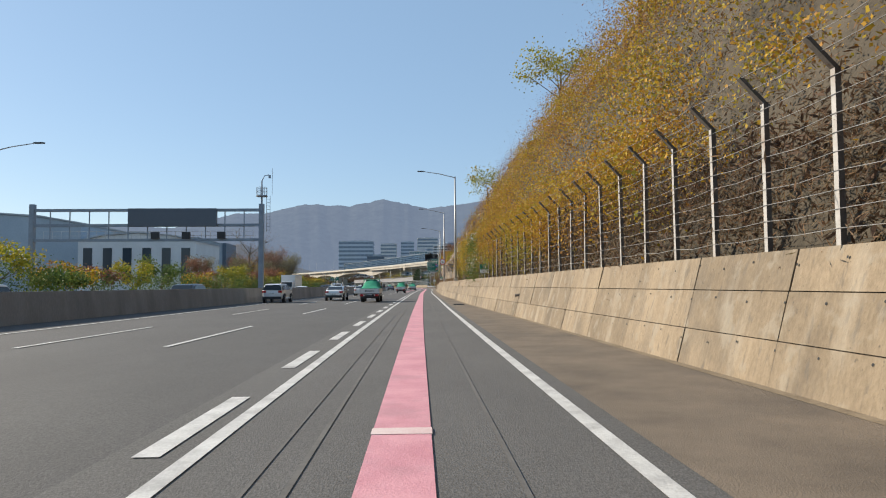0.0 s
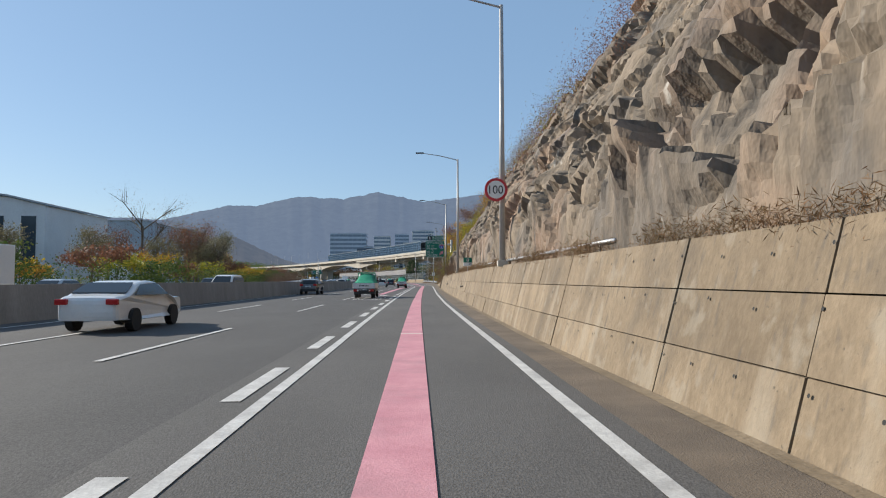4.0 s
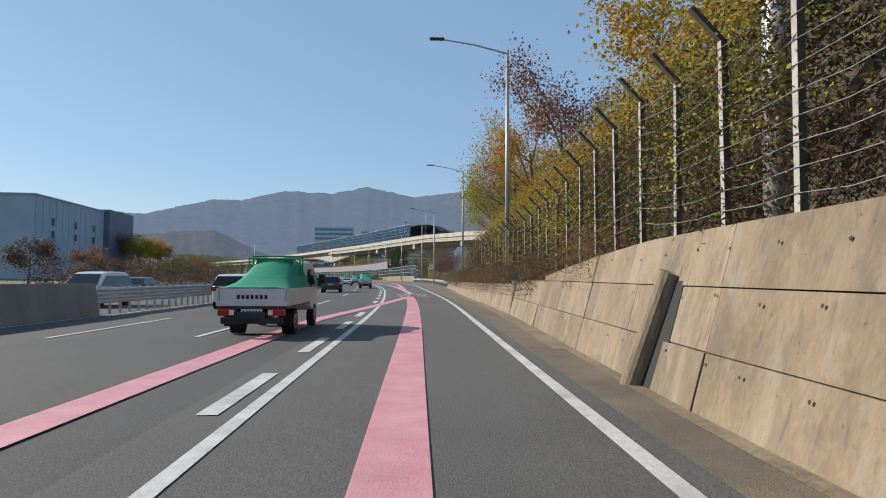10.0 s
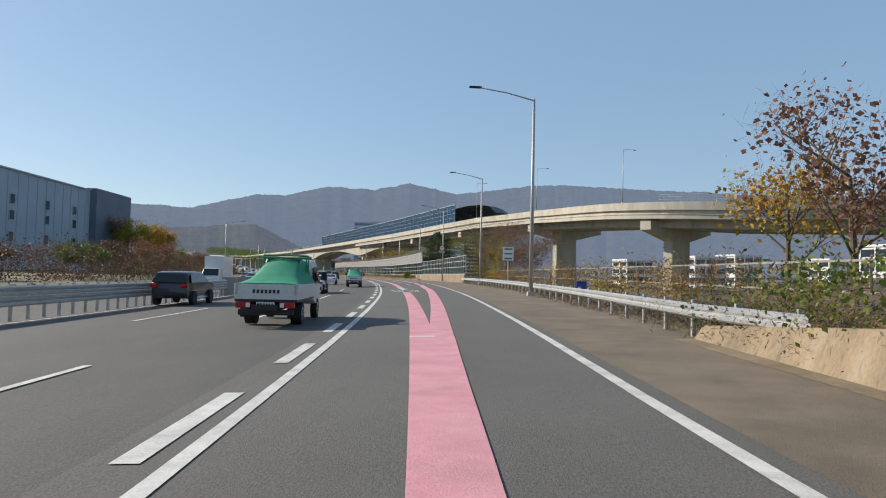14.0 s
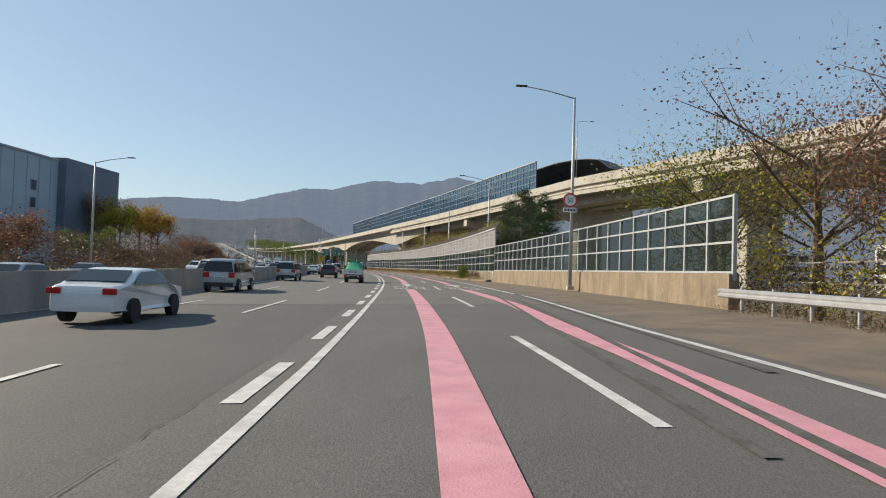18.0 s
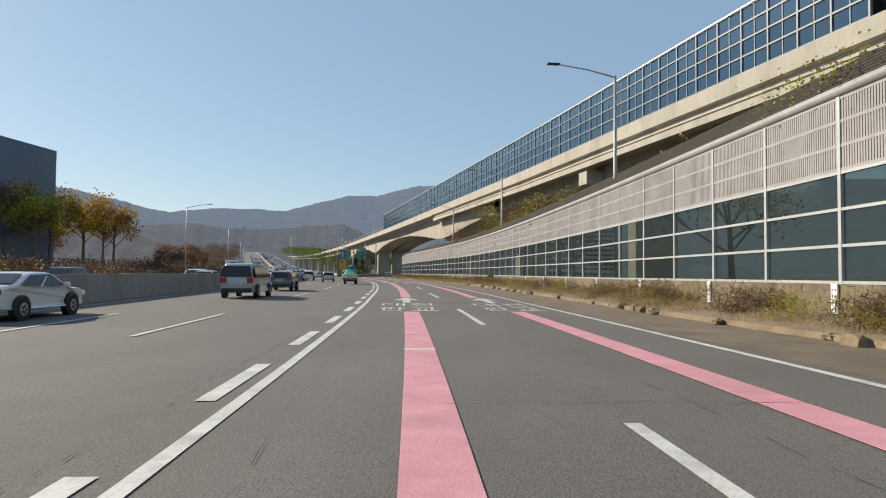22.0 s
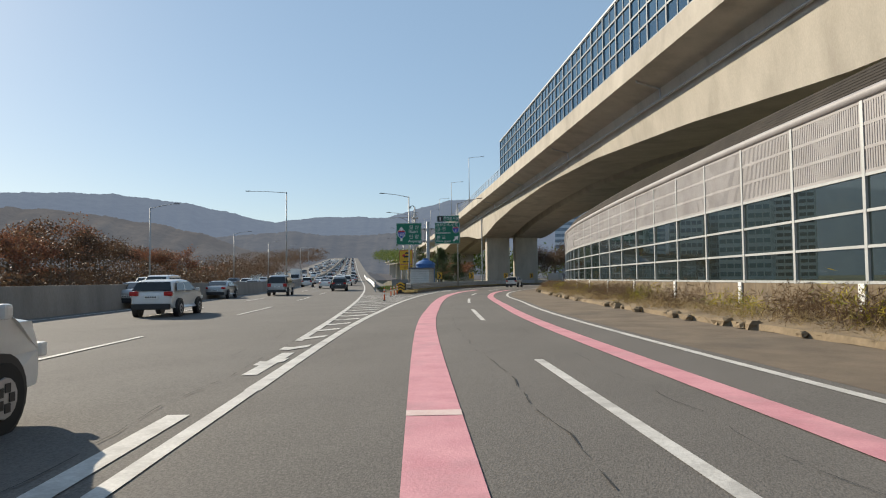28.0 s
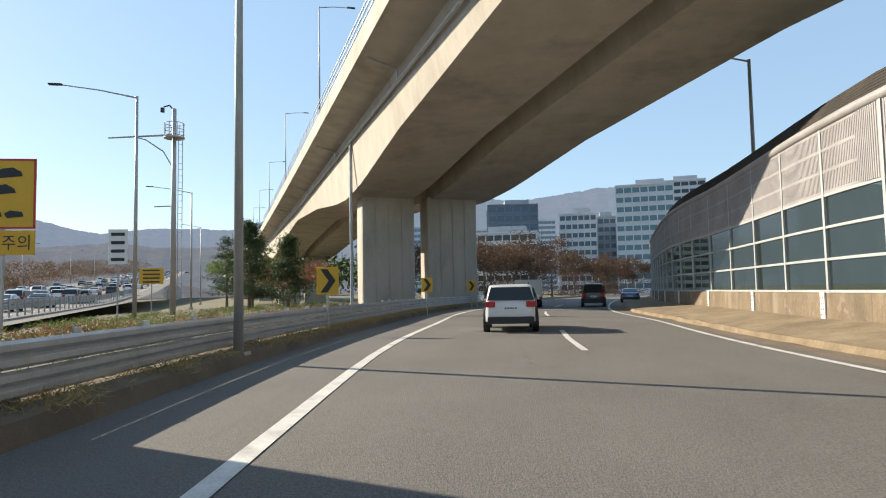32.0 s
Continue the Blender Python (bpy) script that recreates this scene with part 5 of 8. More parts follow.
for x, y, z, k in ((-101.3, 619.6, 1.85, 0.85), (-102.4, 637.5, 1.9, 1.0), (-101.6, 656.5, 1.9, 0.95), (-99.8, 671.0, 1.9, 0.95)):
    chevron_sign(x, y, z, k, radians(8))


def small_sign(m, w, h, z, mat, label, bars=4):
    t = thing("notice_sign", m, label, "road sign")
    p = plate(t, w, h, None, mat, 0, z, 0, False)
    bm = B()
    for i in range(bars):
        box(bm, (0, -0.006, z + h * (0.36 - 0.72 * i / max(1, bars - 1))), (w * 0.7, 0.01, h * 0.09))
    part("lettering_bars", bm, M_BLACK if mat is not M_BLACK else M_SIGNW, p)
    bm = B()
    cyl(bm, (0, 0.07, -0.4), (0, 0.07, z + h * 0.3), 0.045, n=8)
    part("post", bm, M_GALV, t)


small_sign(Matrix.Translation((-117.3, 648.5, 0)) @ Matrix.Rotation(radians(14), 4, "Z"), 1.0, 1.9, 4.2, M_SIGNW, "white notice sign with rows of text")
small_sign(Matrix.Translation((-121, 658, 0)) @ Matrix.Rotation(radians(14), 4, "Z"), 1.6, 1.1, 2.9, M_YEL, "small orange warning sign")
small_sign(ROAD.spot(306, 9.8, 0), 1.0, 1.2, 3.2, M_SIGNW, "white notice sign beside the guard rail", 3)
small_sign(ROAD.spot(281, 9.0, -0.2), 0.55, 0.45, 1.0, M_SIGNB, "small blue sign beyond the guard rail", 2)


# ---- gantry ----
def gantry():
    t = thing("gantry", Matrix.Translation((-34, 74.5, 0)) @ Matrix.Rotation(radians(2), 4, "Z"), "grey steel gantry with a message board over the opposite lanes", "gantry")
    for x in (-13, 13):
        bm = B()
        box(bm, (x, 0, 5.4), (0.55, 0.55, 11.2), bevel=0.04)
        part("column", bm, M_POLEB, t)
    for z, h in ((10.3, 0.32), (8.55, 0.32), (6.85, 0.3)):
        bm = B()
        box(bm, (0, 0, z), (25.6, 0.34, h))
        part("beam", bm, M_POLEB, t)
    for x in np.arange(-11, 12, 2.2):
        bm = B()
        box(bm, (x, 0, 8.6), (0.1, 0.1, 3.4))
        part("strut", bm, M_POLEB, t)
    bm = B()
    box(bm, (3.0, -0.4, 9.4), (10.0, 0.5, 2.1), bevel=0.05)
    part("message_board", bm, plain("board_grey", (0.10, 0.12, 0.15), 0.5), t)
    bm = B()
    for x in np.arange(-12, 12.1, 1.0):
        cyl(bm, (x, 0.5, 6.95), (x, 0.5, 7.9), 0.025, n=6)
    for z in (7.4, 7.9):
        cyl(bm, (-12, 0.5, z), (12, 0.5, z), 0.025, n=6)
    part("catwalk_rail", bm, M_GALV, t)
    for x in (1.0, 4.5, 8.5):
        bm = B()
        box(bm, (x, -0.3, 7.35), (0.9, 0.35, 0.8), bevel=0.03)
        part("signal_box", bm, M_BLACK, t)
    cage = B()
    for z in (12.0, 12.45, 12.9):
        for i in range(10):
            a, b = 6.283 * i / 10, 6.283 * (i + 1) / 10
            cyl(cage, (13 + .6 * math.cos(a), .6 * math.sin(a), z), (13 + .6 * math.cos(b), .6 * math.sin(b), z), 0.025, n=6)
    for i in range(8):
        a = 6.283 * i / 8
        cyl(cage, (13 + .6 * math.cos(a), .6 * math.sin(a), 11.9), (13 + .6 * math.cos(a), .6 * math.sin(a), 12.9), 0.025, n=6)
    cyl(cage, (13, 0, 11.85), (13, 0, 11.95), 0.65, n=14)
    part("platform_cage", cage, M_POLEB, t)
    bm = B()
    cyl(bm, (13, 0, 10.9), (13, 0, 13.7), 0.12, 0.08, 10)
    cyl(bm, (13, 0, 13.7), (13.3, 0, 14.3), 0.05, n=8)
    cyl(bm, (13.3, 0, 14.3), (13.8, 0, 14.4), 0.05, n=8)
    box(bm, (13.9, 0, 14.2), (0.25, 0.25, 0.35), bevel=0.05)
    cyl(bm, (14.2, 0, 12), (14.2, 0, 15.2), 0.02, n=6)
    part("camera_mast", bm, M_POLEB, t)
    lad = B()
    for x in (13.5, 13.9):
        cyl(lad, (x, 0.3, 7.8), (x, 0.3, 12.0), 0.03, n=6)
    for z in np.arange(8, 12, 0.4):
        cyl(lad, (13.5, 0.3, z), (13.9, 0.3, z), 0.02, n=6)
    part("ladder", lad, M_POLEB, t)


M_POLEB = surf("blue_grey_steel", (0.20, 0.24, 0.29), (0.27, 0.31, 0.36), 1.0, 0.5, 0, 20.0, 0.3)
gantry()


# ---- guard rails ----
def guard_rail(name, line, s0, s1, u, side, label, mats, rails=1, base=0.0, posts=2.0):
    t = thing(name, Matrix(), label, "guard rail")
    d = -0.05 * side
    for r in range(rails):
        zc = 0.62 + 0.34 * r
        pf = [(0, -.16), (d, -.12), (d, -.05), (0, 0), (d, .05), (d, .12), (0, .16)]
        strip("rail", line, [((u[0], tuple(v + a for v in u[1])) if isinstance(u, tuple) else u + a, base + zc + b) for a, b in pf], s0, s1, 2, mats, t)
        strip("rail_back", line, [((u[0], tuple(v + a + 0.02 * side for v in u[1])) if isinstance(u, tuple) else u + a + 0.02 * side, base + zc + b) for a, b in pf], s0, s1, 4, mats, t)
    for s in np.arange(s0 + 0.5, s1, posts):
        bm = B()
        p = line.at(s, val(u, s) + 0.13 * side, base - 0.2)
        cyl(bm, p, p + Vector((0, 0, 1.05 + 0.34 * (rails - 1))), 0.06, n=8)
        part("post", bm, M_GALV, t)


guard_rail("guard_rail_right", ROAD, 258, 344, ((258, 262, 275, 300, 320, 344), (6.4, 6.3, 7.4, 9.2, 10.2, 11.0)), 1, "galvanised guard rail along the shoulder", M_GALV, 1)
GLU = ((606, 615, 629, 640, 650, 662, 690, 720), (-3.8, -4.45, -4.9, -5.0, -4.95, -4.85, -4.6, -4.5))
guard_rail("guard_rail_gore", ROAD, 614, 720, GLU, -1, "long weathered steel guard rail along the island", M_GALV, 2, -0.12)
guard_rail("guard_rail_median", MAIN, 206, 296, off(LANE1, -7.55), -1, "steel guard rail on close posts in the median", M_GALV, 2, 0.0, 1.0)
guard_rail("guard_rail_island", MAIN, 620, 760, -1.2, 1, "steel guard rail along the expressway edge", M_GALV, 2, 0.0, 2.0)


def mast():
    t = thing("camera_tower", Matrix.Translation((-122.7, 663.9, 0)), "slim steel camera tower with ladder and platform", "camera tower")
    bm = B()
    cyl(bm, (0, 0, -0.5), (0, 0, 16.4), 0.24, 0.16, 12)
    part("column", bm, M_POLE, t, smooth=True)
    bm = B()
    for z in (14.2, 14.7, 15.2):
        for i in range(10):
            a, b = 6.283 * i / 10, 6.283 * (i + 1) / 10
            cyl(bm, (.75 * math.cos(a), .75 * math.sin(a), z), (.75 * math.cos(b), .75 * math.sin(b), z), 0.03, n=6)
    for i in range(8):
        a = 6.283 * i / 8
        cyl(bm, (.75 * math.cos(a), .75 * math.sin(a), 14.1), (.75 * math.cos(a), .75 * math.sin(a), 15.2), 0.03, n=6)
    cyl(bm, (0, 0, 14.0), (0, 0, 14.1), 0.8, n=14)
    part("platform_cage", bm, M_POLE, t)
    bm = B()
    for x in (0.3, 0.65):
        cyl(bm, (x, 0.1, 2), (x, 0.1, 14), 0.03, n=6)
    for z in np.arange(2, 14, 0.5):
        cyl(bm, (0.3, 0.1, z), (0.65, 0.1, z), 0.02, n=6)
    part("ladder", bm, M_POLE, t)
    bm = B()
    cyl(bm, (0, 0, 14.3), (-5.6, 0, 14.3), 0.09, 0.06, 8)
    part("arm", bm, M_POLE, t)
    bm = B()
    cyl(bm, (0, 0, 11.5), (-0.9, 0, 13.0), 0.05, n=8)
    cyl(bm, (-0.9, 0, 13.0), (-2.4, 0, 14.0), 0.05, n=8)
    cyl(bm, (-2.4, 0, 14.0), (-3.4, 0, 14.3), 0.05, n=8)
    part("brace", bm, M_POLE, t)
    bm = B()
    cyl(bm, (0, 0, 8.6), (-1.6, 0, 8.6), 0.05, n=8)
    part("arm", bm, M_POLE, t)
    bm = B()
    cyl(bm, (0, 0, 16.2), (-0.4, 0, 16.7), 0.06, n=8)
    cyl(bm, (-0.4, 0, 16.7), (-0.9, 0, 16.6), 0.06, n=8)
    box(bm, (-1.0, 0, 16.35), (0.25, 0.25, 0.4), bevel=0.05)
    part("camera_head", bm, M_BLACK, t)


mast()
street_lamp(Matrix.Translation((-118.1, 651.4, 0)) @ Matrix.Rotation(radians(16), 4, "Z"), 13.4, 4.2, label="tall grey street lamp on the grassy island")
street_lamp(Matrix.Translation((-132.8, 686, 0)) @ Matrix.Rotation(radians(20), 4, "Z"), 13.4, 4.2, label="tall grey street lamp on the grassy island")
street_lamp(Matrix.Translation((-150, 722, 0)) @ Matrix.Rotation(radians(24), 4, "Z"), 13.4, 4.2, label="tall grey street lamp on the grassy island")
street_lamp(Matrix.Translation((-107.6, 624.4, 0)) @ Matrix.Rotation(radians(13), 4, "Z"), 13.2, 3.6, label="tall grey street lamp behind the direction sign")
street_lamp(Matrix.Translation((-101.9, 629.2, 0)) @ Matrix.Rotation(radians(185), 4, "Z"), 12.5, 3.0, label="thick grey street lamp beside the guard rail", r=0.11)
for s in (48, 390, 515, 572, 640, 700, 760, 820, 890, 950):
    street_lamp(MAIN.spot(s, -31.5, 0, math.pi), 11.5, 3.2, label="grey street lamp across the expressway")
street_lamp(MAIN.spot(650, -14.4, 0), 15, 5.5, label="tall median lamp with a long arm", rise=0.1)


def pump_house():
    t = thing("pump_shed", Matrix.Translation((-103.9, 619.6, 0)) @ Matrix.Rotation(radians(10), 4, "Z"), "small white panelled shed with a blue roof", "shed")
    bm = B()
    box(bm, (0.15, 0, 1.4), (2.5, 3.4, 2.8), bevel=0.02)
    part("wall", bm, M_SHED, t)
    bm = B()
    for z in np.arange(0.3, 2.7, 0.3):
        box(bm, (0.15, -1.71, z), (2.4, 0.02, 0.02))
        box(bm, (1.41, 0, z), (0.02, 3.3, 0.02))
    part("cladding_joint", bm, plain("joint_grey", (0.3, 0.3, 0.29), 0.8), t)
    bm = B()
    box(bm, (0.15, 0, 2.86), (2.9, 3.9, 0.14), bevel=0.03)
    part("roof", bm, plain("roof_blue", (0.04, 0.09, 0.18), 0.5), t)
    bm = B()
    box(bm, (-2.4, -2.0, 0.7), (2.2, 0.12, 1.4))
    part("screen", bm, plain("screen_grey", (0.25, 0.25, 0.25), 0.8), t)
    t = thing("water_tank", Matrix.Translation((-104.2, 622.0, 0)), "blue plastic water tank beside the shed", "water tank")
    bm = B()
    cyl(bm, (0, 0, 0.2), (0, 0, 3.3), 1.28, n=32)
    part("body", bm, M_TANK, t, smooth=False)
    bm = B()
    for a, b, r, q in ((3.3, 3.5, 1.36, 1.36), (3.5, 3.85, 1.36, 0.9), (3.85, 4.05, 0.9, 0.35), (4.05, 4.25, 0.36, 0.36)):
        cyl(bm, (0, 0, a), (0, 0, b), r, q, 32)
    part("lid", bm, M_TANK, t)
    bm = B()
    prev = None
    for i in range(14):
        a = math.pi * i / 13
        p = (1.2 + 0.35 + 0.35 * -math.cos(a), -0.4, 3.6 + 0.7 * math.sin(a))
        if prev:
            cyl(bm, prev, p, 0.05, n=8)
        prev = p
    cyl(bm, prev, (2.1, -0.5, 0.1), 0.05, n=8)
    part("hose", bm, M_BLACK, t)


M_SHED = surf("shed_panel", (0.55, 0.56, 0.56), (0.68, 0.68, 0.67), 1.0, 0.7, 0, 12.0)
M_TANK = surf("tank_blue", (0.03, 0.12, 0.33), (0.05, 0.17, 0.42), 1.0, 0.5, 0, 12.0)
pump_house()


def crash_cushion():
    t = thing("crash_cushion", Matrix.Translation((-97.8, 598.6, 0)) @ Matrix.Rotation(radians(17), 4, "Z"), "low crash barrier end with yellow and black chevrons", "crash barrier")
    bm = B()
    for z in (0.3, 0.6, 0.88):
        box(bm, (0.0, 4.0, z), (1.0, 8.0, 0.24), bevel=0.05)
    part("body", bm, M_GALV, t)
    bm = B()
    cyl(bm, (0, 0.0, 0.1), (0, 0.0, 1.05), 0.5, n=20)
    p = part("nose", bm, M_BLACK, t)
    for k in range(3):
        z = 0.25 + 0.3 * k
        shape(p, [(-.42, z - .08), (0, z + .16), (.42, z - .08), (.42, z + .07), (0, z + .31), (-.42, z + .07)], M_YEL, -0.52, "chevron")


crash_cushion()


def delineator(p):
    t = thing("delineator_post", Matrix.Translation(p), "orange flexible delineator post in the gore", "delineator", "delineator posts")
    bm = B()
    cyl(bm, (0, 0, 0), (0, 0, 0.06), 0.12, 0.1, 12)
    part("base", bm, M_BLACK, t)
    bm = B()
    cyl(bm, (0, 0, 0.06), (0, 0, 0.85), 0.05, 0.045, 10)
    part("post", bm, M_ORANGE, t)
    bm = B()
    for z in (0.45, 0.68):
        cyl(bm, (0, 0, z), (0, 0, z + 0.1), 0.052, n=10)
    part("reflector_band", bm, M_SIGNW, t)


for x, y in ((-90.5, 578.8), (-94.5, 588.8), (-95.8, 592.4), (-96.9, 595.6)):
    delineator(Vector((x, y, 0)))


# ---- fence on the wall ----
def fence(s0, s1, step, u_off, label, h=2.45):
    """Channel posts with an arm bent towards the road, strung with barbed wire."""
    t = thing("wire_fence", Matrix(), label, "fence")
    rnd = random.Random(int(s0))
    tops = []
    for s in np.arange(s0, s1, step):
        z0 = (val(TOPZ, s) if s < 190 else val(LOWZ, s) + 0.2) - 0.15
        m = ROAD.spot(s, val(WALLBASE, s) + u_off, z0) @ Matrix.Rotation(rnd.uniform(-.012, .012), 4, "Y")
        bm = B()
        hh = h + 0.15
        box(bm, (0.0, -0.045, hh / 2), (0.035, 0.012, hh))
        box(bm, (0.035, 0.0, hh / 2), (0.065, 0.1, hh))
        bmesh.ops.transform(bm, matrix=m, verts=bm.verts)
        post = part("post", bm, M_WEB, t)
        bm = B()
        box(bm, (-0.012, 0, hh / 2), (0.014, 0.1, hh))
        bmesh.ops.transform(bm, matrix=m, verts=bm.verts)
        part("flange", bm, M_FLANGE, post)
        bm = B()
        box(bm, (-0.17, 0, hh + 0.19), (0.62, 0.1, 0.06), Euler((0, radians(47), 0)).to_quaternion())
        bmesh.ops.transform(bm, matrix=m, verts=bm.verts)
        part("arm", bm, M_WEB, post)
        tops.append(m)
    for x, z in [(-0.03, 0.4 + k * 0.26) for k in range(9)] + [(-0.2, h + 0.36), (-0.38, h + 0.55)]:
        bm = B()
        for a, b in zip(tops, tops[1:]):
            p, q = a @ Vector((x, 0, z)), b @ Vector((x, 0, z))
            mid = (p + q) / 2 - Vector((0, 0, rnd.uniform(0.0, 0.05)))
            cyl(bm, p, mid, 0.006, n=3)
            cyl(bm, mid, q, 0.006, n=3)
        part("wire", bm, M_LWIRE, t)


# one rusty steel: shade painted into web and arm, sunlight into the flange
M_WEB = surf("shaded_post_side", (0.065, 0.057, 0.05), (0.12, 0.105, 0.09), 2.5, 0.8, 0.2, 30.0, stain=(0.08, 0.045, 0.03), stain_scale=1.5)
M_FLANGE = surf("sunlit_post_face", (0.3, 0.285, 0.265), (0.42, 0.4, 0.375), 2.5, 0.7, 0.1, 30.0, stain=(0.2, 0.13, 0.09), stain_scale=1.5, stain_amt=0.7)
fence(-28.25, 66, 1.75, 0.78, "tall wire fence with angled posts grown over by vines")
fence(166.7, 237.8, 1.7, 0.9, "tall wire fence with angled posts grown over by vines")
for s, u, h, ps, pu, pz in ((167.5, 4.5, 5.0, 165.0, 4.4, 2.0), (241.3, 6.05, 2.9, 240.0, 5.95, 1.3)):
    t = thing("wooden_prop", Matrix(), "weathered leaning timber prop beside the fence", "timber prop")
    bm = B()
    a = ROAD.at(s, u, 0.9)
    cyl(bm, a, a + Vector((0, 0, h)), 0.12, 0.11, 8)
    part("post", bm, M_POST, t)
    bm = B()
    cyl(bm, ROAD.at(ps, pu, pz), a + Vector((0, 0, h - 0.25)), 0.1, 0.09, 8)
    part("timber", bm, M_POST, t)
t = thing("wall_cable", Matrix(), "thin black cables hanging along the low wall", "cable")
for z in (-0.12, -0.34):
    strip("cable", ROAD, [(off(WALLBASE, -0.02 + .014 * math.cos(a)), (LOWZ[0], tuple(v + z + .014 * math.sin(a) for v in LOWZ[1]))) for a in (0, 2.1, 4.2)], 200, 254, 2, M_BLACK, t, True)
t = thing("drain_channel", ROAD.spot(187.4, val(WALLBASE, 187.4), 0), "concrete drain channel leaning in a slot of the wall", "drain channel")
bm = B()
cyl(bm, (-0.08, 0.42, -0.05), (0.36, 0.1, 1.5), 0.17, n=16)
part("channel", bm, M_WALL, t)
# dark block just proud of the wall, standing in for the shaded recess
bm = B()
prism(bm, [(-0.012, -0.02), (0.366, 1.4), (0.5, 1.4), (0.5, -0.02)], -0.28, 0.36)
part("slot", bm, M_DARK, t)


def pipe_rail():
    t = thing("pipe_rail", Matrix(), "low steel pipe rail on top of the wall", "railing")
    strip("pipe", ROAD, [(off(WALLBASE, 0.85 + .05 * math.cos(a)), off(TOPZ, 0.22 + .05 * math.sin(a))) for a in np.arange(0, 6.2, 1.05)], 88, 128, 2, M_GALV, t, True, smooth=True)
    for s in np.arange(89, 128, 2.2):
        bm = B()
        p = ROAD.at(s, val(WALLBASE, s) + 0.87, val(TOPZ, s) - 0.1)
        box(bm, p + Vector((0, 0, 0.18)), (0.08, 0.06, 0.4))
        part("bracket", bm, M_POST, t)


pipe_rail()
t = thing("weep_pipe", Matrix(), "rusty drain pipe end sticking out of the wall", "drain pipe")
for s in (123.5, 152.8, 30.0):
    bm = B()
    cyl(bm, ROAD.at(s, val(WALLBASE, s) + 0.05, 0.95), ROAD.at(s, val(WALLBASE, s) + 0.4, 1.0), 0.06, n=10)
    part("pipe", bm, M_POST, t)
t = thing("drain_grate", ROAD.spot(48.4, 2.75, 0), "dark steel drain grate at the foot of the wall", "drain grate")
for i in range(9):
    part("bar", box(B(), (0, -0.8 + i * 0.2, 0.01), (0.7, 0.06, 0.04)), M_BLACK, t)
# no hollow below: a flat dark sheet gives the darkness under the bars
bm = B()
box(bm, (0, 0, 0.0), (0.85, 1.9, 0.012))
part("pit", bm, M_DARK, t)

# ---- vehicles ----
def paintmat(name, c, metal=0.0):
    m = plain(name, c, 0.3, metal, 0.6)
    return m


P_WHITE, P_SILVER, P_BLACK = paintmat("car_white", (0.72, 0.72, 0.71)), paintmat("car_silver", (0.42, 0.43, 0.44), 0.3), paintmat("car_black", (0.018, 0.02, 0.028))
P_GREY, P_NAVY, P_BLUE = paintmat("car_grey", (0.12, 0.12, 0.125), 0.2), paintmat("car_navy", (0.025, 0.035, 0.06)), paintmat("car_blue", (0.08, 0.2, 0.42))
M_TAIL = plain("tail_lamp_red", (0.45, 0.02, 0.02), 0.2)
M_RIM = plain("wheel_rim", (0.45, 0.45, 0.46), 0.3, 0.7)
M_NET = surf("green_net", (0.0, 0.20, 0.10), (0.01, 0.29, 0.16), 2.5, 0.7, 0.4, 90.0)
M_BEDW = surf("truck_bed_white", (0.60, 0.61, 0.60), (0.74, 0.74, 0.73), 1.5, 0.45, 0, 12.0, stain=(0.4, 0.38, 0.34), stain_scale=1.5)


def wheel(t, x, y, r=0.33, w=0.22):
    bm = B()
    cyl(bm, (x - w / 2, y, r), (x + w / 2, y, r), r, n=20)
    p = part("wheel", bm, M_DARK, t)
    bm = B()
    sx = 1 if x > 0 else -1
    cyl(bm, (x + sx * w * 0.3, y, r), (x + sx * (w / 2 + 0.012), y, r), r * 0.66, r * 0.58, 14)
    part("rim", bm, M_RIM, p)
    bm = B()
    for i in range(5):
        a = 6.283 * i / 5
        box(bm, (x + sx * (w / 2 + 0.014), y + 0.3 * r * math.cos(a), r + 0.3 * r * math.sin(a)), (0.01, 0.09, 0.09))
    part("rim_opening", bm, M_BLACK, p)


def hull(bm, prof, hw, belt, roof, tuck=0.2, front=0.12):
    """A car's shell: the side outline across the width, drawn in towards the roof and the ends."""
    xs = (-1.0, -0.985, -0.94, -0.85, -0.5, 0.0, 0.5, 0.85, 0.94, 0.985, 1.0)
    cut = []
    for p, q in zip(prof, prof[1:] + prof[:1]):
        cut += [(p[0] * .8 + q[0] * .2, p[1] * .8 + q[1] * .2), (p[0] * .2 + q[0] * .8, p[1] * .2 + q[1] * .8)]
    prof = cut
    y0, y1 = min(p[0] for p in prof), max(p[0] for p in prof)
    rows = []
    for k in xs:
        row = []
        for y, z in prof:
            f = 1 - tuck * max(0, z - belt) / (roof - belt)
            e = 1 - front * max(0.0, abs((2 * y - y0 - y1) / (y1 - y0)) - 0.72) / 0.28
            lip = 0.09 * (max(0.0, abs(k) - 0.85) / 0.15) ** 2.2 + 0.02 * abs(k)
            zc = z - lip * (0.6 if z > belt else -0.3)
            far = abs(2 * y - y0 - y1) / (y1 - y0)
            yc = y + lip * (-1 if y > (y0 + y1) / 2 else 1) * (1 if far > 0.9 else 0.4)
            row.append(bm.verts.new((k * hw * f * e, yc, zc)))
        rows.append(row)
    n = len(prof)
    for a, b in zip(rows, rows[1:]):
        for i in range(n):
            bm.faces.new((a[i], a[(i + 1) % n], b[(i + 1) % n], b[i]))
    bm.faces.new(rows[0])
    bm.faces.new(list(reversed(rows[-1])))
    return bm


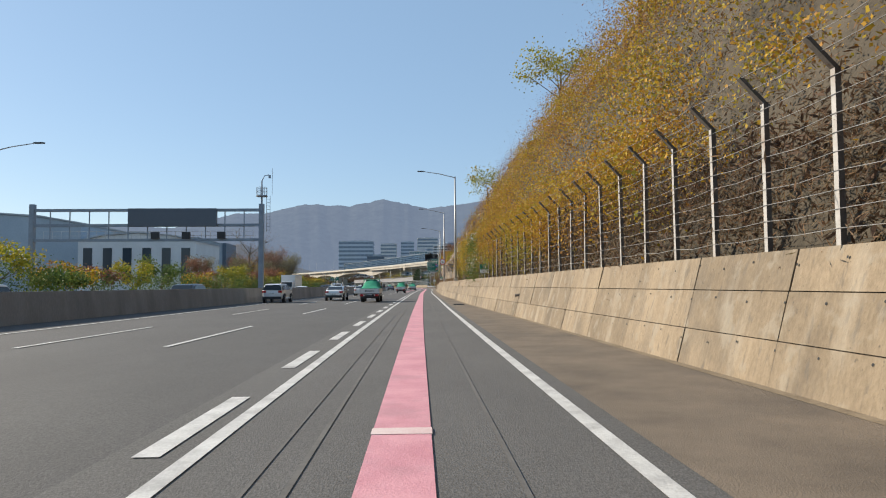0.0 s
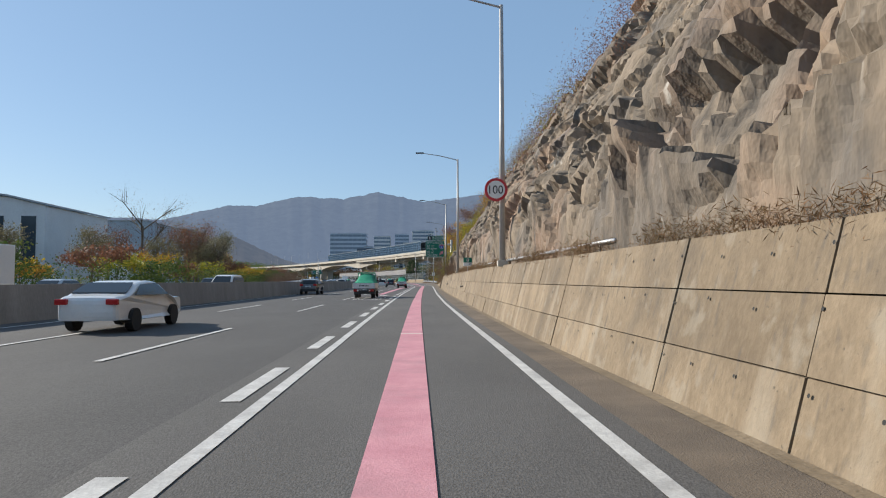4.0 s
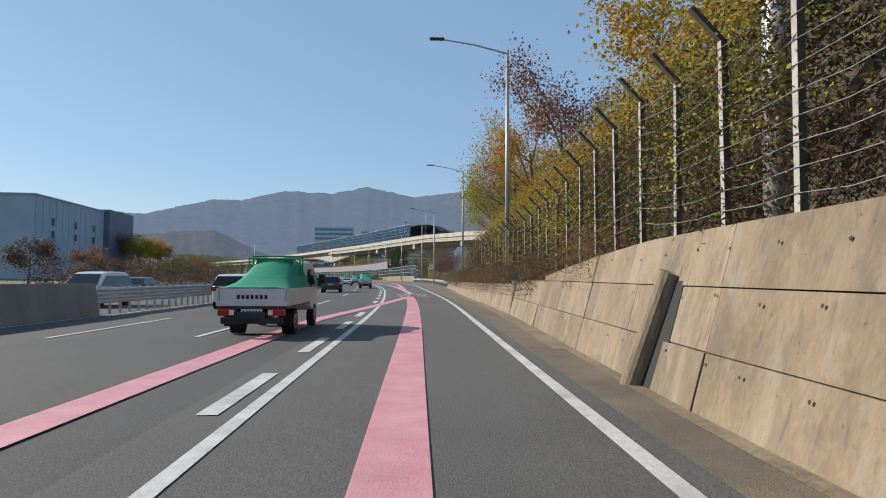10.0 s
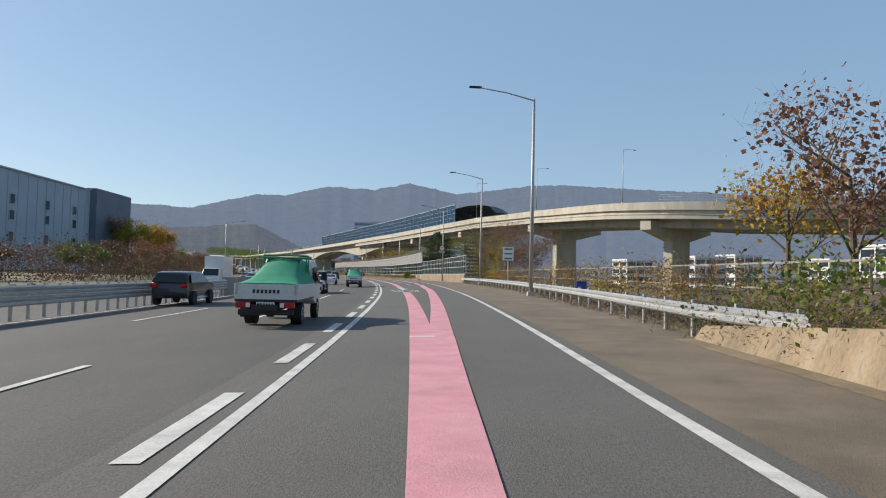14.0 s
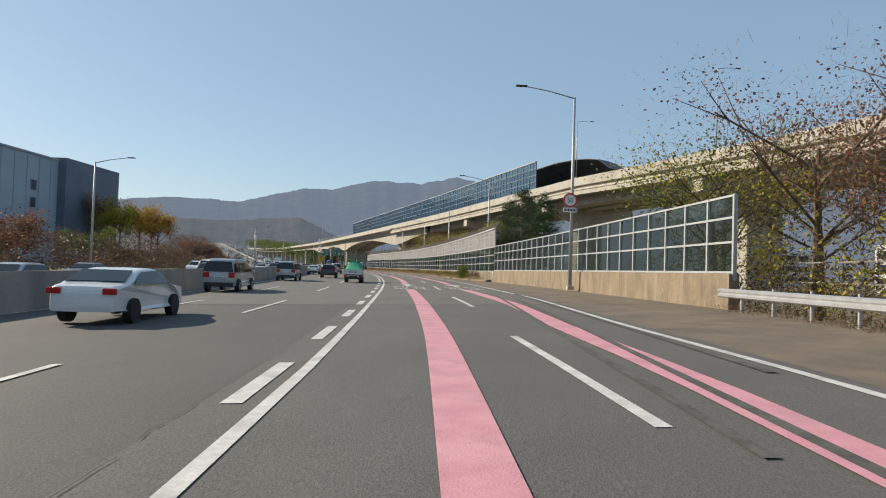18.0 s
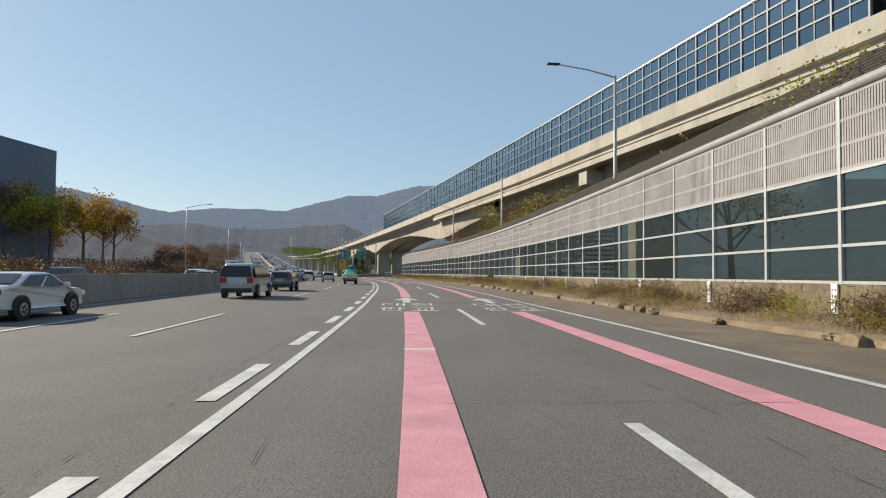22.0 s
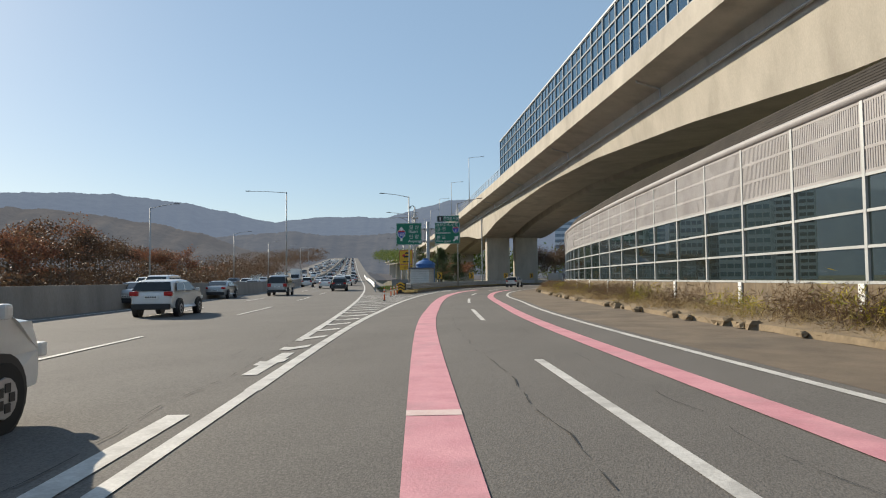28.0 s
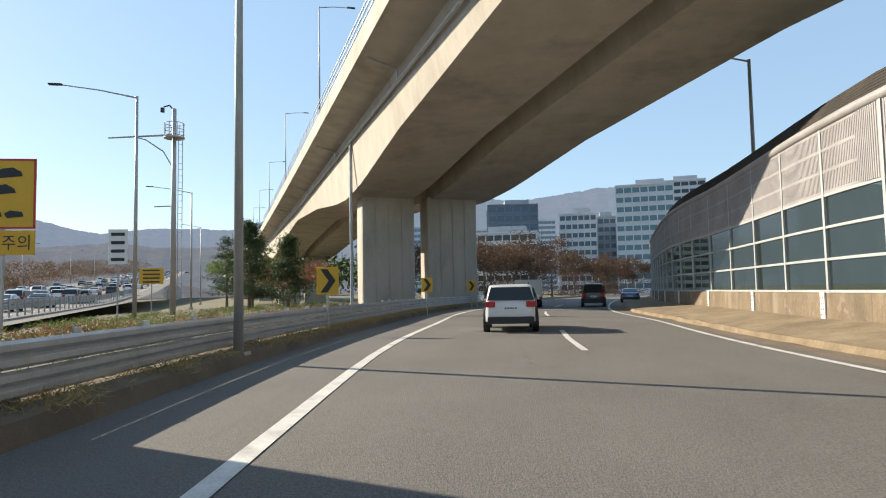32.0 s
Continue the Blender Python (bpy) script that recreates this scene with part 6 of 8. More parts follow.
def skin(pts, d=0.012):
    """A thin panel with depth from a polygon in space."""
    v = [Vector(p) for p in pts]
    n = (v[1] - v[0]).cross(v[2] - v[0]).normalized()
    k = len(v)
    vs = [p + n * d for p in v] + [p - n * d for p in v]
    fs = [tuple(range(k)), tuple(range(2 * k - 1, k - 1, -1))] + [(i, i + k, (i + 1) % k + k, (i + 1) % k) for i in range(k)]
    return vs, fs


KINDS = {
    "suv": dict(L=4.65, W=1.9, belt=1.08, roof=1.68, prof=[(-2.25, .32), (-2.32, .55), (-2.3, .92), (-2.2, 1.1), (-1.98, 1.56), (-1.75, 1.66), (-0.6, 1.69), (0.25, 1.66), (0.5, 1.58), (1.2, 1.1), (2.0, .98), (2.25, .82), (2.32, .5), (2.25, .3)],
                side=[(-1.95, 1.12), (-1.72, 1.52), (0.2, 1.56), (0.88, 1.14)], rear=((-2.2, 1.1), (-1.98, 1.56)), wind=((1.15, 1.14), (0.52, 1.56)), axle=(-1.38, 1.42), r=0.36, lamp=(0.98, 0.2)),
    "sedan": dict(L=4.85, W=1.84, belt=0.95, roof=1.45, prof=[(-2.38, .3), (-2.42, .5), (-2.4, .86), (-2.3, 1.0), (-1.75, 1.06), (-1.0, 1.38), (-0.3, 1.45), (0.3, 1.43), (0.6, 1.34), (1.25, .98), (2.1, .84), (2.35, .7), (2.42, .45), (2.35, .28)],
                  side=[(-1.5, 1.02), (-0.9, 1.33), (0.25, 1.36), (0.95, 1.0)], rear=((-1.72, 1.07), (-1.02, 1.37)), wind=((1.2, 1.0), (0.62, 1.33)), axle=(-1.42, 1.43), r=0.33, lamp=(0.86, 0.16)),
    "hatch": dict(L=4.3, W=1.8, belt=1.0, roof=1.53, prof=[(-2.08, .32), (-2.15, .55), (-2.12, .9), (-2.05, 1.02), (-1.75, 1.42), (-1.5, 1.5), (-0.4, 1.54), (0.25, 1.5), (0.5, 1.42), (1.15, 1.02), (1.85, .88), (2.1, .74), (2.15, .48), (2.08, .3)],
                  side=[(-1.75, 1.06), (-1.5, 1.38), (0.2, 1.42), (0.85, 1.05)], rear=((-2.03, 1.05), (-1.76, 1.41)), wind=((1.1, 1.05), (0.52, 1.41)), axle=(-1.3, 1.32), r=0.33, lamp=(0.95, 0.18)),
    "van": dict(L=5.15, W=1.92, belt=1.1, roof=1.93, prof=[(-2.5, .32), (-2.57, .55), (-2.55, 1.1), (-2.42, 1.78), (-2.2, 1.9), (-0.5, 1.94), (0.7, 1.9), (1.0, 1.8), (1.85, 1.15), (2.35, .98), (2.52, .75), (2.55, .45), (2.48, .3)],
                side=[(-2.3, 1.14), (-2.15, 1.68), (0.75, 1.7), (1.5, 1.18)], rear=((-2.54, 1.14), (-2.43, 1.75)), wind=((1.8, 1.2), (1.02, 1.78)), axle=(-1.6, 1.6), r=0.34, lamp=(0.98, 0.3)),
}


def car(kind, body_mat, m, label, group="", low=False):
    k = KINDS[kind]
    t = thing("car" if kind != "van" else "van", m, label, "car" if kind != "van" else "van", group)
    hw, belt, roof = k["W"] / 2, k["belt"], k["roof"]
    bm = hull(B(), k["prof"], hw, belt, roof)
    body = part("body", bm, body_mat, t, smooth=False)
    for f in body.data.polygons:
        f.use_smooth = len(f.vertices) == 4

    def sx(z):
        return hw * (1 - 0.2 * max(0, z - belt) / (roof - belt))
    for sgn in (-1, 1):
        pts = [(sgn * (sx(z) + 0.004), y, z) for y, z in k["side"]]
        vs, fs = skin(pts)
        mesh("side_window", vs, fs, M_CARGLASS, t)
        vs, fs = skin([(sgn * (sx(z) + 0.006), y, z) for y, z in ((k["side"][0][0] + 0.95, belt + .02), (k["side"][1][0] + 0.85, roof - .15), (k["side"][1][0] + 0.93, roof - .15), (k["side"][0][0] + 1.03, belt + .02))], 0.014)
        mesh("pillar", vs, fs, body_mat, t)
    for key, nm, d in (("rear", "rear_window", -1), ("wind", "windscreen", 1)):
        (ya, za), (yb, zb) = k[key]
        e = 0.035 * d
        pts = [(-sx(za) * 0.86, ya + e, za + .02), (sx(za) * 0.86, ya + e, za + .02), (sx(zb) * 0.84, yb + e, zb), (-sx(zb) * 0.84, yb + e, zb)]
        vs, fs = skin(pts, 0.016)
        mesh(nm, vs, fs, M_CARGLASS, t)
    yr = k["prof"][1][0]
    lz, lh = k["lamp"]
    for sgn in (-1, 1):
        bm = B()
        box(bm, (sgn * hw * 0.74, yr + 0.02, lz), (0.34, 0.1, lh), bevel=0.03)
        part("tail_lamp", bm, M_TAIL, t)
        bm = B()
        box(bm, (sgn * hw * 0.72, -yr - 0.06, 0.72), (0.36, 0.12, 0.16), bevel=0.03)
        part("headlamp", bm, M_SIGNW, t)
        bm = B()
        box(bm, (sgn * (hw + 0.09), k["side"][3][0] - 0.12, belt + 0.08), (0.2, 0.14, 0.15), bevel=0.04)
        part("mirror", bm, body_mat if body_mat is not P_WHITE else P_WHITE, t)
        for y in k["axle"]:
            bm = B()
            cyl(bm, (sgn * (hw - 0.2), y, k["r"] + 0.02), (sgn * (hw + 0.008), y, k["r"] + 0.02), k["r"] + 0.07, n=20)
            part("wheel_arch", bm, M_BLACK, t)
            wheel(t, sgn * (hw - 0.085), y, k["r"])
    bm = B()
    box(bm, (0, yr - 0.0, 0.43), (k["W"] * 0.84, 0.12, 0.24), bevel=0.03)
    part("bumper", bm, M_BLACK, t)
    bm = B()
    box(bm, (0, yr - 0.02, lz - 0.14 if kind != "sedan" else 0.66), (0.52, 0.03, 0.12))
    p = part("number_plate", bm, M_SIGNW, t)
    bm = B()
    for i in range(5):
        box(bm, (-0.18 + 0.09 * i, yr - 0.038, lz - 0.14 if kind != "sedan" else 0.66), (0.055, 0.008, 0.06))
    part("plate_bars", bm, M_BLACK, p)
    if kind in ("suv", "van"):
        bm = B()
        for sgn in (-1, 1):
            box(bm, (sgn * hw * 0.68, -0.6, roof + 0.02), (0.05, 2.0, 0.05), bevel=0.01)
        part("roof_rail", bm, M_BLACK, t)
    return t


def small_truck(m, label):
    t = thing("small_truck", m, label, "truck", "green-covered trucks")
    bm = B()
    hull(bm, [(0.72, .55), (0.7, 1.1), (0.76, 1.85), (0.9, 1.95), (1.7, 1.96), (1.95, 1.86), (2.35, 1.15), (2.45, .95), (2.48, .5), (2.4, .42)], 0.84, 1.1, 1.96, 0.12, 0.03)
    part("cab", bm, M_BEDW, t)
    for sg in (-1, 1):
        vs, fs = skin([(sg * 0.848, 1.0, 1.18), (sg * 0.79, 1.12, 1.72), (sg * 0.79, 1.75, 1.72), (sg * 0.848, 2.15, 1.18)])
        mesh("side_window", vs, fs, M_CARGLASS, t)
        vs, fs = skin([(sg * 0.80, 0.78, 1.3), (sg * 0.79, 0.82, 1.7), (sg * 0.79, 0.97, 1.7), (sg * 0.80, 0.92, 1.3)], 0.02)
        mesh("quarter_window", vs, fs, M_CARGLASS, t)
        bm = B()
        box(bm, (sg * 1.0, 2.05, 1.42), (0.2, 0.1, 0.3), bevel=0.03)
        part("mirror", bm, M_BLACK, t)
        wheel(t, sg * 0.74, 1.75, 0.33, 0.2)
        wheel(t, sg * 0.66, -1.25, 0.33, 0.3)
        bm = B()
        box(bm, (sg * 0.855, -0.9, 0.98), (0.04, 3.2, 0.42), bevel=0.008)
        for z in (0.87, 0.98, 1.09):
            box(bm, (sg * 0.88, -0.9, z), (0.02, 3.15, 0.06))
        part("drop_side", bm, M_BEDW, t)
        bm = B()
        box(bm, (sg * 0.6, -2.58, 0.62), (0.4, 0.1, 0.17), bevel=0.02)
        part("tail_lamp", bm, M_TAIL, t)
        bm = B()
        box(bm, (sg * 0.46, -2.635, 0.62), (0.11, 0.02, 0.12))
        part("reverse_lamp", bm, M_SIGNW, t)
        bm = B()
        box(bm, (sg * 0.66, -1.95, 0.42), (0.34, 0.03, 0.35))
        part("mud_flap", bm, M_DARK, t)
    bm = B()
    box(bm, (0, -2.52, 0.98), (1.72, 0.04, 0.42), bevel=0.008)
    p = part("tailgate", bm, M_BEDW, t, "white steel tailgate with dark marque bars")
    bm = B()
    for i in range(7):
        box(bm, (-0.33 + i * 0.11, -2.545, 0.99), (0.07, 0.01, 0.1))
    part("marque_bars", bm, M_BLACK, p)
    bm = B()
    for x in (-0.8, 0.8):
        box(bm, (x, -2.55, 1.05), (0.05, 0.05, 0.3), bevel=0.01)
    part("latch", bm, M_GALV, p)
    bm = B()
    box(bm, (0, -0.9, 0.74), (1.7, 3.25, 0.08))
    box(bm, (0, -0.4, 0.55), (0.7, 4.6, 0.16))
    part("chassis", bm, M_BLACK, t)
    bm = B()
    box(bm, (0, -2.5, 0.42), (1.5, 0.1, 0.16), bevel=0.02)
    part("bumper", bm, M_BLACK, t)
    bm = B()
    box(bm, (0, -2.57, 0.63), (0.5, 0.03, 0.13))
    p = part("number_plate", bm, M_SIGNW, t)
    bm = B()
    for i in range(6):
        box(bm, (-0.19 + 0.076 * i, -2.59, 0.63), (0.045, 0.008, 0.07))
    part("plate_bars", bm, M_BLACK, p)
    # the net over the load
    rows = [(-2.5, 1.22, 0.86), (-2.1, 1.26, 0.84), (-1.6, 1.34, 0.80), (-1.1, 1.5, 0.76), (-0.6, 1.72, 0.72), (-0.1, 1.93, 0.69), (0.4, 2.0, 0.68), (0.75, 2.02, 0.68)]
    vs, fs, n = [], [], 9
    for i, (y, z, w) in enumerate(rows):
        for j in range(n):
            a = math.pi * j / (n - 1)
            q = 0.03 * noise.noise(Vector((i * 1.7, j * 1.3, 2.0)))
            x = -math.copysign(abs(math.cos(a)) ** 0.5, math.cos(a)) * (w if j not in (0, n - 1) else 0.87)
            zz = 1.17 + (z - 1.17) * (math.sin(a) ** 0.6 if 0 < j < n - 1 else 0)
            vs.append((x, y, zz + q))
    fs = [(i * n + j, i * n + j + 1, (i + 1) * n + j + 1, (i + 1) * n + j) for i in range(len(rows) - 1) for j in range(n - 1)] + [tuple(range(n))]
    mesh("load_net", vs, fs, M_NET, t, "green net stretched over the load", True)
    bm = B()
    for y, z, w in ((0.3, 2.06, 0.7), (-0.1, 1.98, 0.7)):
        cyl(bm, (-w, y, 1.1), (-w, y, z), 0.025, n=6)
        cyl(bm, (w, y, 1.1), (w, y, z), 0.025, n=6)
        cyl(bm, (-w, y, z), (w, y, z), 0.025, n=6)
    part("rack", bm, M_NET, t)
    bm = B()
    for x in (-0.52, -0.17, 0.17, 0.52):
        cyl(bm, (x, -0.36, 1.62), (x, -0.02, 1.94), 0.018, n=6)
    for y, z in ((-0.34, 1.64), (-0.04, 1.92)):
        cyl(bm, (-0.55, y, z + 0.03), (0.55, y, z + 0.03), 0.018, n=6)
    part("window_guard", bm, M_GALV, t)
    # window panels laid on the net, its shade put into their colour
    for x in (-0.36, 0.0, 0.36):
        vs, fs = skin([(x - .15, -0.33, 1.69), (x + .15, -0.33, 1.69), (x + .15, -0.05, 1.925), (x - .15, -0.05, 1.925)], 0.03)
        mesh("rear_window", vs, fs, plain("net_shadow_glass", (0.0, 0.06, 0.04), 0.4), t)
    return t


def box_truck(m, label, c, h=3.0, L=6.5):
    t = thing("box_truck", m, label, "truck")
    bm = B()
    box(bm, (0, -0.9, 0.9 + h / 2 - 0.45), (2.2, L - 2.0, h - 0.9), bevel=0.04)
    part("cargo_box", bm, c, t)
    bm = hull(B(), [(L / 2 - 1.9, .5), (L / 2 - 1.9, 2.1), (L / 2 - 0.8, 2.2), (L / 2 - 0.2, 1.3), (L / 2, .9), (L / 2, .4)], 1.02, 1.2, 2.2, 0.1, 0.03)
    part("cab", bm, P_WHITE, t)
    vs, fs = skin([(-.9, L / 2 - 0.15, 1.32), (.9, L / 2 - 0.15, 1.32), (.85, L / 2 - 0.68, 2.08), (-.85, L / 2 - 0.68, 2.08)], 0.03)
    mesh("windscreen", vs, fs, M_CARGLASS, t)
    bm = B()
    box(bm, (0, -0.5, 0.6), (1.0, L - 1.0, 0.25))
    part("chassis", bm, M_BLACK, t)
    for sg in (-1, 1):
        wheel(t, sg * 0.9, L / 2 - 1.2, 0.42, 0.26)
        wheel(t, sg * 0.85, -L / 2 + 1.6, 0.42, 0.4)
        bm = B()
        box(bm, (sg * 0.85, -L / 2 + 0.08, 0.75), (0.35, 0.06, 0.16))
        part("tail_lamp", bm, M_TAIL, t)


def along(x, y, s):
    return Matrix.Translation((x, y, 0)) @ Matrix.Rotation(MAIN.yaw(s), 4, "Z")


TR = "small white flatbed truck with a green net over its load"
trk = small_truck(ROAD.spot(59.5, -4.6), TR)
# added copies of the one moving truck, each ahead of the camera at some second
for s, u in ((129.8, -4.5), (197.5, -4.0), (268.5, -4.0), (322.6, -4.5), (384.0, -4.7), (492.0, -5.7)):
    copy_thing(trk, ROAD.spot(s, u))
car("suv", P_WHITE, Matrix.Translation((-96.2, 640.6, 0)) @ Matrix.Rotation(radians(1), 4, "Z"), "white sport utility car with dark rear window on the ramp")
box_truck(Matrix.Translation((-94.9, 672, 0)) @ Matrix.Rotation(radians(-3), 4, "Z"), "white delivery truck ahead on the ramp", P_SILVER, 2.3, 5.2)
car("van", P_BLACK, Matrix.Translation((-89.6, 671.5, 0)) @ Matrix.Rotation(radians(-6), 4, "Z"), "black passenger van on the outer ramp lane")
car("sedan", P_BLUE, Matrix.Translation((-84.2, 686, 0)) @ Matrix.Rotation(radians(-8), 4, "Z"), "blue sedan driving away along the ramp")
car("suv", P_NAVY, MAIN.spot(247.8, -7.3), "dark blue sport utility car in the second lane")
car("van", P_SILVER, MAIN.spot(361.5, -10.9), "silver passenger van in the third lane")
car("van", P_SILVER, MAIN.spot(388.0, -11.4), "silver passenger van with dark rear window")
car("hatch", P_GREY, MAIN.spot(142.5, -11.2), "dark grey estate car in the inner lane")
car("suv", P_WHITE, MAIN.spot(60, -13.2), "white sport utility car in the inner lane")
car("sedan", P_WHITE, MAIN.spot(66, -8.6), "white sedan in the second lane")
car("sedan", P_WHITE, MAIN.spot(429, -12.4), "white sedan in the inner lane")
car("hatch", P_WHITE, along(-92.8, 561.6, 575), "white hatchback in the second lane")
car("sedan", P_SILVER, along(-101.0, 568.5, 585), "silver sedan near the median")
car("van", P_WHITE, MAIN.spot(552.2, -4.75), "white delivery van close beside the gore")
car("van", P_SILVER, along(-108.0, 593.0, 608), "silver passenger van down the expressway")
car("suv", P_BLACK, along(-112.5, 613, 625), "black sport utility car in the outer lane")
car("sedan", P_SILVER, along(-107.8, 584, 600), "silver sedan in the inner lane")
car("van", P_SILVER, MAIN.spot(446, -9.3), "silver passenger van in the second lane")
car("hatch", P_GREY, MAIN.spot(460, -9.6), "dark grey hatchback in the second lane")
car("sedan", P_WHITE, MAIN.spot(300, -6.9), "white sedan in the second lane")
# traffic far up the hill and on the opposite side
def far_car(kind, body_mat, m, label):
    """A car that stays far off: body, glass, wheels and tail lamps."""
    k = KINDS[kind]
    t = thing("car" if kind != "van" else "van", m, label, "car" if kind != "van" else "van", "distant traffic")
    hw, belt, roof = k["W"] / 2, k["belt"], k["roof"]
    part("body", hull(B(), k["prof"], hw, belt, roof), body_mat, t)

    def sx(z):
        return hw * (1 - 0.2 * max(0, z - belt) / (roof - belt))
    for sgn in (-1, 1):
        vs, fs = skin([(sgn * (sx(z) + 0.004), y, z) for y, z in k["side"]])
        mesh("side_window", vs, fs, M_CARGLASS, t)
        bm = B()
        box(bm, (sgn * hw * 0.74, k["prof"][1][0] + 0.02, k["lamp"][0]), (0.34, 0.1, k["lamp"][1]), bevel=0.03)
        part("tail_lamp", bm, M_TAIL, t)
        for y in k["axle"]:
            bm = B()
            cyl(bm, (sgn * (hw - 0.2), y, k["r"]), (sgn * (hw + 0.01), y, k["r"]), k["r"], n=14)
            part("wheel", bm, M_DARK, t)
    for key, nm, d in (("rear", "rear_window", -1), ("wind", "windscreen", 1)):
        (ya, za), (yb, zb) = k[key]
        e = 0.035 * d
        vs, fs = skin([(-sx(za) * 0.86, ya + e, za + .02), (sx(za) * 0.86, ya + e, za + .02), (sx(zb) * 0.84, yb + e, zb), (-sx(zb) * 0.84, yb + e, zb)], 0.016)
        mesh(nm, vs, fs, M_CARGLASS, t)
    return t


protos = [far_car("sedan", P_WHITE, MAIN.spot(690, -5), "white sedan in dense distant traffic"), far_car("suv", P_BLACK, MAIN.spot(700, -8.5), "black car in dense distant traffic"),
          far_car("hatch", P_SILVER, MAIN.spot(712, -12), "silver car in dense distant traffic"), far_car("van", P_WHITE, MAIN.spot(722, -5), "white van in dense distant traffic"),
          far_car("suv", P_WHITE, MAIN.spot(733, -8.4), "white sport utility car in dense distant traffic"), far_car("sedan", P_GREY, MAIN.spot(741, -12), "dark grey sedan in dense distant traffic")]
rnd = random.Random(8)
for i in range(66):
    s = 640 + i * 10 + rnd.uniform(-4, 4)
    copy_thing(rnd.choice(protos), MAIN.spot(s, (-4.6, -8.3, -12.0)[i % 3] - (1.0 if s < 700 and i % 3 == 0 else 0) + rnd.uniform(-.3, .3)))
for i in range(84):
    s = 5 + i * 14 + rnd.uniform(-6, 6)
    copy_thing(rnd.choice(protos), MAIN.spot(s, (-17.6, -21.3, -24.9)[i % 3] + rnd.uniform(-.3, .3), 0, math.pi))
# cars spread over the inner lanes
for s, u, i in ((96, -9.0, 0), (212, -8.6, 4), (226, -11.9, 5), (282, -11.4, 1), (318, -11.6, 4), (340, -8.2, 0), (404, -8.6, 1), (472, -12.6, 0), (510, -9.2, 2), (522, -12.8, 4), (536, -9.4, 1)):
    copy_thing(protos[i], MAIN.spot(s, u))
for s, u, h in ((105, -21.2, 3.2), (330, -21.3, 3.6), (520, -24.9, 3.3), (700, -17.6, 3.4)):
    box_truck(MAIN.spot(s, u, 0, math.pi), "white box truck on the opposite carriageway", P_WHITE, h, 7.5)

# ---- rock face ----
def rock_field(w, h, step, seed):
    """Relief of a cut rock face over a grid: leaning slabs with planes of their own, uneven joints and open cracks. Gives the grid, the relief and each point's slab."""
    r = np.random.default_rng(seed)
    xs, ys = np.arange(0, w + step / 2, step), np.arange(0, h + step / 2, step)
    gx, gy = np.meshgrid(xs, ys)
    bend = np.array([[tuple(noise.noise_vector(Vector((x * 0.45, y * 0.45, seed)))) for x in xs[::3]] for y in ys[::3]])
    fine = np.array([[noise.noise(Vector((x * 1.4, y * 1.4, seed))) + 0.5 * noise.noise(Vector((x * 3.1, y * 3.1, seed))) for x in xs] for y in ys])

    def up(f):
        f = np.repeat(np.repeat(f, 3, 0), 3, 1)[:len(ys) + 2, :len(xs) + 2]
        k = np.ones(5) / 5
        f = np.apply_along_axis(lambda v: np.convolve(np.pad(v, 2, "edge"), k, "valid"), 0, f)
        return np.apply_along_axis(lambda v: np.convolve(np.pad(v, 2, "edge"), k, "valid"), 1, f)[:len(ys), :len(xs)]
    bx, by = up(bend[:, :, 0]), up(bend[:, :, 1])

    def layer(n, lean, long, flat, push):
        """Nearest and second nearest seed in a leaning, stretched measure."""
        ca, sa = math.cos(lean), math.sin(lean)
        px, py = r.uniform(-2, w + 2, n), r.uniform(-1.5, h + 1.5, n)
        qa, qb = (ca * px + sa * py) / long, (-sa * px + ca * py) / flat
        x, y = gx + push * bx, gy + push * by
        a, b = (ca * x + sa * y) / long, (-sa * x + ca * y) / flat
        f1, f2, idx = np.full(gx.shape, 1e9), np.full(gx.shape, 1e9), np.zeros(gx.shape, int)
        for i in range(n):
            x0, x1 = np.searchsorted(xs, (px[i] - 9, px[i] + 9))
            d = np.hypot(a[:, x0:x1] - qa[i], b[:, x0:x1] - qb[i])
            g1, g2, gi = f1[:, x0:x1], f2[:, x0:x1], idx[:, x0:x1]
            near = d < g1
            g2[:] = np.where(near, g1, np.minimum(g2, d))
            gi[near] = i
            g1[near] = d[near]
        return px, py, f1, f2, idx
    px, py, f1, f2, big = layer(330, 0.08, 2.3, 1.1, 0.35)
    tilt = r.normal(0, 0.13, (330, 2))
    z = (r.normal(0, 0.2, 330))[big] + np.clip(tilt[big, 0] * (gx - px[big]) + tilt[big, 1] * (gy - py[big]), -0.4, 0.4)
    edge = f2 - f1
    mask = np.clip(0.75 + 1.4 * bx, 0.15, 1)
    z -= 0.42 * mask * np.clip(1 - edge / 0.11, 0, 1)
    qx, qy, f1, f2, small = layer(2300, math.pi - 1.05, 1.35, 0.55, 0.3)
    st = r.normal(0, 0.15, (2300, 2))
    z += (r.normal(0, 0.09, 2300))[small] + np.clip(st[small, 0] * (gx - qx[small]) + st[small, 1] * (gy - qy[small]), -0.2, 0.2)
    z -= 0.26 * np.clip(0.55 + 1.6 * by, 0, 1) * np.clip(1 - (f2 - f1) / 0.2, 0, 1)
    z += 0.03 * fine + 0.25 * bx
    # steps that run along the face, and a foot that keeps back from the wall's top
    ledge = 3.4 + 0.8 * np.sin(gx * 0.21) + 0.5 * bx
    z += 0.45 * (1 / (1 + np.exp((gy - ledge) / 0.12))) + 0.3 / (1 + np.exp((gy - 7.2 - 0.6 * np.sin(gx * 0.13)) / 0.15))
    foot = np.clip(gy / 1.6, 0, 1)
    z = z * foot + (0.12 + 0.04 * fine) * (1 - foot)
    return xs, ys, z, big, py, small


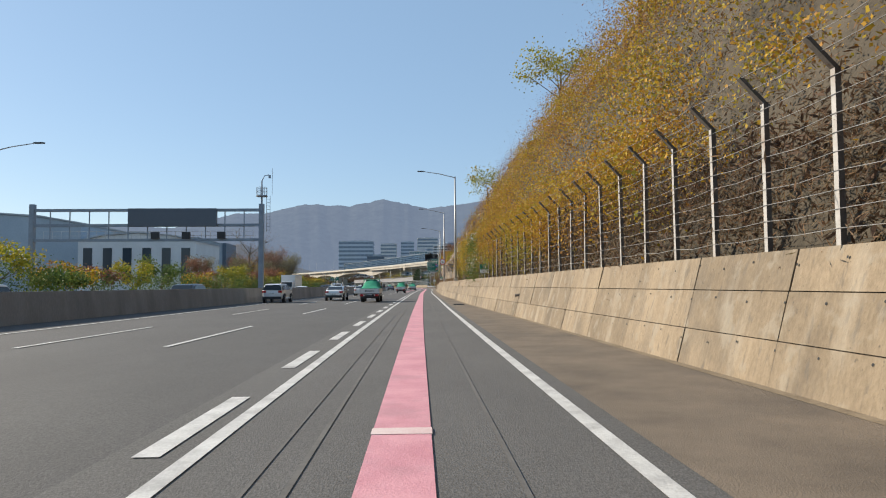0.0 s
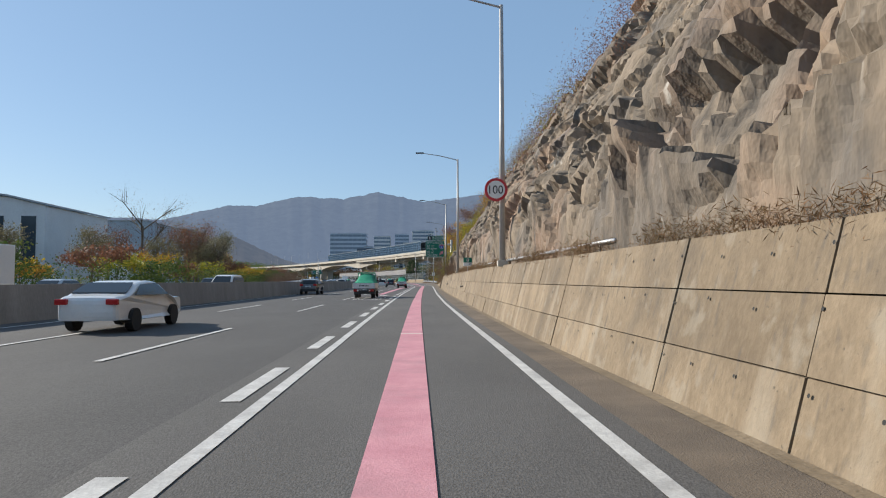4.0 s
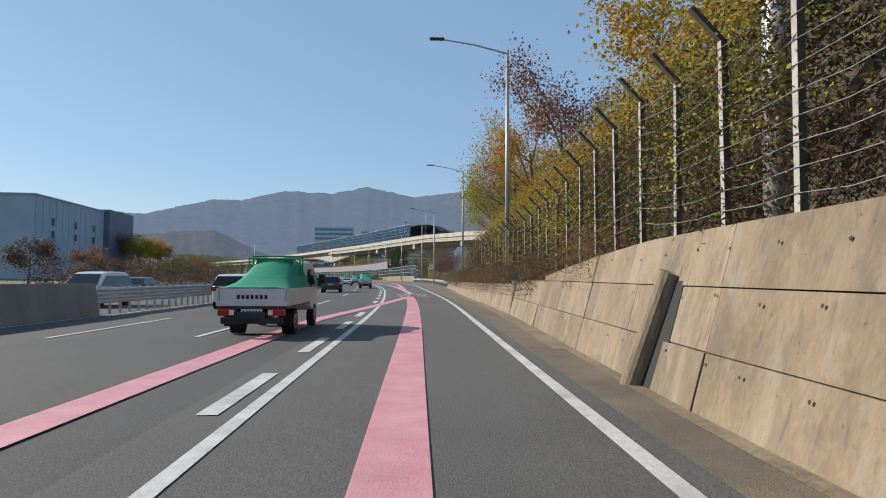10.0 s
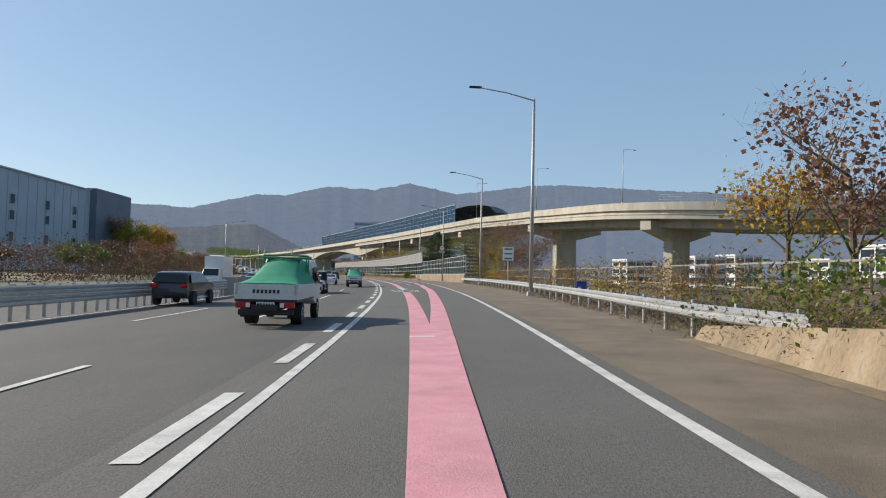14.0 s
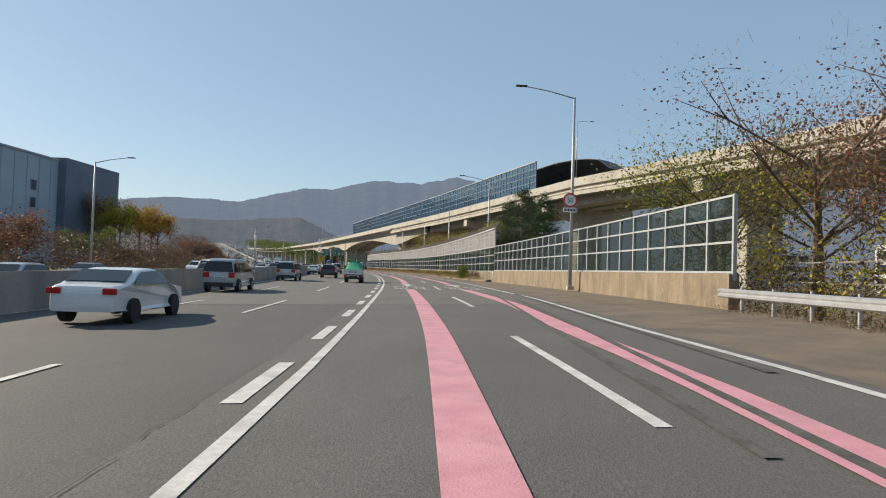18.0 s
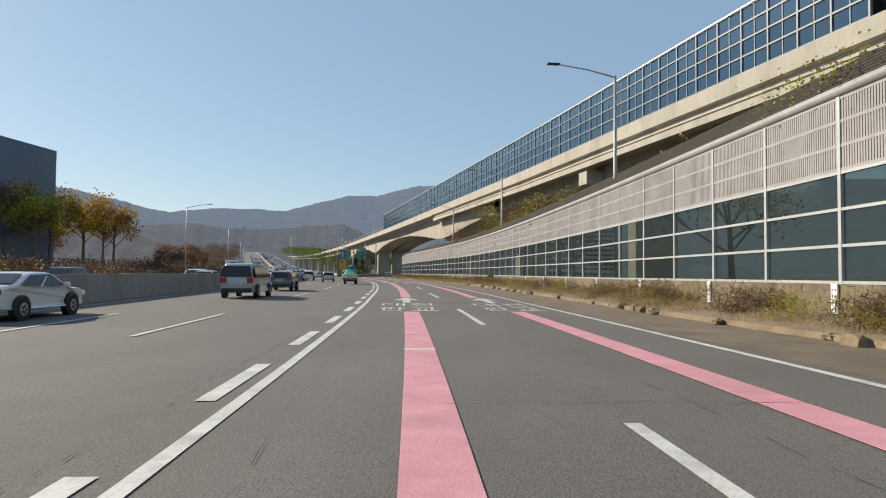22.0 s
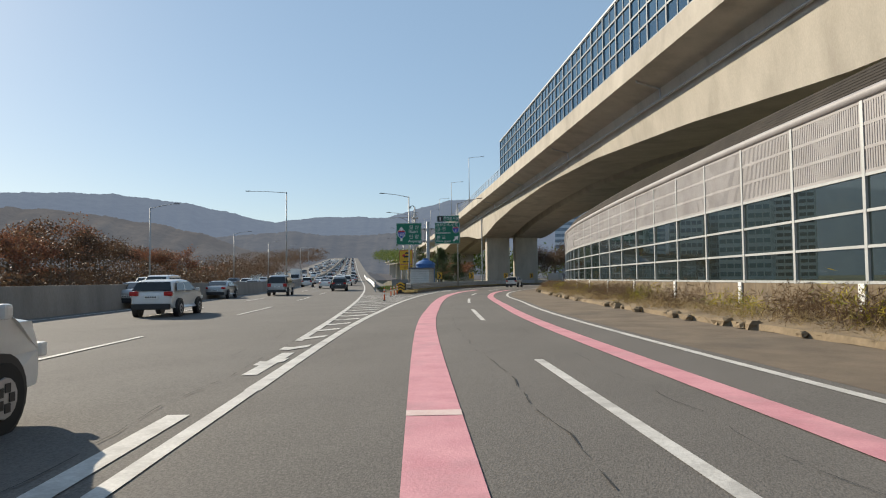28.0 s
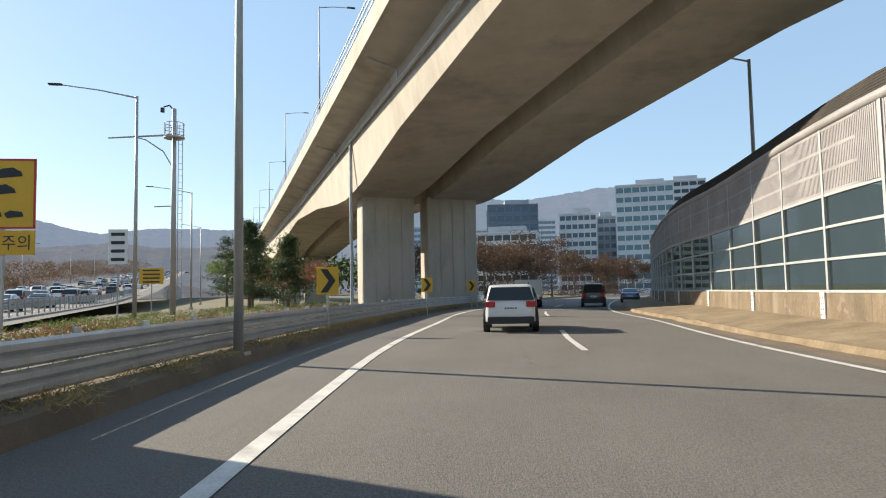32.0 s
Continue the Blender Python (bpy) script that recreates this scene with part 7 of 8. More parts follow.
def rock_face():
    """The low slabs are single pieces, the high ones joined; blocks meet in sharp edges."""
    t = thing("rock_face", Matrix(), "tall cut rock face of tan and grey slabs with dark cracks", "rock face", kind="structure")
    s0, w, h = 72.0, 95.0, 14.0
    xs, ys, z, slab, mid, block = rock_field(w, h, 0.125, 5)
    pts = []
    for x in xs:
        s = s0 + x
        foot, crest = slope_at(s, 0.0), slope_at(s, 1.0)
        pts.append((ROAD.at(s, 0.0), ROAD.at(s, 1.0) - ROAD.at(s, 0.0), foot, crest))
    n = len(xs)
    vs = []
    for j, y in enumerate(ys):
        k = y / h
        for i in range(n):
            o, side, (u0, z0), (u1, z1) = pts[i]
            u = u0 + (u1 - u0) * k ** 1.15 - z[j, i] * 0.85 - 0.05
            vs.append(Vector((o.x + side.x * u, o.y + side.y * u, z0 + (z1 - z0) * k + z[j, i] * 0.45)))
    bits = {}
    for j in range(len(ys) - 1):
        for i in range(n - 1):
            c = int(slab[j, i])
            four = {int(block[j + b, i + a]) * 1000 + int(slab[j + b, i + a]) for a in (0, 1) for b in (0, 1)}
            key = four.pop() if len(four) == 1 else -1 - j * n - i
            bits.setdefault(c if mid[c] < 4.0 else -1, []).append([(v, key) for v in (j * n + i, j * n + i + 1, (j + 1) * n + i + 1, (j + 1) * n + i)])
    for c, fs in sorted(bits.items()):
        use = sorted({v for f in fs for v in f})
        at = {v: m for m, v in enumerate(use)}
        ob = mesh("rock_slab" if c >= 0 else "upper_rock", [vs[v] for v, _ in use], [tuple(at[v] for v in f) for f in fs], M_ROCK, t, smooth=True)
        if c < 0:
            ob["kind"] = "stuff"


rock_face()


# ---- plants ----
L_BROWN = leafmat("dark_brown_leaves", [(0.095, 0.055, 0.036), (0.135, 0.078, 0.048), (0.085, 0.057, 0.04), (0.14, 0.1, 0.06)])

def scatter(n, f, seed):
    r = np.random.default_rng(seed)
    return np.array([f(r) for _ in range(n)])


def clumps(n, per, f, spread, seed):
    """Leaves gathered in clumps round points of f."""
    r = np.random.default_rng(seed)
    c = np.array([f(r) for _ in range(n)])
    p = np.repeat(c, per, axis=0) + r.normal(size=(n * per, 3)) * np.asarray(spread) * 1.1
    return p


def veg(name, pts, size, mat, label, cat="vegetation", seed=1, **kw):
    return tagged(leaves(name, pts, size * (1.0 if name.startswith("far_") else 0.62), mat, None, seed, **kw), label, cat, kind="stuff")


def on_slope(r, a, b, k0, k1, out=0.5):
    s, k = r.uniform(a, b), r.uniform(k0, k1)
    u, z = slope_at(s, k)
    return tuple(ROAD.at(s, u - r.uniform(0, out), z + r.uniform(0, out)))


def slope_gate(r, a, b, k0, k1, out, thr):
    while True:
        p = on_slope(r, a, b, k0, k1, out)
        if noise.noise(Vector(p) * 0.22) + 0.5 * noise.noise(Vector(p) * 0.6) > thr:
            return p


veg("hillside_vines", clumps(1500, 84, lambda r: slope_gate(r, -40, 72, 0.05, 0.78, 1.2, -0.2), (.42, .5, .38), 3), 0.17, L_AUT, "yellow and orange autumn vines covering the hillside", seed=3)
veg("hillside_brush", clumps(1000, 60, lambda r: on_slope(r, -40, 78, 0.0, 0.6, 0.6), (.4, .4, .5), 4), 0.15, L_DRY, "dry brown brush on the hillside", seed=4, long=1.8)
veg("crest_trees", clumps(560, 90, lambda r: on_slope(r, -20, 80, 0.5, 1.0, 0.8), (.8, .8, .8), 5), 0.15, L_RED, "grey brown half-bare trees on the crest of the hillside", seed=5, long=1.5)


def on_fence(r, a, b, z0, z1, uo, power=1.0):
    s = r.uniform(a, b)
    base = (val(TOPZ, s) if s < 190 else val(LOWZ, s))
    return tuple(ROAD.at(s, val(WALLBASE, s) + uo + r.uniform(-.25, .5), base + z0 + (z1 - z0) * r.uniform(0, 1) ** power))


def vine_gate(r, a, b, z0, z1, uo, power, seed, thr=0.0):
    while True:
        p = on_fence(r, a, b, z0, z1, uo, power)
        if noise.noise(Vector(p) * 0.33 + Vector((seed, 0, 0))) > thr:
            return p


veg("fence_vines", clumps(620, 90, lambda r: vine_gate(r, -20, 66, 1.5, 3.6, 1.25, 0.6, 1, -0.05), (.3, .35, .25), 6), 0.125, L_AUT, "yellow autumn vines hanging over the fence", seed=6)
veg("fence_vines_front", clumps(170, 90, lambda r: vine_gate(r, 24, 68, 0.9, 3.2, 0.75, 0.7, 2, 0.0), (.2, .35, .3), 46), 0.125, L_AUT, "orange and yellow vines hanging through the fence", seed=46)
veg("fence_vines_green", clumps(330, 88, lambda r: vine_gate(r, 30, 72, 0.5, 3.0, 0.95, 0.8, 5, -0.1), (.25, .35, .3), 7), 0.12, L_VINE, "green and yellow vines hanging over the fence", seed=7)
veg("fence_vines_low", clumps(700, 56, lambda r: on_fence(r, -20, 72, 0, 2.4, 1.35), (.25, .4, .3), 8), 0.12, L_DRY, "dry twigs behind the fence", seed=8, long=2.2)
veg("fence_vines_brown", clumps(1100, 70, lambda r: on_fence(r, 163, 240, 0.1, 2.6, 1.08), (.2, .4, .3), 9), 0.12, L_BROWN, "brown withered vines on the fence", seed=9, long=1.5)
veg("fence_vines_yellow", clumps(320, 90, lambda r: vine_gate(r, 160, 239, 0.6, 3.0, 1.08, 0.8, 3, 0.0), (.25, .4, .3), 10), 0.105, L_VINE, "yellow green vines over the fence", seed=10)
veg("fence_vines_mid", clumps(260, 80, lambda r: vine_gate(r, 165, 239, 0.2, 2.6, 1.15, 1, 9, 0.08), (.25, .4, .35), 31), 0.105, L_GREEN, "green vine patches on the fence", seed=31)
veg("fence_vines_dark", clumps(1000, 66, lambda r: on_fence(r, 163, 240, 0.0, 2.7, 1.65), (.25, .4, .3), 38), 0.15, L_BROWN, "dark withered creeper behind the fence", seed=38, long=1.4)
veg("fence_vines_dark_near", clumps(600, 55, lambda r: on_fence(r, -25, 72, 0.0, 2.3, 1.6), (.25, .4, .3), 39), 0.2, L_BROWN, "dark withered creeper behind the fence", seed=39, long=1.4)
veg("bank_vines_yellow", clumps(700, 80, lambda r: on_slope(r, 186, 246, 0.35, 1.0, 0.8), (.5, .6, .4), 40), 0.15, L_AUT, "yellow and orange vines on the bank behind the fence", seed=40)
veg("bank_vines_green", clumps(560, 80, lambda r: on_slope(r, 163, 246, 0.3, 1.0, 0.8), (.5, .6, .4), 41), 0.14, L_VINE, "green vines on the bank behind the fence", seed=41)
veg("bank_brush", clumps(700, 60, lambda r: on_slope(r, 163, 246, 0.2, 1.0, 0.6), (.5, .6, .4), 42), 0.15, L_BROWN, "dark brush on the bank behind the fence", seed=42, long=1.5)
veg("white_flowers", clumps(26, 35, lambda r: tuple(ROAD.at(r.uniform(49, 56), val(WALLBASE, 52) + 0.75 + r.uniform(-.3, .4), 2.6 + r.uniform(0, 2.6))), (.2, .2, .2), 11), 0.14, plain("petal_white", (0.8, 0.82, 0.75), 0.7), "white flower clusters among the vines", seed=11)
veg("flower_shrub", clumps(90, 66, lambda r: tuple(ROAD.at(r.uniform(48, 57), val(WALLBASE, 52) + 0.85 + r.uniform(-.3, .5), 2.1 + r.uniform(0, 3.0))), (.3, .3, .3), 12), 0.2, L_GREEN, "green flowering shrub on the wall", seed=12)
veg("cliff_brush", clumps(600, 60, lambda r: on_slope(r, 76, 168, 0.9, 1.02, 0.4), (.7, .8, .5), 13), 0.16, L_RED, "reddish brown shrubs along the crest of the rock", seed=13, long=1.5)
veg("cliff_brush_green", clumps(110, 90, lambda r: on_slope(r, 120, 172, 0.9, 1.0, 0.3), (.7, .8, .8), 14), 0.15, L_VINE, "yellow green bushes on the crest of the rock", seed=14)
veg("ledge_brush", clumps(330, 130, lambda r: tuple(ROAD.at((s := r.uniform(70, 168)), val(WALLBASE, s) + r.uniform(0.6, 1.0), val(TOPZ, s) + r.uniform(0, .2))), (.12, .35, .1), 15), 0.085, L_DRY, "dry weeds along the top of the wall", seed=15, long=2.4)
veg("ledge_brush_mid", clumps(60, 160, lambda r: on_slope(r, 76, 160, 0.5, 0.56, 1.0), (.3, .5, .22), 33), 0.1, L_RED, "reddish weeds on a ledge of the rock", seed=33, long=2.0)
veg("ledge_big_brush", clumps(60, 220, lambda r: on_slope(r, 144, 166, 0.0, 0.08, 0.9), (.22, .35, .28), 16), 0.1, L_BROWN, "large dry shrub leaning over the wall", seed=16, long=3.0)
veg("low_wall_brush", clumps(420, 150, lambda r: tuple(ROAD.at((s := r.uniform(192, 266)), val(WALLBASE, s) + r.uniform(0.1, 1.7), val(LOWZ, s) + r.uniform(-.15, .5))), (.35, .5, .25), 17), 0.095, L_DRY, "dry weeds spilling over the low wall", seed=17, long=2.4)
veg("low_wall_dark", clumps(150, 110, lambda r: tuple(ROAD.at((s := r.uniform(198, 240)), val(WALLBASE, s) + r.uniform(0.15, 0.9), val(LOWZ, s) + r.uniform(0.0, .75))), (.25, .45, .22), 47), 0.11, L_BROWN, "dark brown bushes at the foot of the fence", seed=47, long=2.0)
veg("low_wall_green", clumps(150, 57, lambda r: tuple(ROAD.at((s := r.uniform(236, 262)), val(WALLBASE, s) + r.uniform(0.2, 2.0), val(LOWZ, s) + r.uniform(0, .9))), (.35, .45, .3), 18), 0.16, L_GREEN, "green weeds on the low wall", seed=18)


def tree(x, y, z, h, w, mat, label, seed, bare=0.0, leafs=900, size=0.28, trunk=0.0, name="tree", limbs=9):
    """Tapered trunk, forking limbs and a ragged crown."""
    r = random.Random(seed)
    t = thing(name, Matrix.Translation((x, y, z)), label, "tree")
    bm = B()
    r0 = trunk or h * 0.022
    top = Vector((r.uniform(-.3, .3), r.uniform(-.3, .3), h * 0.62))
    cyl(bm, (0, 0, -0.3), top * 0.5, r0, r0 * 0.7, 8)
    cyl(bm, top * 0.5, top, r0 * 0.7, r0 * 0.35, 8)
    tips = []
    for i in range(limbs):
        f = r.uniform(0.35, 1.0)
        a = 6.283 * (i / limbs) + r.uniform(-.4, .4)
        p = top * f
        q = p + Vector((math.cos(a) * w * r.uniform(.3, .5), math.sin(a) * w * r.uniform(.3, .5), h * r.uniform(.12, .36) * (1.15 - 0.4 * f)))
        cyl(bm, p, q, r0 * 0.32, r0 * 0.14, 6)
        tips.append(q)
        for k in range(3 if not bare else 5):
            e = q + Vector((r.uniform(-1, 1) * w * .2, r.uniform(-1, 1) * w * .2, r.uniform(0.1, 1) * h * .16))
            cyl(bm, p.lerp(q, r.uniform(.5, 1)), e, r0 * 0.13, r0 * 0.05, 5)
            tips.append(e)
    part("trunk", bm, M_TWIG, t)
    g = np.random.default_rng(seed)
    tp = np.array([tuple(v) for v in tips])
    n = int(leafs * 1.5 * (1 - bare))
    if n:
        c = tp[g.integers(0, len(tp), n)] + g.normal(size=(n, 3)) * np.array([w * .1, w * .1, h * .055])
        c[:, 2] = np.maximum(c[:, 2], h * 0.12)
        leaves("crown", c, size * 0.82, mat, t, seed)
    if bare:
        k = 1500
        c = tp[g.integers(0, len(tp), k)] + g.normal(size=(k, 3)) * np.array([w * .1, w * .1, h * .06])
        leaves("twig_mass", c, 0.12, M_TWIG, t, seed + 1, long=6.0)
    return t


def pine(x, y, z, h, w, seed, label="dark green pine tree"):
    t = thing("pine_tree", Matrix.Translation((x, y, z)), label, "tree")
    r = random.Random(seed)
    bm = B()
    cyl(bm, (0, 0, -0.3), (0, 0, h * 0.96), h * 0.022, 0.03, 8)
    pts = []
    g = np.random.default_rng(seed)
    for i in range(80):
        f = r.uniform(0.12, 0.98)
        a = r.uniform(0, 6.283)
        l = w * 0.55 * (1.05 - f) ** 0.75 * r.uniform(.6, 1.15)
        p = Vector((0, 0, h * f))
        q = p + Vector((math.cos(a) * l, math.sin(a) * l, l * r.uniform(-.1, .35)))
        cyl(bm, p, q, 0.05, 0.02, 5)
        m = 70
        k = g.uniform(.25, 1.05, m)[:, None]
        pts.append(np.array(p)[None] * (1 - k) + np.array(q)[None] * k + g.normal(size=(m, 3)) * np.array([.28, .28, .2]))
    part("trunk", bm, M_TWIG, t)
    leaves("crown", np.concatenate(pts), 0.22, L_PINE, t, seed, long=1.8)
    return t


def rt(s, u, z, *a, line=ROAD, **k):
    p = line.at(s, u, z)
    return tree(p.x, p.y, p.z, *a, **k)


# crest and fence trees
rt(40, 14, 16, 9, 7, L_RED, "half-bare brown tree on the hillside", seed=41, leafs=1500, bare=0.4)
rt(62, 13.5, 17, 8, 6, L_VINE, "pale green tree on the hillside crest", seed=42, leafs=1500)
rt(92, 9.5, 13, 5, 5, L_VINE, "small green tree on the rock crest", seed=43, leafs=900)
rt(160, 9.8, 7.0, 5.5, 4, L_AUT, "slim tree with yellow leaves above the rock", seed=44, leafs=1100, size=0.24)
rt(168, 8.8, 4.5, 5.5, 4.5, L_VINE, "bushy green tree above the fence", seed=45, leafs=2200)
rt(181, 8.5, 8.5, 5, 4.5, L_RED, "half-bare grey brown tree above the bank", seed=57, leafs=2200, bare=0.3, size=0.18)
rt(190, 8.6, 7.5, 4.5, 4.5, L_AUT, "orange tree above the bank", seed=58, leafs=2600, size=0.18)
rt(200, 8.6, 6.5, 5, 4.5, L_AUT, "yellow tree behind the fence", seed=46, leafs=3000, size=0.18)
rt(222, 8.2, 4.5, 8.5, 5.5, L_AUT, "tall yellow tree behind the fence", seed=55, leafs=4600, size=0.18)
rt(237, 9.0, 3.0, 9.5, 5.5, L_RED, "tall half-bare red tree behind the fence", seed=56, leafs=3600, size=0.18, bare=0.2)
rt(213, 7.8, 5.0, 7.5, 5, L_RED, "red brown tree behind the fence", seed=47, leafs=3600, size=0.18)
rt(230, 8.3, 4.0, 8.5, 5.2, L_AUT, "tree with yellow and brown leaves behind the fence", seed=48, leafs=3600, size=0.18)
rt(246, 9.7, 1.0, 12.5, 6.6, L_VINE, "green and yellow tree at the end of the fence", seed=49, leafs=11000, size=0.19)
rt(250, 12.2, 0.8, 5.0, 4.2, L_RED, "reddish tree at the end of the fence", seed=50, leafs=1500)
rt(255, 13.5, 0.5, 4.2, 4, L_RED, "half-bare shrub tree near the guard rail", seed=51, leafs=500, bare=0.5)
# beyond the guard rail
for i, (s, u, h, c) in enumerate(((268, 17, 5.5, L_RED), (329, 17.5, 7, L_RED), (335, 19, 8, L_DRY), (339, 16, 7, L_RED), (343, 18, 9.5, L_RED), (347, 16.6, 11, L_RED), (351, 19.5, 10, L_DRY), (353, 15.3, 9.5, L_VINE), (354.5, 16.4, 9.5, L_GREEN))):
    rt(s, u, -0.3, h, h * 0.85, c, "half-bare brown tree beyond the guard rail" if c is not L_GREEN else "dark green tree beyond the guard rail", seed=60 + i, leafs=2600, bare=0.5 if c is not L_GREEN else 0.0, size=0.17)
veg("railside_vines", clumps(260, 57, lambda r: tuple(ROAD.at((s := r.uniform(258, 346)), float(np.interp(s, (258, 300, 346), (10, 13, 15))) + r.uniform(-.4, .4), r.uniform(0.0, 1.7))), (.4, .5, .3), 19), 0.2, L_DRY, "withered vines on a low fence", seed=19, long=1.4)
veg("railside_vines_yellow", clumps(60, 57, lambda r: tuple(ROAD.at((s := r.uniform(262, 340)), float(np.interp(s, (258, 300, 346), (9.8, 12.8, 14.8))) + r.uniform(-.3, .3), r.uniform(0.4, 1.9))), (.3, .5, .3), 20), 0.2, L_AUT, "yellow vines on a low fence", seed=20)
veg("verge_grass", scatter(9000, lambda r: tuple(ROAD.at((s := r.uniform(258, 344)), val(((258, 275, 300, 344), (6.6, 7.6, 9.4, 11.2)), s) + r.uniform(-.5, 1.6), r.uniform(0, .22))), 21), 0.16, L_DRY, "dry grass on the verge under the guard rail", seed=21, long=2.5)
t = thing("chain_fence", Matrix(), "low pipe fence grown over by vines", "fence")
for z in (1.0, 1.75):
    strip("pipe", ROAD, [(((258, 300, 346), (10, 13, 15)), z - .03), (((258, 300, 346), (10.05, 13.05, 15.05)), z + .03), (((258, 300, 346), (10.1, 13.1, 15.1)), z - .03)], 258, 346, 3, M_POST, t, True)
for s in np.arange(259, 346, 3.0):
    bm = B()
    p = ROAD.at(s, float(np.interp(s, (258, 300, 346), (10.05, 13.05, 15.05))), -0.3)
    cyl(bm, p, p + Vector((0, 0, 2.1)), 0.035, n=6)
    part("post", bm, M_POST, t)
for i, (s, u, h) in enumerate(((399, 14.8, 12), (403, 16.5, 11), (406, 14.8, 11), (411, 15.8, 9), (395, 16.5, 10.5))):
    p = ROAD.at(s, u, -0.2)
    pine(p.x, p.y, p.z, h, h * 0.7, 80 + i, "dark green pine tree behind the noise barrier")
veg("railside_scrub", clumps(330, 60, lambda r: tuple(ROAD.at((s := r.uniform(322, 356)), float(np.interp(s, (318, 344, 378), (15, 13.3, 13.2))) + r.uniform(0, 5), r.uniform(0, 1) ** 1.8 * 4.6)), (.5, .6, .45), 35), 0.22, L_BROWN, "thick brown scrub under the trees", seed=35, long=1.4)
veg("railside_scrub_green", clumps(70, 60, lambda r: tuple(ROAD.at((s := r.uniform(330, 362)), 14.0 + r.uniform(0, 3), r.uniform(0, 1) * 5.5)), (.4, .5, .5), 36), 0.26, L_VINE, "yellow green bushes under the trees", seed=36)
rt(276, 17.0, -0.3, 7.5, 4.6, L_AUT, "half-bare tree with orange leaves behind the low fence", seed=75, leafs=1500, bare=0.45)
rt(270, 15.8, -0.3, 8.5, 6, L_RED, "half-bare reddish tree behind the low fence", seed=76, leafs=1600, bare=0.45)
# verge under the tall barrier
L_BRUSH = leafmat("withered_brush", [(0.13, 0.085, 0.05), (0.2, 0.135, 0.075), (0.1, 0.06, 0.04), (0.24, 0.18, 0.1)])
BERM = ((396, 402, 430, 500, 569, 600, 640, 700, 880), (-0.4, -1.2, -1.9, -2.2, -2.6, -2.6, -2.4, -2.2, -2.2))
bu = (BERM[0], tuple(val(WALLBASE, s) + v for s, v in zip(*BERM)))
tagged(strip("verge", ROAD, [(bu, 0.0), (off(bu, 0.05), 0.16), (off(bu, 0.3), 0.18), (off(bu, 0.9), 0.28), (off(WALLBASE, 0.5), 0.5)], 397, 760, 1.5, M_BERM, jitter=lambda s, j: Vector((0, 0, 0.05 * noise.noise(Vector((s * .7, j, 0)))))),
       "raised dry earth verge with a broken kerb", "verge", kind="structure")
for nm, n, mat, hh, lab, sd in (("verge_weeds", 520, L_BRUSH, 0.65, "dry brown weeds along the noise barrier", 22), ("verge_weeds_green", 150, L_VINE, 0.6, "green and yellow weeds along the noise barrier", 23)):
    def spot(r):
        while True:
            s = r.uniform(404, 628)
            if noise.noise(Vector((s * 0.35, sd, 0))) + 0.5 * noise.noise(Vector((s * 1.1, sd, 4))) > 0.12:
                return tuple(ROAD.at(s, val(bu, s) + r.uniform(0.5, 2.0), 0.3 + r.uniform(0, hh)))
    veg(nm, clumps(n * 2, 60, spot, (.22, .3, .16), sd), 0.16, mat, lab, seed=sd, long=2.6)
veg("verge_straw", clumps(900, 60, lambda r: tuple(ROAD.at((s := r.uniform(402, 640)), val(bu, s) + r.uniform(0.2, 1.6), 0.22 + r.uniform(0, .2))), (.25, .4, .1), 34), 0.14, leafmat("pale_straw", [(0.3, 0.22, 0.11), (0.4, 0.31, 0.17), (0.22, 0.15, 0.075)]), "pale dry straw on the verge", seed=34, long=3.0)
rnd = random.Random(31)
vs, fs = [], []
for i in range(150):
    s = rnd.uniform(402, 640)
    c = ROAD.at(s, val(bu, s) + rnd.uniform(-.12, .25), 0.08)
    o, k = len(vs), rnd.uniform(0.1, 0.3)
    for z, w in ((-.3, 1.0), (.25, 1.0), (.6, .6)):
        for a in range(6):
            q = 1.047 * a + rnd.uniform(-.3, .3)
            vs.append(c + Vector((math.cos(q) * k * w * rnd.uniform(.7, 1.2), math.sin(q) * k * w * rnd.uniform(.9, 1.7), z * k)))
    fs += [tuple(o + 12 + a for a in range(6))] + [(o + 6 * r + a, o + 6 * r + (a + 1) % 6, o + 6 * r + 6 + (a + 1) % 6, o + 6 * r + 6 + a) for r in (0, 1) for a in range(6)]
tagged(mesh("verge_stones", vs, fs, M_BERM), "broken kerb stones and clods along the verge", "stones", kind="stuff")
veg("barrier_bush", clumps(60, 88, lambda r: tuple(ROAD.at(r.uniform(411, 413.2), 9.5 + r.uniform(-.4, .5), 0.3 + r.uniform(0, 1.6))), (.25, .25, .25), 24), 0.16, L_GREEN, "dense green bush at the foot of the noise barrier", seed=24)
veg("barrier_top_vines", clumps(70, 57, lambda r: tuple(ROAD.at((s := r.choice([r.uniform(399, 407), r.uniform(424, 428), r.uniform(470, 520)])), val(WALLBASE, s) + 0.7 + r.uniform(0, 1.2), 6.5 + r.uniform(0, .7))), (.4, .5, .3), 25), 0.18, L_VINE, "yellow green vines on top of the noise barrier", seed=25)
for i, (s, u, h) in enumerate(((464, 15, 8.5), (472, 16, 9.5), (480, 15.2, 10), (488, 16, 10), (497, 15, 10.5), (506, 16, 9.5), (515, 15, 9.5), (440, 16.5, 8.5), (530, 16, 8), (545, 16, 8))):
    rt(s, u, -0.2, h + 0.8, 6.0, L_VINE if i % 3 else L_RED, "thin tree with yellow green leaves behind the noise barrier", seed=90 + i, leafs=1700, bare=0.25, size=0.24)
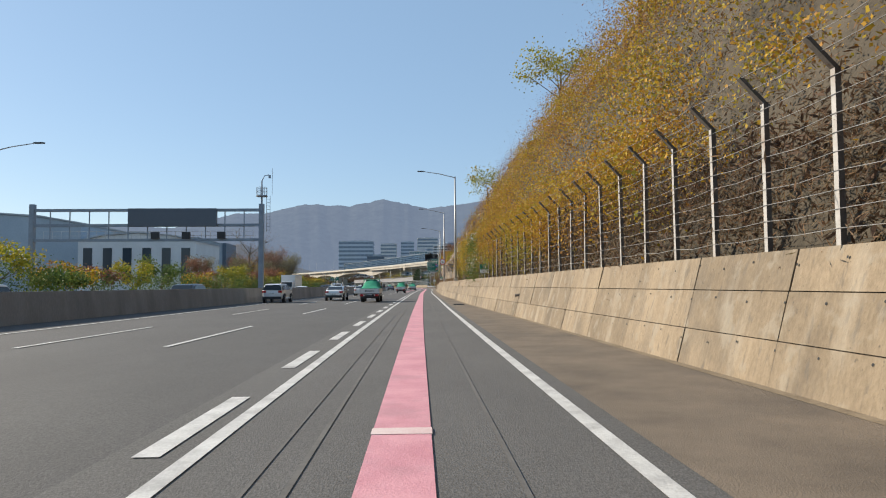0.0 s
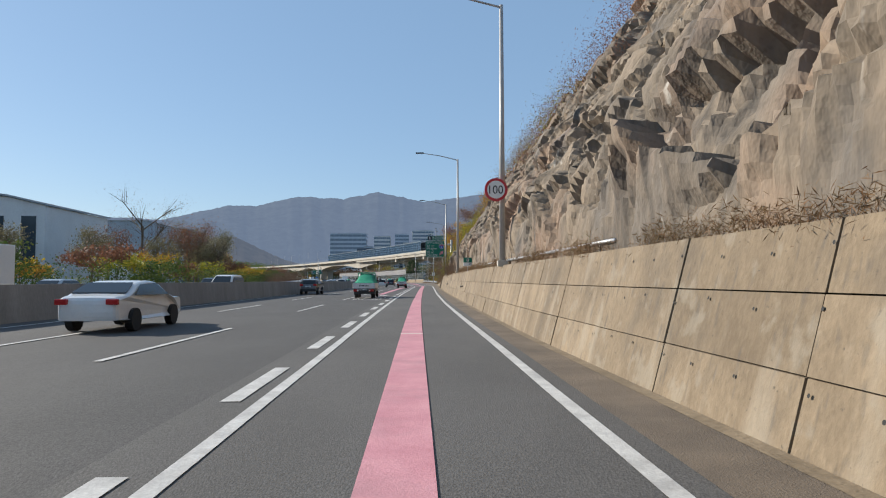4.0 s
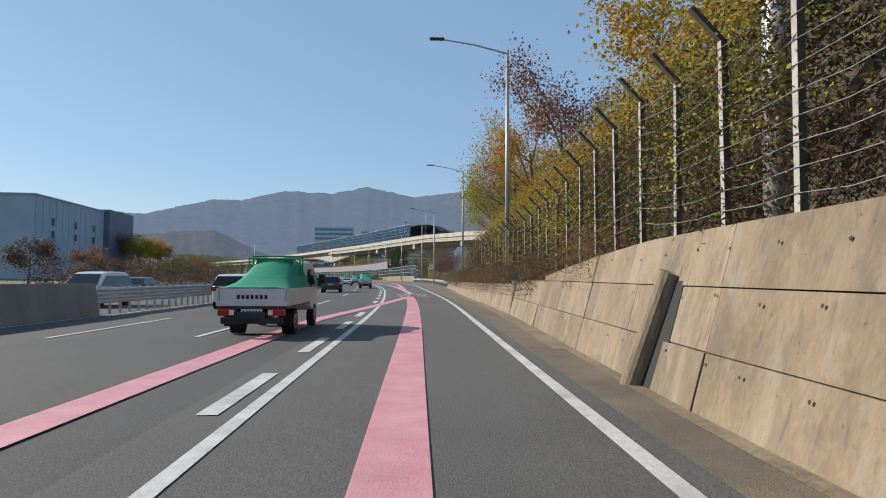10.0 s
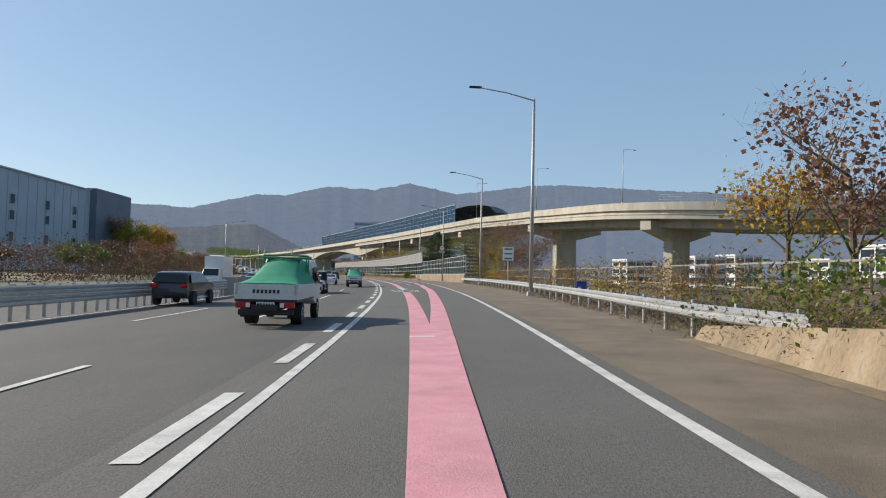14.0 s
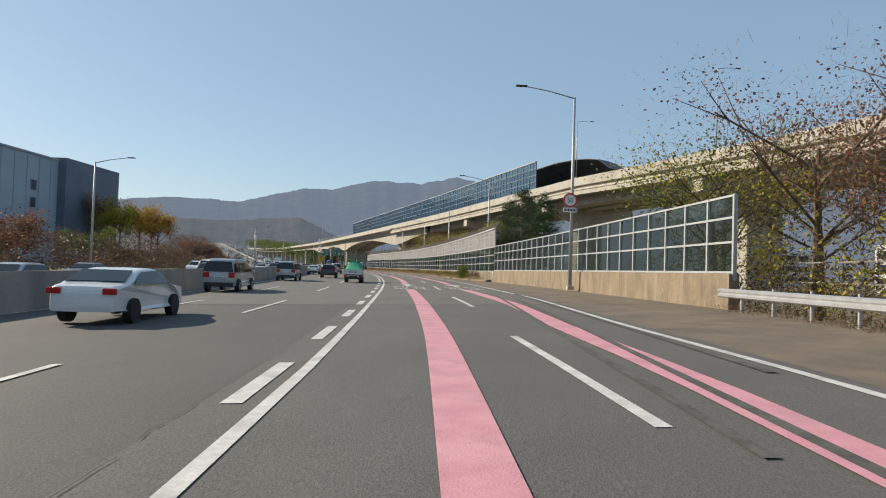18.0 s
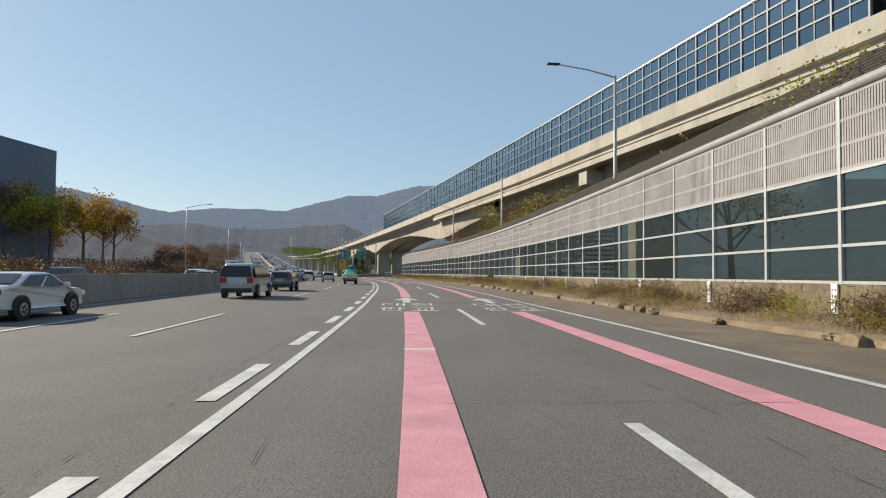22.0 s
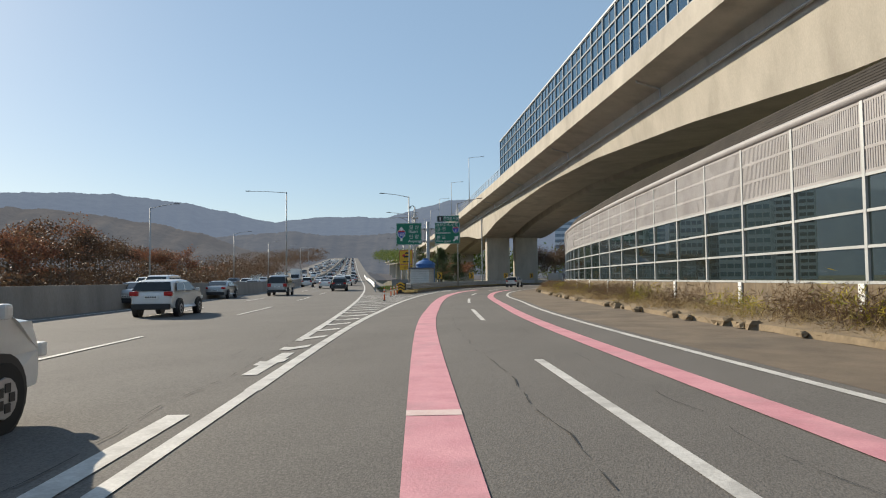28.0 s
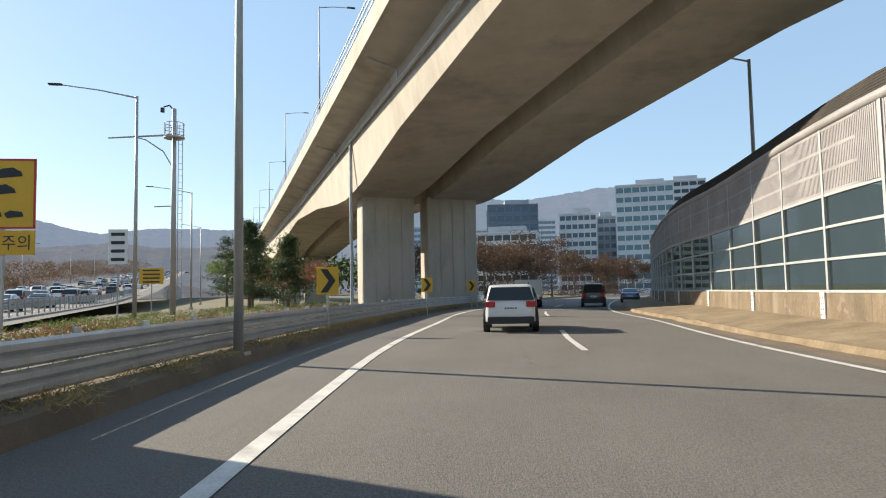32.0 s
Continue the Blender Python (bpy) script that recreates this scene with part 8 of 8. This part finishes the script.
# island
ILU = ((612, 616, 625, 648, 690, 760), (-6.0, -8.0, -11.2, -18.0, -30.0, -48.0))
mid = (GLU[0], tuple((val(ILU, s) + v) / 2 for s, v in zip(*GLU)))
isl = strip("island", ROAD, [(off(ILU, -9), -0.06), (ILU, -0.05), (off(ILU, 0.3), 0.05), (mid, 0.4), (off(GLU, -0.6), 0.36), (off(GLU, 0.2), 0.28)], 612, 720, 2, M_EARTH, jitter=lambda s, j: Vector((0, 0, 0.1 * noise.noise(Vector((s * .3, j * 2, 0))) if 2 < j < 4 else 0)))
tagged(strip("kerb_island", ROAD, [(off(GLU, 0.1), -0.1), (off(GLU, 0.1), 0.3), (off(GLU, 0.5), 0.24), (off(GLU, 0.62), -0.1)], 614, 760, 2, M_SHOULDER, closed=True), "raised concrete kerb under the guard rail", "kerb", kind="structure")
tagged(isl, "grassy island between the ramp and the expressway", "island", kind="structure")
veg("island_grass", clumps(1000, 48, lambda r: tuple(ROAD.at((s := r.uniform(618, 700)), val(GLU, s) + (val(ILU, s) - val(GLU, s)) * r.uniform(0.08, 0.95), 0.38)), (.3, .3, .07), 26), 0.15, L_GREEN, "patchy green grass on the island", seed=26, long=2.2)
veg("island_dry_grass", clumps(420, 48, lambda r: tuple(ROAD.at((s := r.uniform(606, 716)), val(GLU, s) + r.uniform(-.1, .55), 0.3)), (.14, .25, .04), 27), 0.12, leafmat("straw", [(0.32, 0.25, 0.10), (0.42, 0.33, 0.15), (0.24, 0.18, 0.08)]), "dry straw along the foot of the guard rail", seed=27, long=2.5)
veg("island_brown", clumps(260, 48, lambda r: tuple(ROAD.at((s := r.uniform(640, 712)), val(GLU, s) - r.uniform(0.8, 9), 0.42)), (.4, .4, .1), 28), 0.14, L_RED, "brown fallen leaves on the island", seed=28)
for i, (x, y, h) in enumerate(((-119.5, 671, 8), (-117.0, 674, 7), (-123, 680, 7.5), (-142, 715, 11))):
    pine(x, y, 0, h, h * 0.75, 110 + i, "dark green pine tree on the island")
for i, (x, y) in enumerate(((-122, 690), (-127, 700), (-131, 712), (-136, 724))):
    tree(x, y, 0, 6, 6, L_RED, "reddish brown tree under the viaduct", 120 + i, leafs=1500)
RAMP_TREES = ((-101, 742, 9), (-96, 748, 9.5), (-92, 757, 9), (-103, 756, 10), (-88, 768, 8.5), (-82, 778, 8), (-76, 786, 8), (-98, 768, 9), (-112, 735, 8), (-108, 748, 9), (-70, 795, 7.5), (-64, 802, 7))


def under_trees(r):
    x, y, h = RAMP_TREES[int(r.uniform(0, len(RAMP_TREES)))]
    return (x + r.uniform(-5, 5), y + r.uniform(-5, 5), r.uniform(0, 1) ** 1.3 * h * 0.75)


veg("ramp_scrub", clumps(420, 70, under_trees, (.9, .9, .6), 61), 0.34, L_BROWN, "thick reddish brown brush under the trees beside the ramp", seed=61)
for i, (x, y, h) in enumerate(RAMP_TREES):
    tree(x, y, -0.3, h * 1.35, h * 1.25, L_BROWN, "dense reddish brown tree beside the ramp", 130 + i, leafs=2800, size=0.42)
# left side of the expressway
for i in range(30):
    r = random.Random(300 + i)
    s = -10 + i * 8.5
    mat = (L_VINE, L_GREEN, L_AUT, L_RED)[i % 4]
    rt(s, -36 - r.uniform(0, 7), -0.5, r.uniform(4.2, 6.5), r.uniform(4.5, 6.5), mat, {0: "yellowing tree", 1: "green tree", 2: "yellow autumn tree", 3: "reddish brown tree"}[i % 4] + " across the expressway", seed=300 + i, leafs=1100, size=0.38, line=MAIN)
veg("left_hedge", clumps(650, 48, lambda r: tuple(MAIN.at(r.uniform(-30, 215), -33.5 + r.uniform(-1.5, 1.2), r.uniform(-.3, 2.9))), (.7, .9, .45), 29), 0.36, L_GREEN, "long clipped hedge across the expressway", seed=29)
L_OLIVE = leafmat("pale_olive_leaves", [(0.13, 0.125, 0.07), (0.19, 0.175, 0.1), (0.24, 0.21, 0.12), (0.15, 0.12, 0.08)])
rt(206, -56, 0, 20, 12, L_RED, "tall bare tree across the expressway", seed=350, bare=0.75, leafs=900, line=MAIN)
for i, (ds, u, h) in enumerate(((229, -52, 15), (236, -50, 14), (224, -46, 13), (221, -54, 15), (228, -49, 14), (234, -55, 15.5), (150, -52, 9), (162, -55, 10), (175, -50, 9.5), (188, -54, 11), (198, -49, 10), (250, -58, 11), (262, -54, 9))):
    rt(ds, u, -0.4, h, h * 0.5, L_OLIVE if i % 3 else L_RED, "tall pale olive poplar across the expressway" if i % 3 else "tall thin reddish tree across the expressway", seed=360 + i, leafs=2300, bare=0.25, size=0.3, line=MAIN, limbs=14)
rt(226, -60, 0, 15, 10, L_RED, "tall bare tree across the expressway", seed=351, bare=0.85, leafs=900, line=MAIN)
rt(240, -52, 0, 13, 8, L_VINE, "slim yellow green tree across the expressway", seed=352, leafs=900, bare=0.3, line=MAIN)
for i in range(16):
    r = random.Random(400 + i)
    tree(-191 + r.uniform(-34, 30), 590 + r.uniform(-38, 20), 3, r.uniform(17, 25), r.uniform(11, 14), (L_AUT, L_RED, L_VINE)[i % 3] if i % 4 else L_AUT, "tall orange brown autumn tree beyond the expressway", 400 + i, leafs=1700, size=0.8)
for i in range(26):
    r = random.Random(500 + i)
    rt(300 + i * 22, -48 - r.uniform(0, 16), -0.5, r.uniform(5, 9) * (1.0 if i < 8 else 0.5), r.uniform(6, 8) * (1.0 if i < 8 else 0.7), (L_BROWN, L_RED, L_BROWN, L_GREEN)[i % 4], "autumn tree beyond the expressway", seed=500 + i, leafs=2000, size=0.42, line=MAIN)
for i, (ds, u, h) in enumerate(((636, -47, 9), (645, -52, 11), (655, -48, 10), (664, -55, 12), (674, -50, 10), (686, -56, 11), (700, -50, 9.5), (716, -54, 10), (612, -50, 8.5), (735, -52, 9))):
    rt(ds, u, -0.5, h, h * 0.85, L_BROWN if i % 3 else L_RED, "dark brown autumn tree beyond the expressway", seed=540 + i, leafs=2400, size=0.4, line=MAIN)
veg("left_scrub", clumps(2200, 46, lambda r: tuple(MAIN.at((s := r.uniform(290, 900)), -40 - r.uniform(0, 22), r.uniform(0, 1) ** 1.5 * (5.0 if s < 480 else 2.6))), (1.1, 1.2, .55), 37), 0.5, L_BROWN, "brown scrub and hedges beyond the expressway", seed=37)
far = clumps(1700, 30, lambda r: tuple(MAIN.at((s := 560 + 940 * r.uniform(0, 1) ** 1.4), -38 - r.uniform(0, 45), r.uniform(0, 1) ** 1.3 * (3.0 + (s - 560) * 0.012))), (1.6, 1.8, .7), 30)
veg("far_woods_left", far, 0.55, L_BROWN, "brown woods along the far expressway", seed=30)
far = clumps(700, 26, lambda r: tuple(MAIN.at((s := r.uniform(760, 1500)), 24 + r.uniform(0, 50), r.uniform(0, 9))), (2.2, 2.5, 1.4), 32)
veg("far_woods_right", far, 1.1, L_GREEN, "dark woods along the far expressway", seed=32)

# ---- buildings ----
def glaze(name, c):
    return plain(name, c, 0.12)


G_BLUE, G_DARK, G_TEAL = glaze("glass_blue", (0.05, 0.09, 0.14)), glaze("glass_dark", (0.03, 0.045, 0.06)), glaze("glass_teal", (0.10, 0.20, 0.24))
C_WHITE = surf("facade_white", (0.58, 0.59, 0.60), (0.68, 0.69, 0.70), 0.2, 0.7, 0, 3.0)
C_GREY = surf("facade_grey", (0.30, 0.33, 0.36), (0.38, 0.41, 0.44), 0.1, 0.7, 0, 2.0)
# slate and blue grey are lightened to carry the haze of distance
C_SLATE = surf("facade_slate", (0.09, 0.12, 0.165), (0.13, 0.165, 0.21), 0.1, 0.5, 0, 2.0)
C_BLUEGREY = surf("facade_blue_grey", (0.29, 0.36, 0.43), (0.36, 0.43, 0.5), 0.1, 0.6, 0, 2.0)


def office(x, y, w, d, h, yaw, wall, glass, floors, bays, label, z=0.0, crown=True):
    """An office block: walls, window bands by floor, piers between bays, roof plant."""
    t = thing("office_building", Matrix.Translation((x, y, z)) @ Matrix.Rotation(radians(yaw), 4, "Z"), label, "building")
    bm = B()
    box(bm, (0, 0, h / 2 - 1), (w, d, h + 2))
    part("wall", bm, wall, t)
    fh = h / floors
    for i in range(floors):
        bm = B()
        zc = (i + 0.55) * fh
        box(bm, (0, 0, zc), (w + 0.3, d + 0.3, fh * 0.52))
        b = part("window_band", bm, glass, t)
    n = bays
    for j in range(n + 1):
        bm = B()
        px = -w / 2 + w * j / n
        box(bm, (px, -d / 2 - 0.12, h / 2), (0.5, 0.4, h))
        part("pier", bm, wall, t)
    m = max(2, int(n * d / w))
    for j in range(m + 1):
        bm = B()
        py = -d / 2 + d * j / m
        box(bm, (-w / 2 - 0.12, py, h / 2), (0.4, 0.5, h))
        part("pier", bm, wall, t)
        bm = B()
        box(bm, (w / 2 + 0.12, py, h / 2), (0.4, 0.5, h))
        part("pier", bm, wall, t)
    bm = B()
    box(bm, (0, 0, h + 0.3), (w + 0.8, d + 0.8, 0.7))
    part("roof", bm, wall, t)
    if crown:
        bm = B()
        box(bm, (w * 0.1, 0, h + 2.0), (w * 0.5, d * 0.5, 3.0))
        part("roof_plant", bm, C_GREY, t)
    return t


office(-98, 945, 24, 22, 43, 4, C_SLATE, G_BLUE, 10, 6, "dark blue glass office block behind the ramp")
office(-103, 915, 34, 18, 27, -6, C_WHITE, G_DARK, 6, 9, "low white office block with window bands")
office(-64, 955, 18, 20, 39, -6, C_WHITE, G_BLUE, 9, 6, "white and glass office tower behind the ramp")
office(-50, 965, 12, 18, 38, -6, C_BLUEGREY, G_BLUE, 9, 4, "blue glass office tower behind the ramp")
office(-33, 940, 26, 22, 50, -12, C_WHITE, G_TEAL, 11, 7, "tall white office tower with curved balconies")
office(0, 1005, 26, 20, 62, -12, C_WHITE, G_DARK, 15, 6, "far white tower block")
# beyond the viaduct
# haze of the distance is put into these paler facade and glass colours
C_HAZED, G_HAZED = surf("facade_haze_blue", (0.42, 0.49, 0.58), (0.5, 0.57, 0.66), 0.05, 0.7, 0, 1.0), glaze("glass_haze", (0.16, 0.22, 0.3))
for x, y, w, h, fl, c, g in ((-146, 1130, 56, 74, 11, C_HAZED, G_HAZED), (-93, 1140, 26, 70, 12, C_WHITE, G_HAZED), (-62, 1150, 22, 74, 13, C_HAZED, G_HAZED), (-28, 1150, 34, 80, 14, C_WHITE, G_HAZED), (20, 1180, 30, 74, 13, C_HAZED, G_HAZED)):
    office((x + 3) * 1.8 - 3, (y - 93) * 1.8 + 93, w * 1.8, 72, h * 1.8, 3, c, g, fl, 8, "distant office block above the viaduct")


def warehouse():
    t = thing("warehouse", Matrix.Translation((-205, 512, 0)) @ Matrix.Rotation(radians(6), 4, "Z"), "large blue-grey metal clad building with a dark end block", "building")
    bm = B()
    box(bm, (0, -12, 18), (48, 78, 37))
    part("wall", bm, C_BLUEGREY, t)
    bm = B()
    box(bm, (3, 45, 18.6), (48, 38, 38.5))
    part("end_block", bm, C_SLATE, t)
    bm = B()
    for y in np.arange(-50, 27, 6.5):
        box(bm, (24.1, y, 18), (0.15, 0.3, 36))
    part("cladding_joint", bm, C_GREY, t)
    for y in (-34, -10, 12):
        for z in (12, 20, 26):
            bm = B()
            box(bm, (24.1, y, z), (0.3, 3.2, 4.0))
            p = part("window", bm, C_GREY, t)
            bm = B()
            box(bm, (24.2, y, z), (0.3, 2.6, 3.4))
            part("pane", bm, G_DARK, p)
    bm = B()
    box(bm, (0, -12, 36.8), (49, 79, 0.6))
    part("roof", bm, C_GREY, t)


warehouse()


def hall(x, y, w, d, h, yaw, label, wins=0):
    t = thing("factory_hall", Matrix.Translation((x, y, 0)) @ Matrix.Rotation(radians(yaw), 4, "Z"), label, "building")
    bm = B()
    prism(bm, [(-w / 2, -1), (-w / 2, h * 0.86), (-w * 0.3, h * 0.95), (0, h), (w * 0.3, h * 0.95), (w / 2, h * 0.86), (w / 2, -1)], -d / 2, d / 2)
    part("wall", bm, C_BLUEGREY if not wins else C_WHITE, t)
    bm = B()
    prism(bm, [(-w / 2 - .4, h * 0.86), (-w * 0.3, h * 0.95 + .1), (0, h + .1), (w * 0.3, h * 0.95 + .1), (w / 2 + .4, h * 0.86), (w / 2 + .4, h * 0.88), (w * 0.3, h * 0.97 + .1), (0, h * 1.02 + .1), (-w * 0.3, h * 0.97 + .1), (-w / 2 - .4, h * 0.88)], -d / 2 - .5, d / 2 + .5)
    part("roof", bm, C_GREY, t)
    for i in range(wins):
        bm = B()
        box(bm, (-w / 2 + w * (i + 0.5) / wins, -d / 2 - 0.05, h * 0.45), (w / wins * 0.45, 0.2, h * 0.6))
        part("window", bm, G_DARK, t)


hall(-92, 206, 34, 26, 17.5, 4, "white factory building with tall dark windows", 6)
hall(-142, 214, 62, 40, 24, 4, "long blue-grey factory hall with a shallow curved roof")
hall(-150, 120, 70, 40, 22, 2, "long blue-grey factory hall with a shallow curved roof")
hall(-150, 320, 50, 30, 14, 6, "low grey building beyond the trees", 8)
for i, (x, y) in enumerate(((70, 470), (95, 500), (120, 450), (60, 520), (140, 520))):
    office(x, y, 12, 10, 9 + 2 * (i % 3), 20, C_WHITE, G_DARK, 3, 3, "small white house seen under the viaduct", crown=False)


def far_clutter():
    """Pale greenhouses and low roofs under the far hills."""
    r = random.Random(77)
    for i in range(9):
        x, y = -330 - 25 * i, 1000 + r.uniform(-60, 60)
        t = thing("greenhouse", Matrix.Translation((x, y, 4)) @ Matrix.Rotation(radians(35), 4, "Z"), "pale rounded greenhouse under the far hills", "greenhouse")
        bm = B()
        cyl(bm, (0, -14, 0), (0, 14, 0), 5.0, n=16)
        part("cover", bm, C_WHITE, t)


far_clutter()
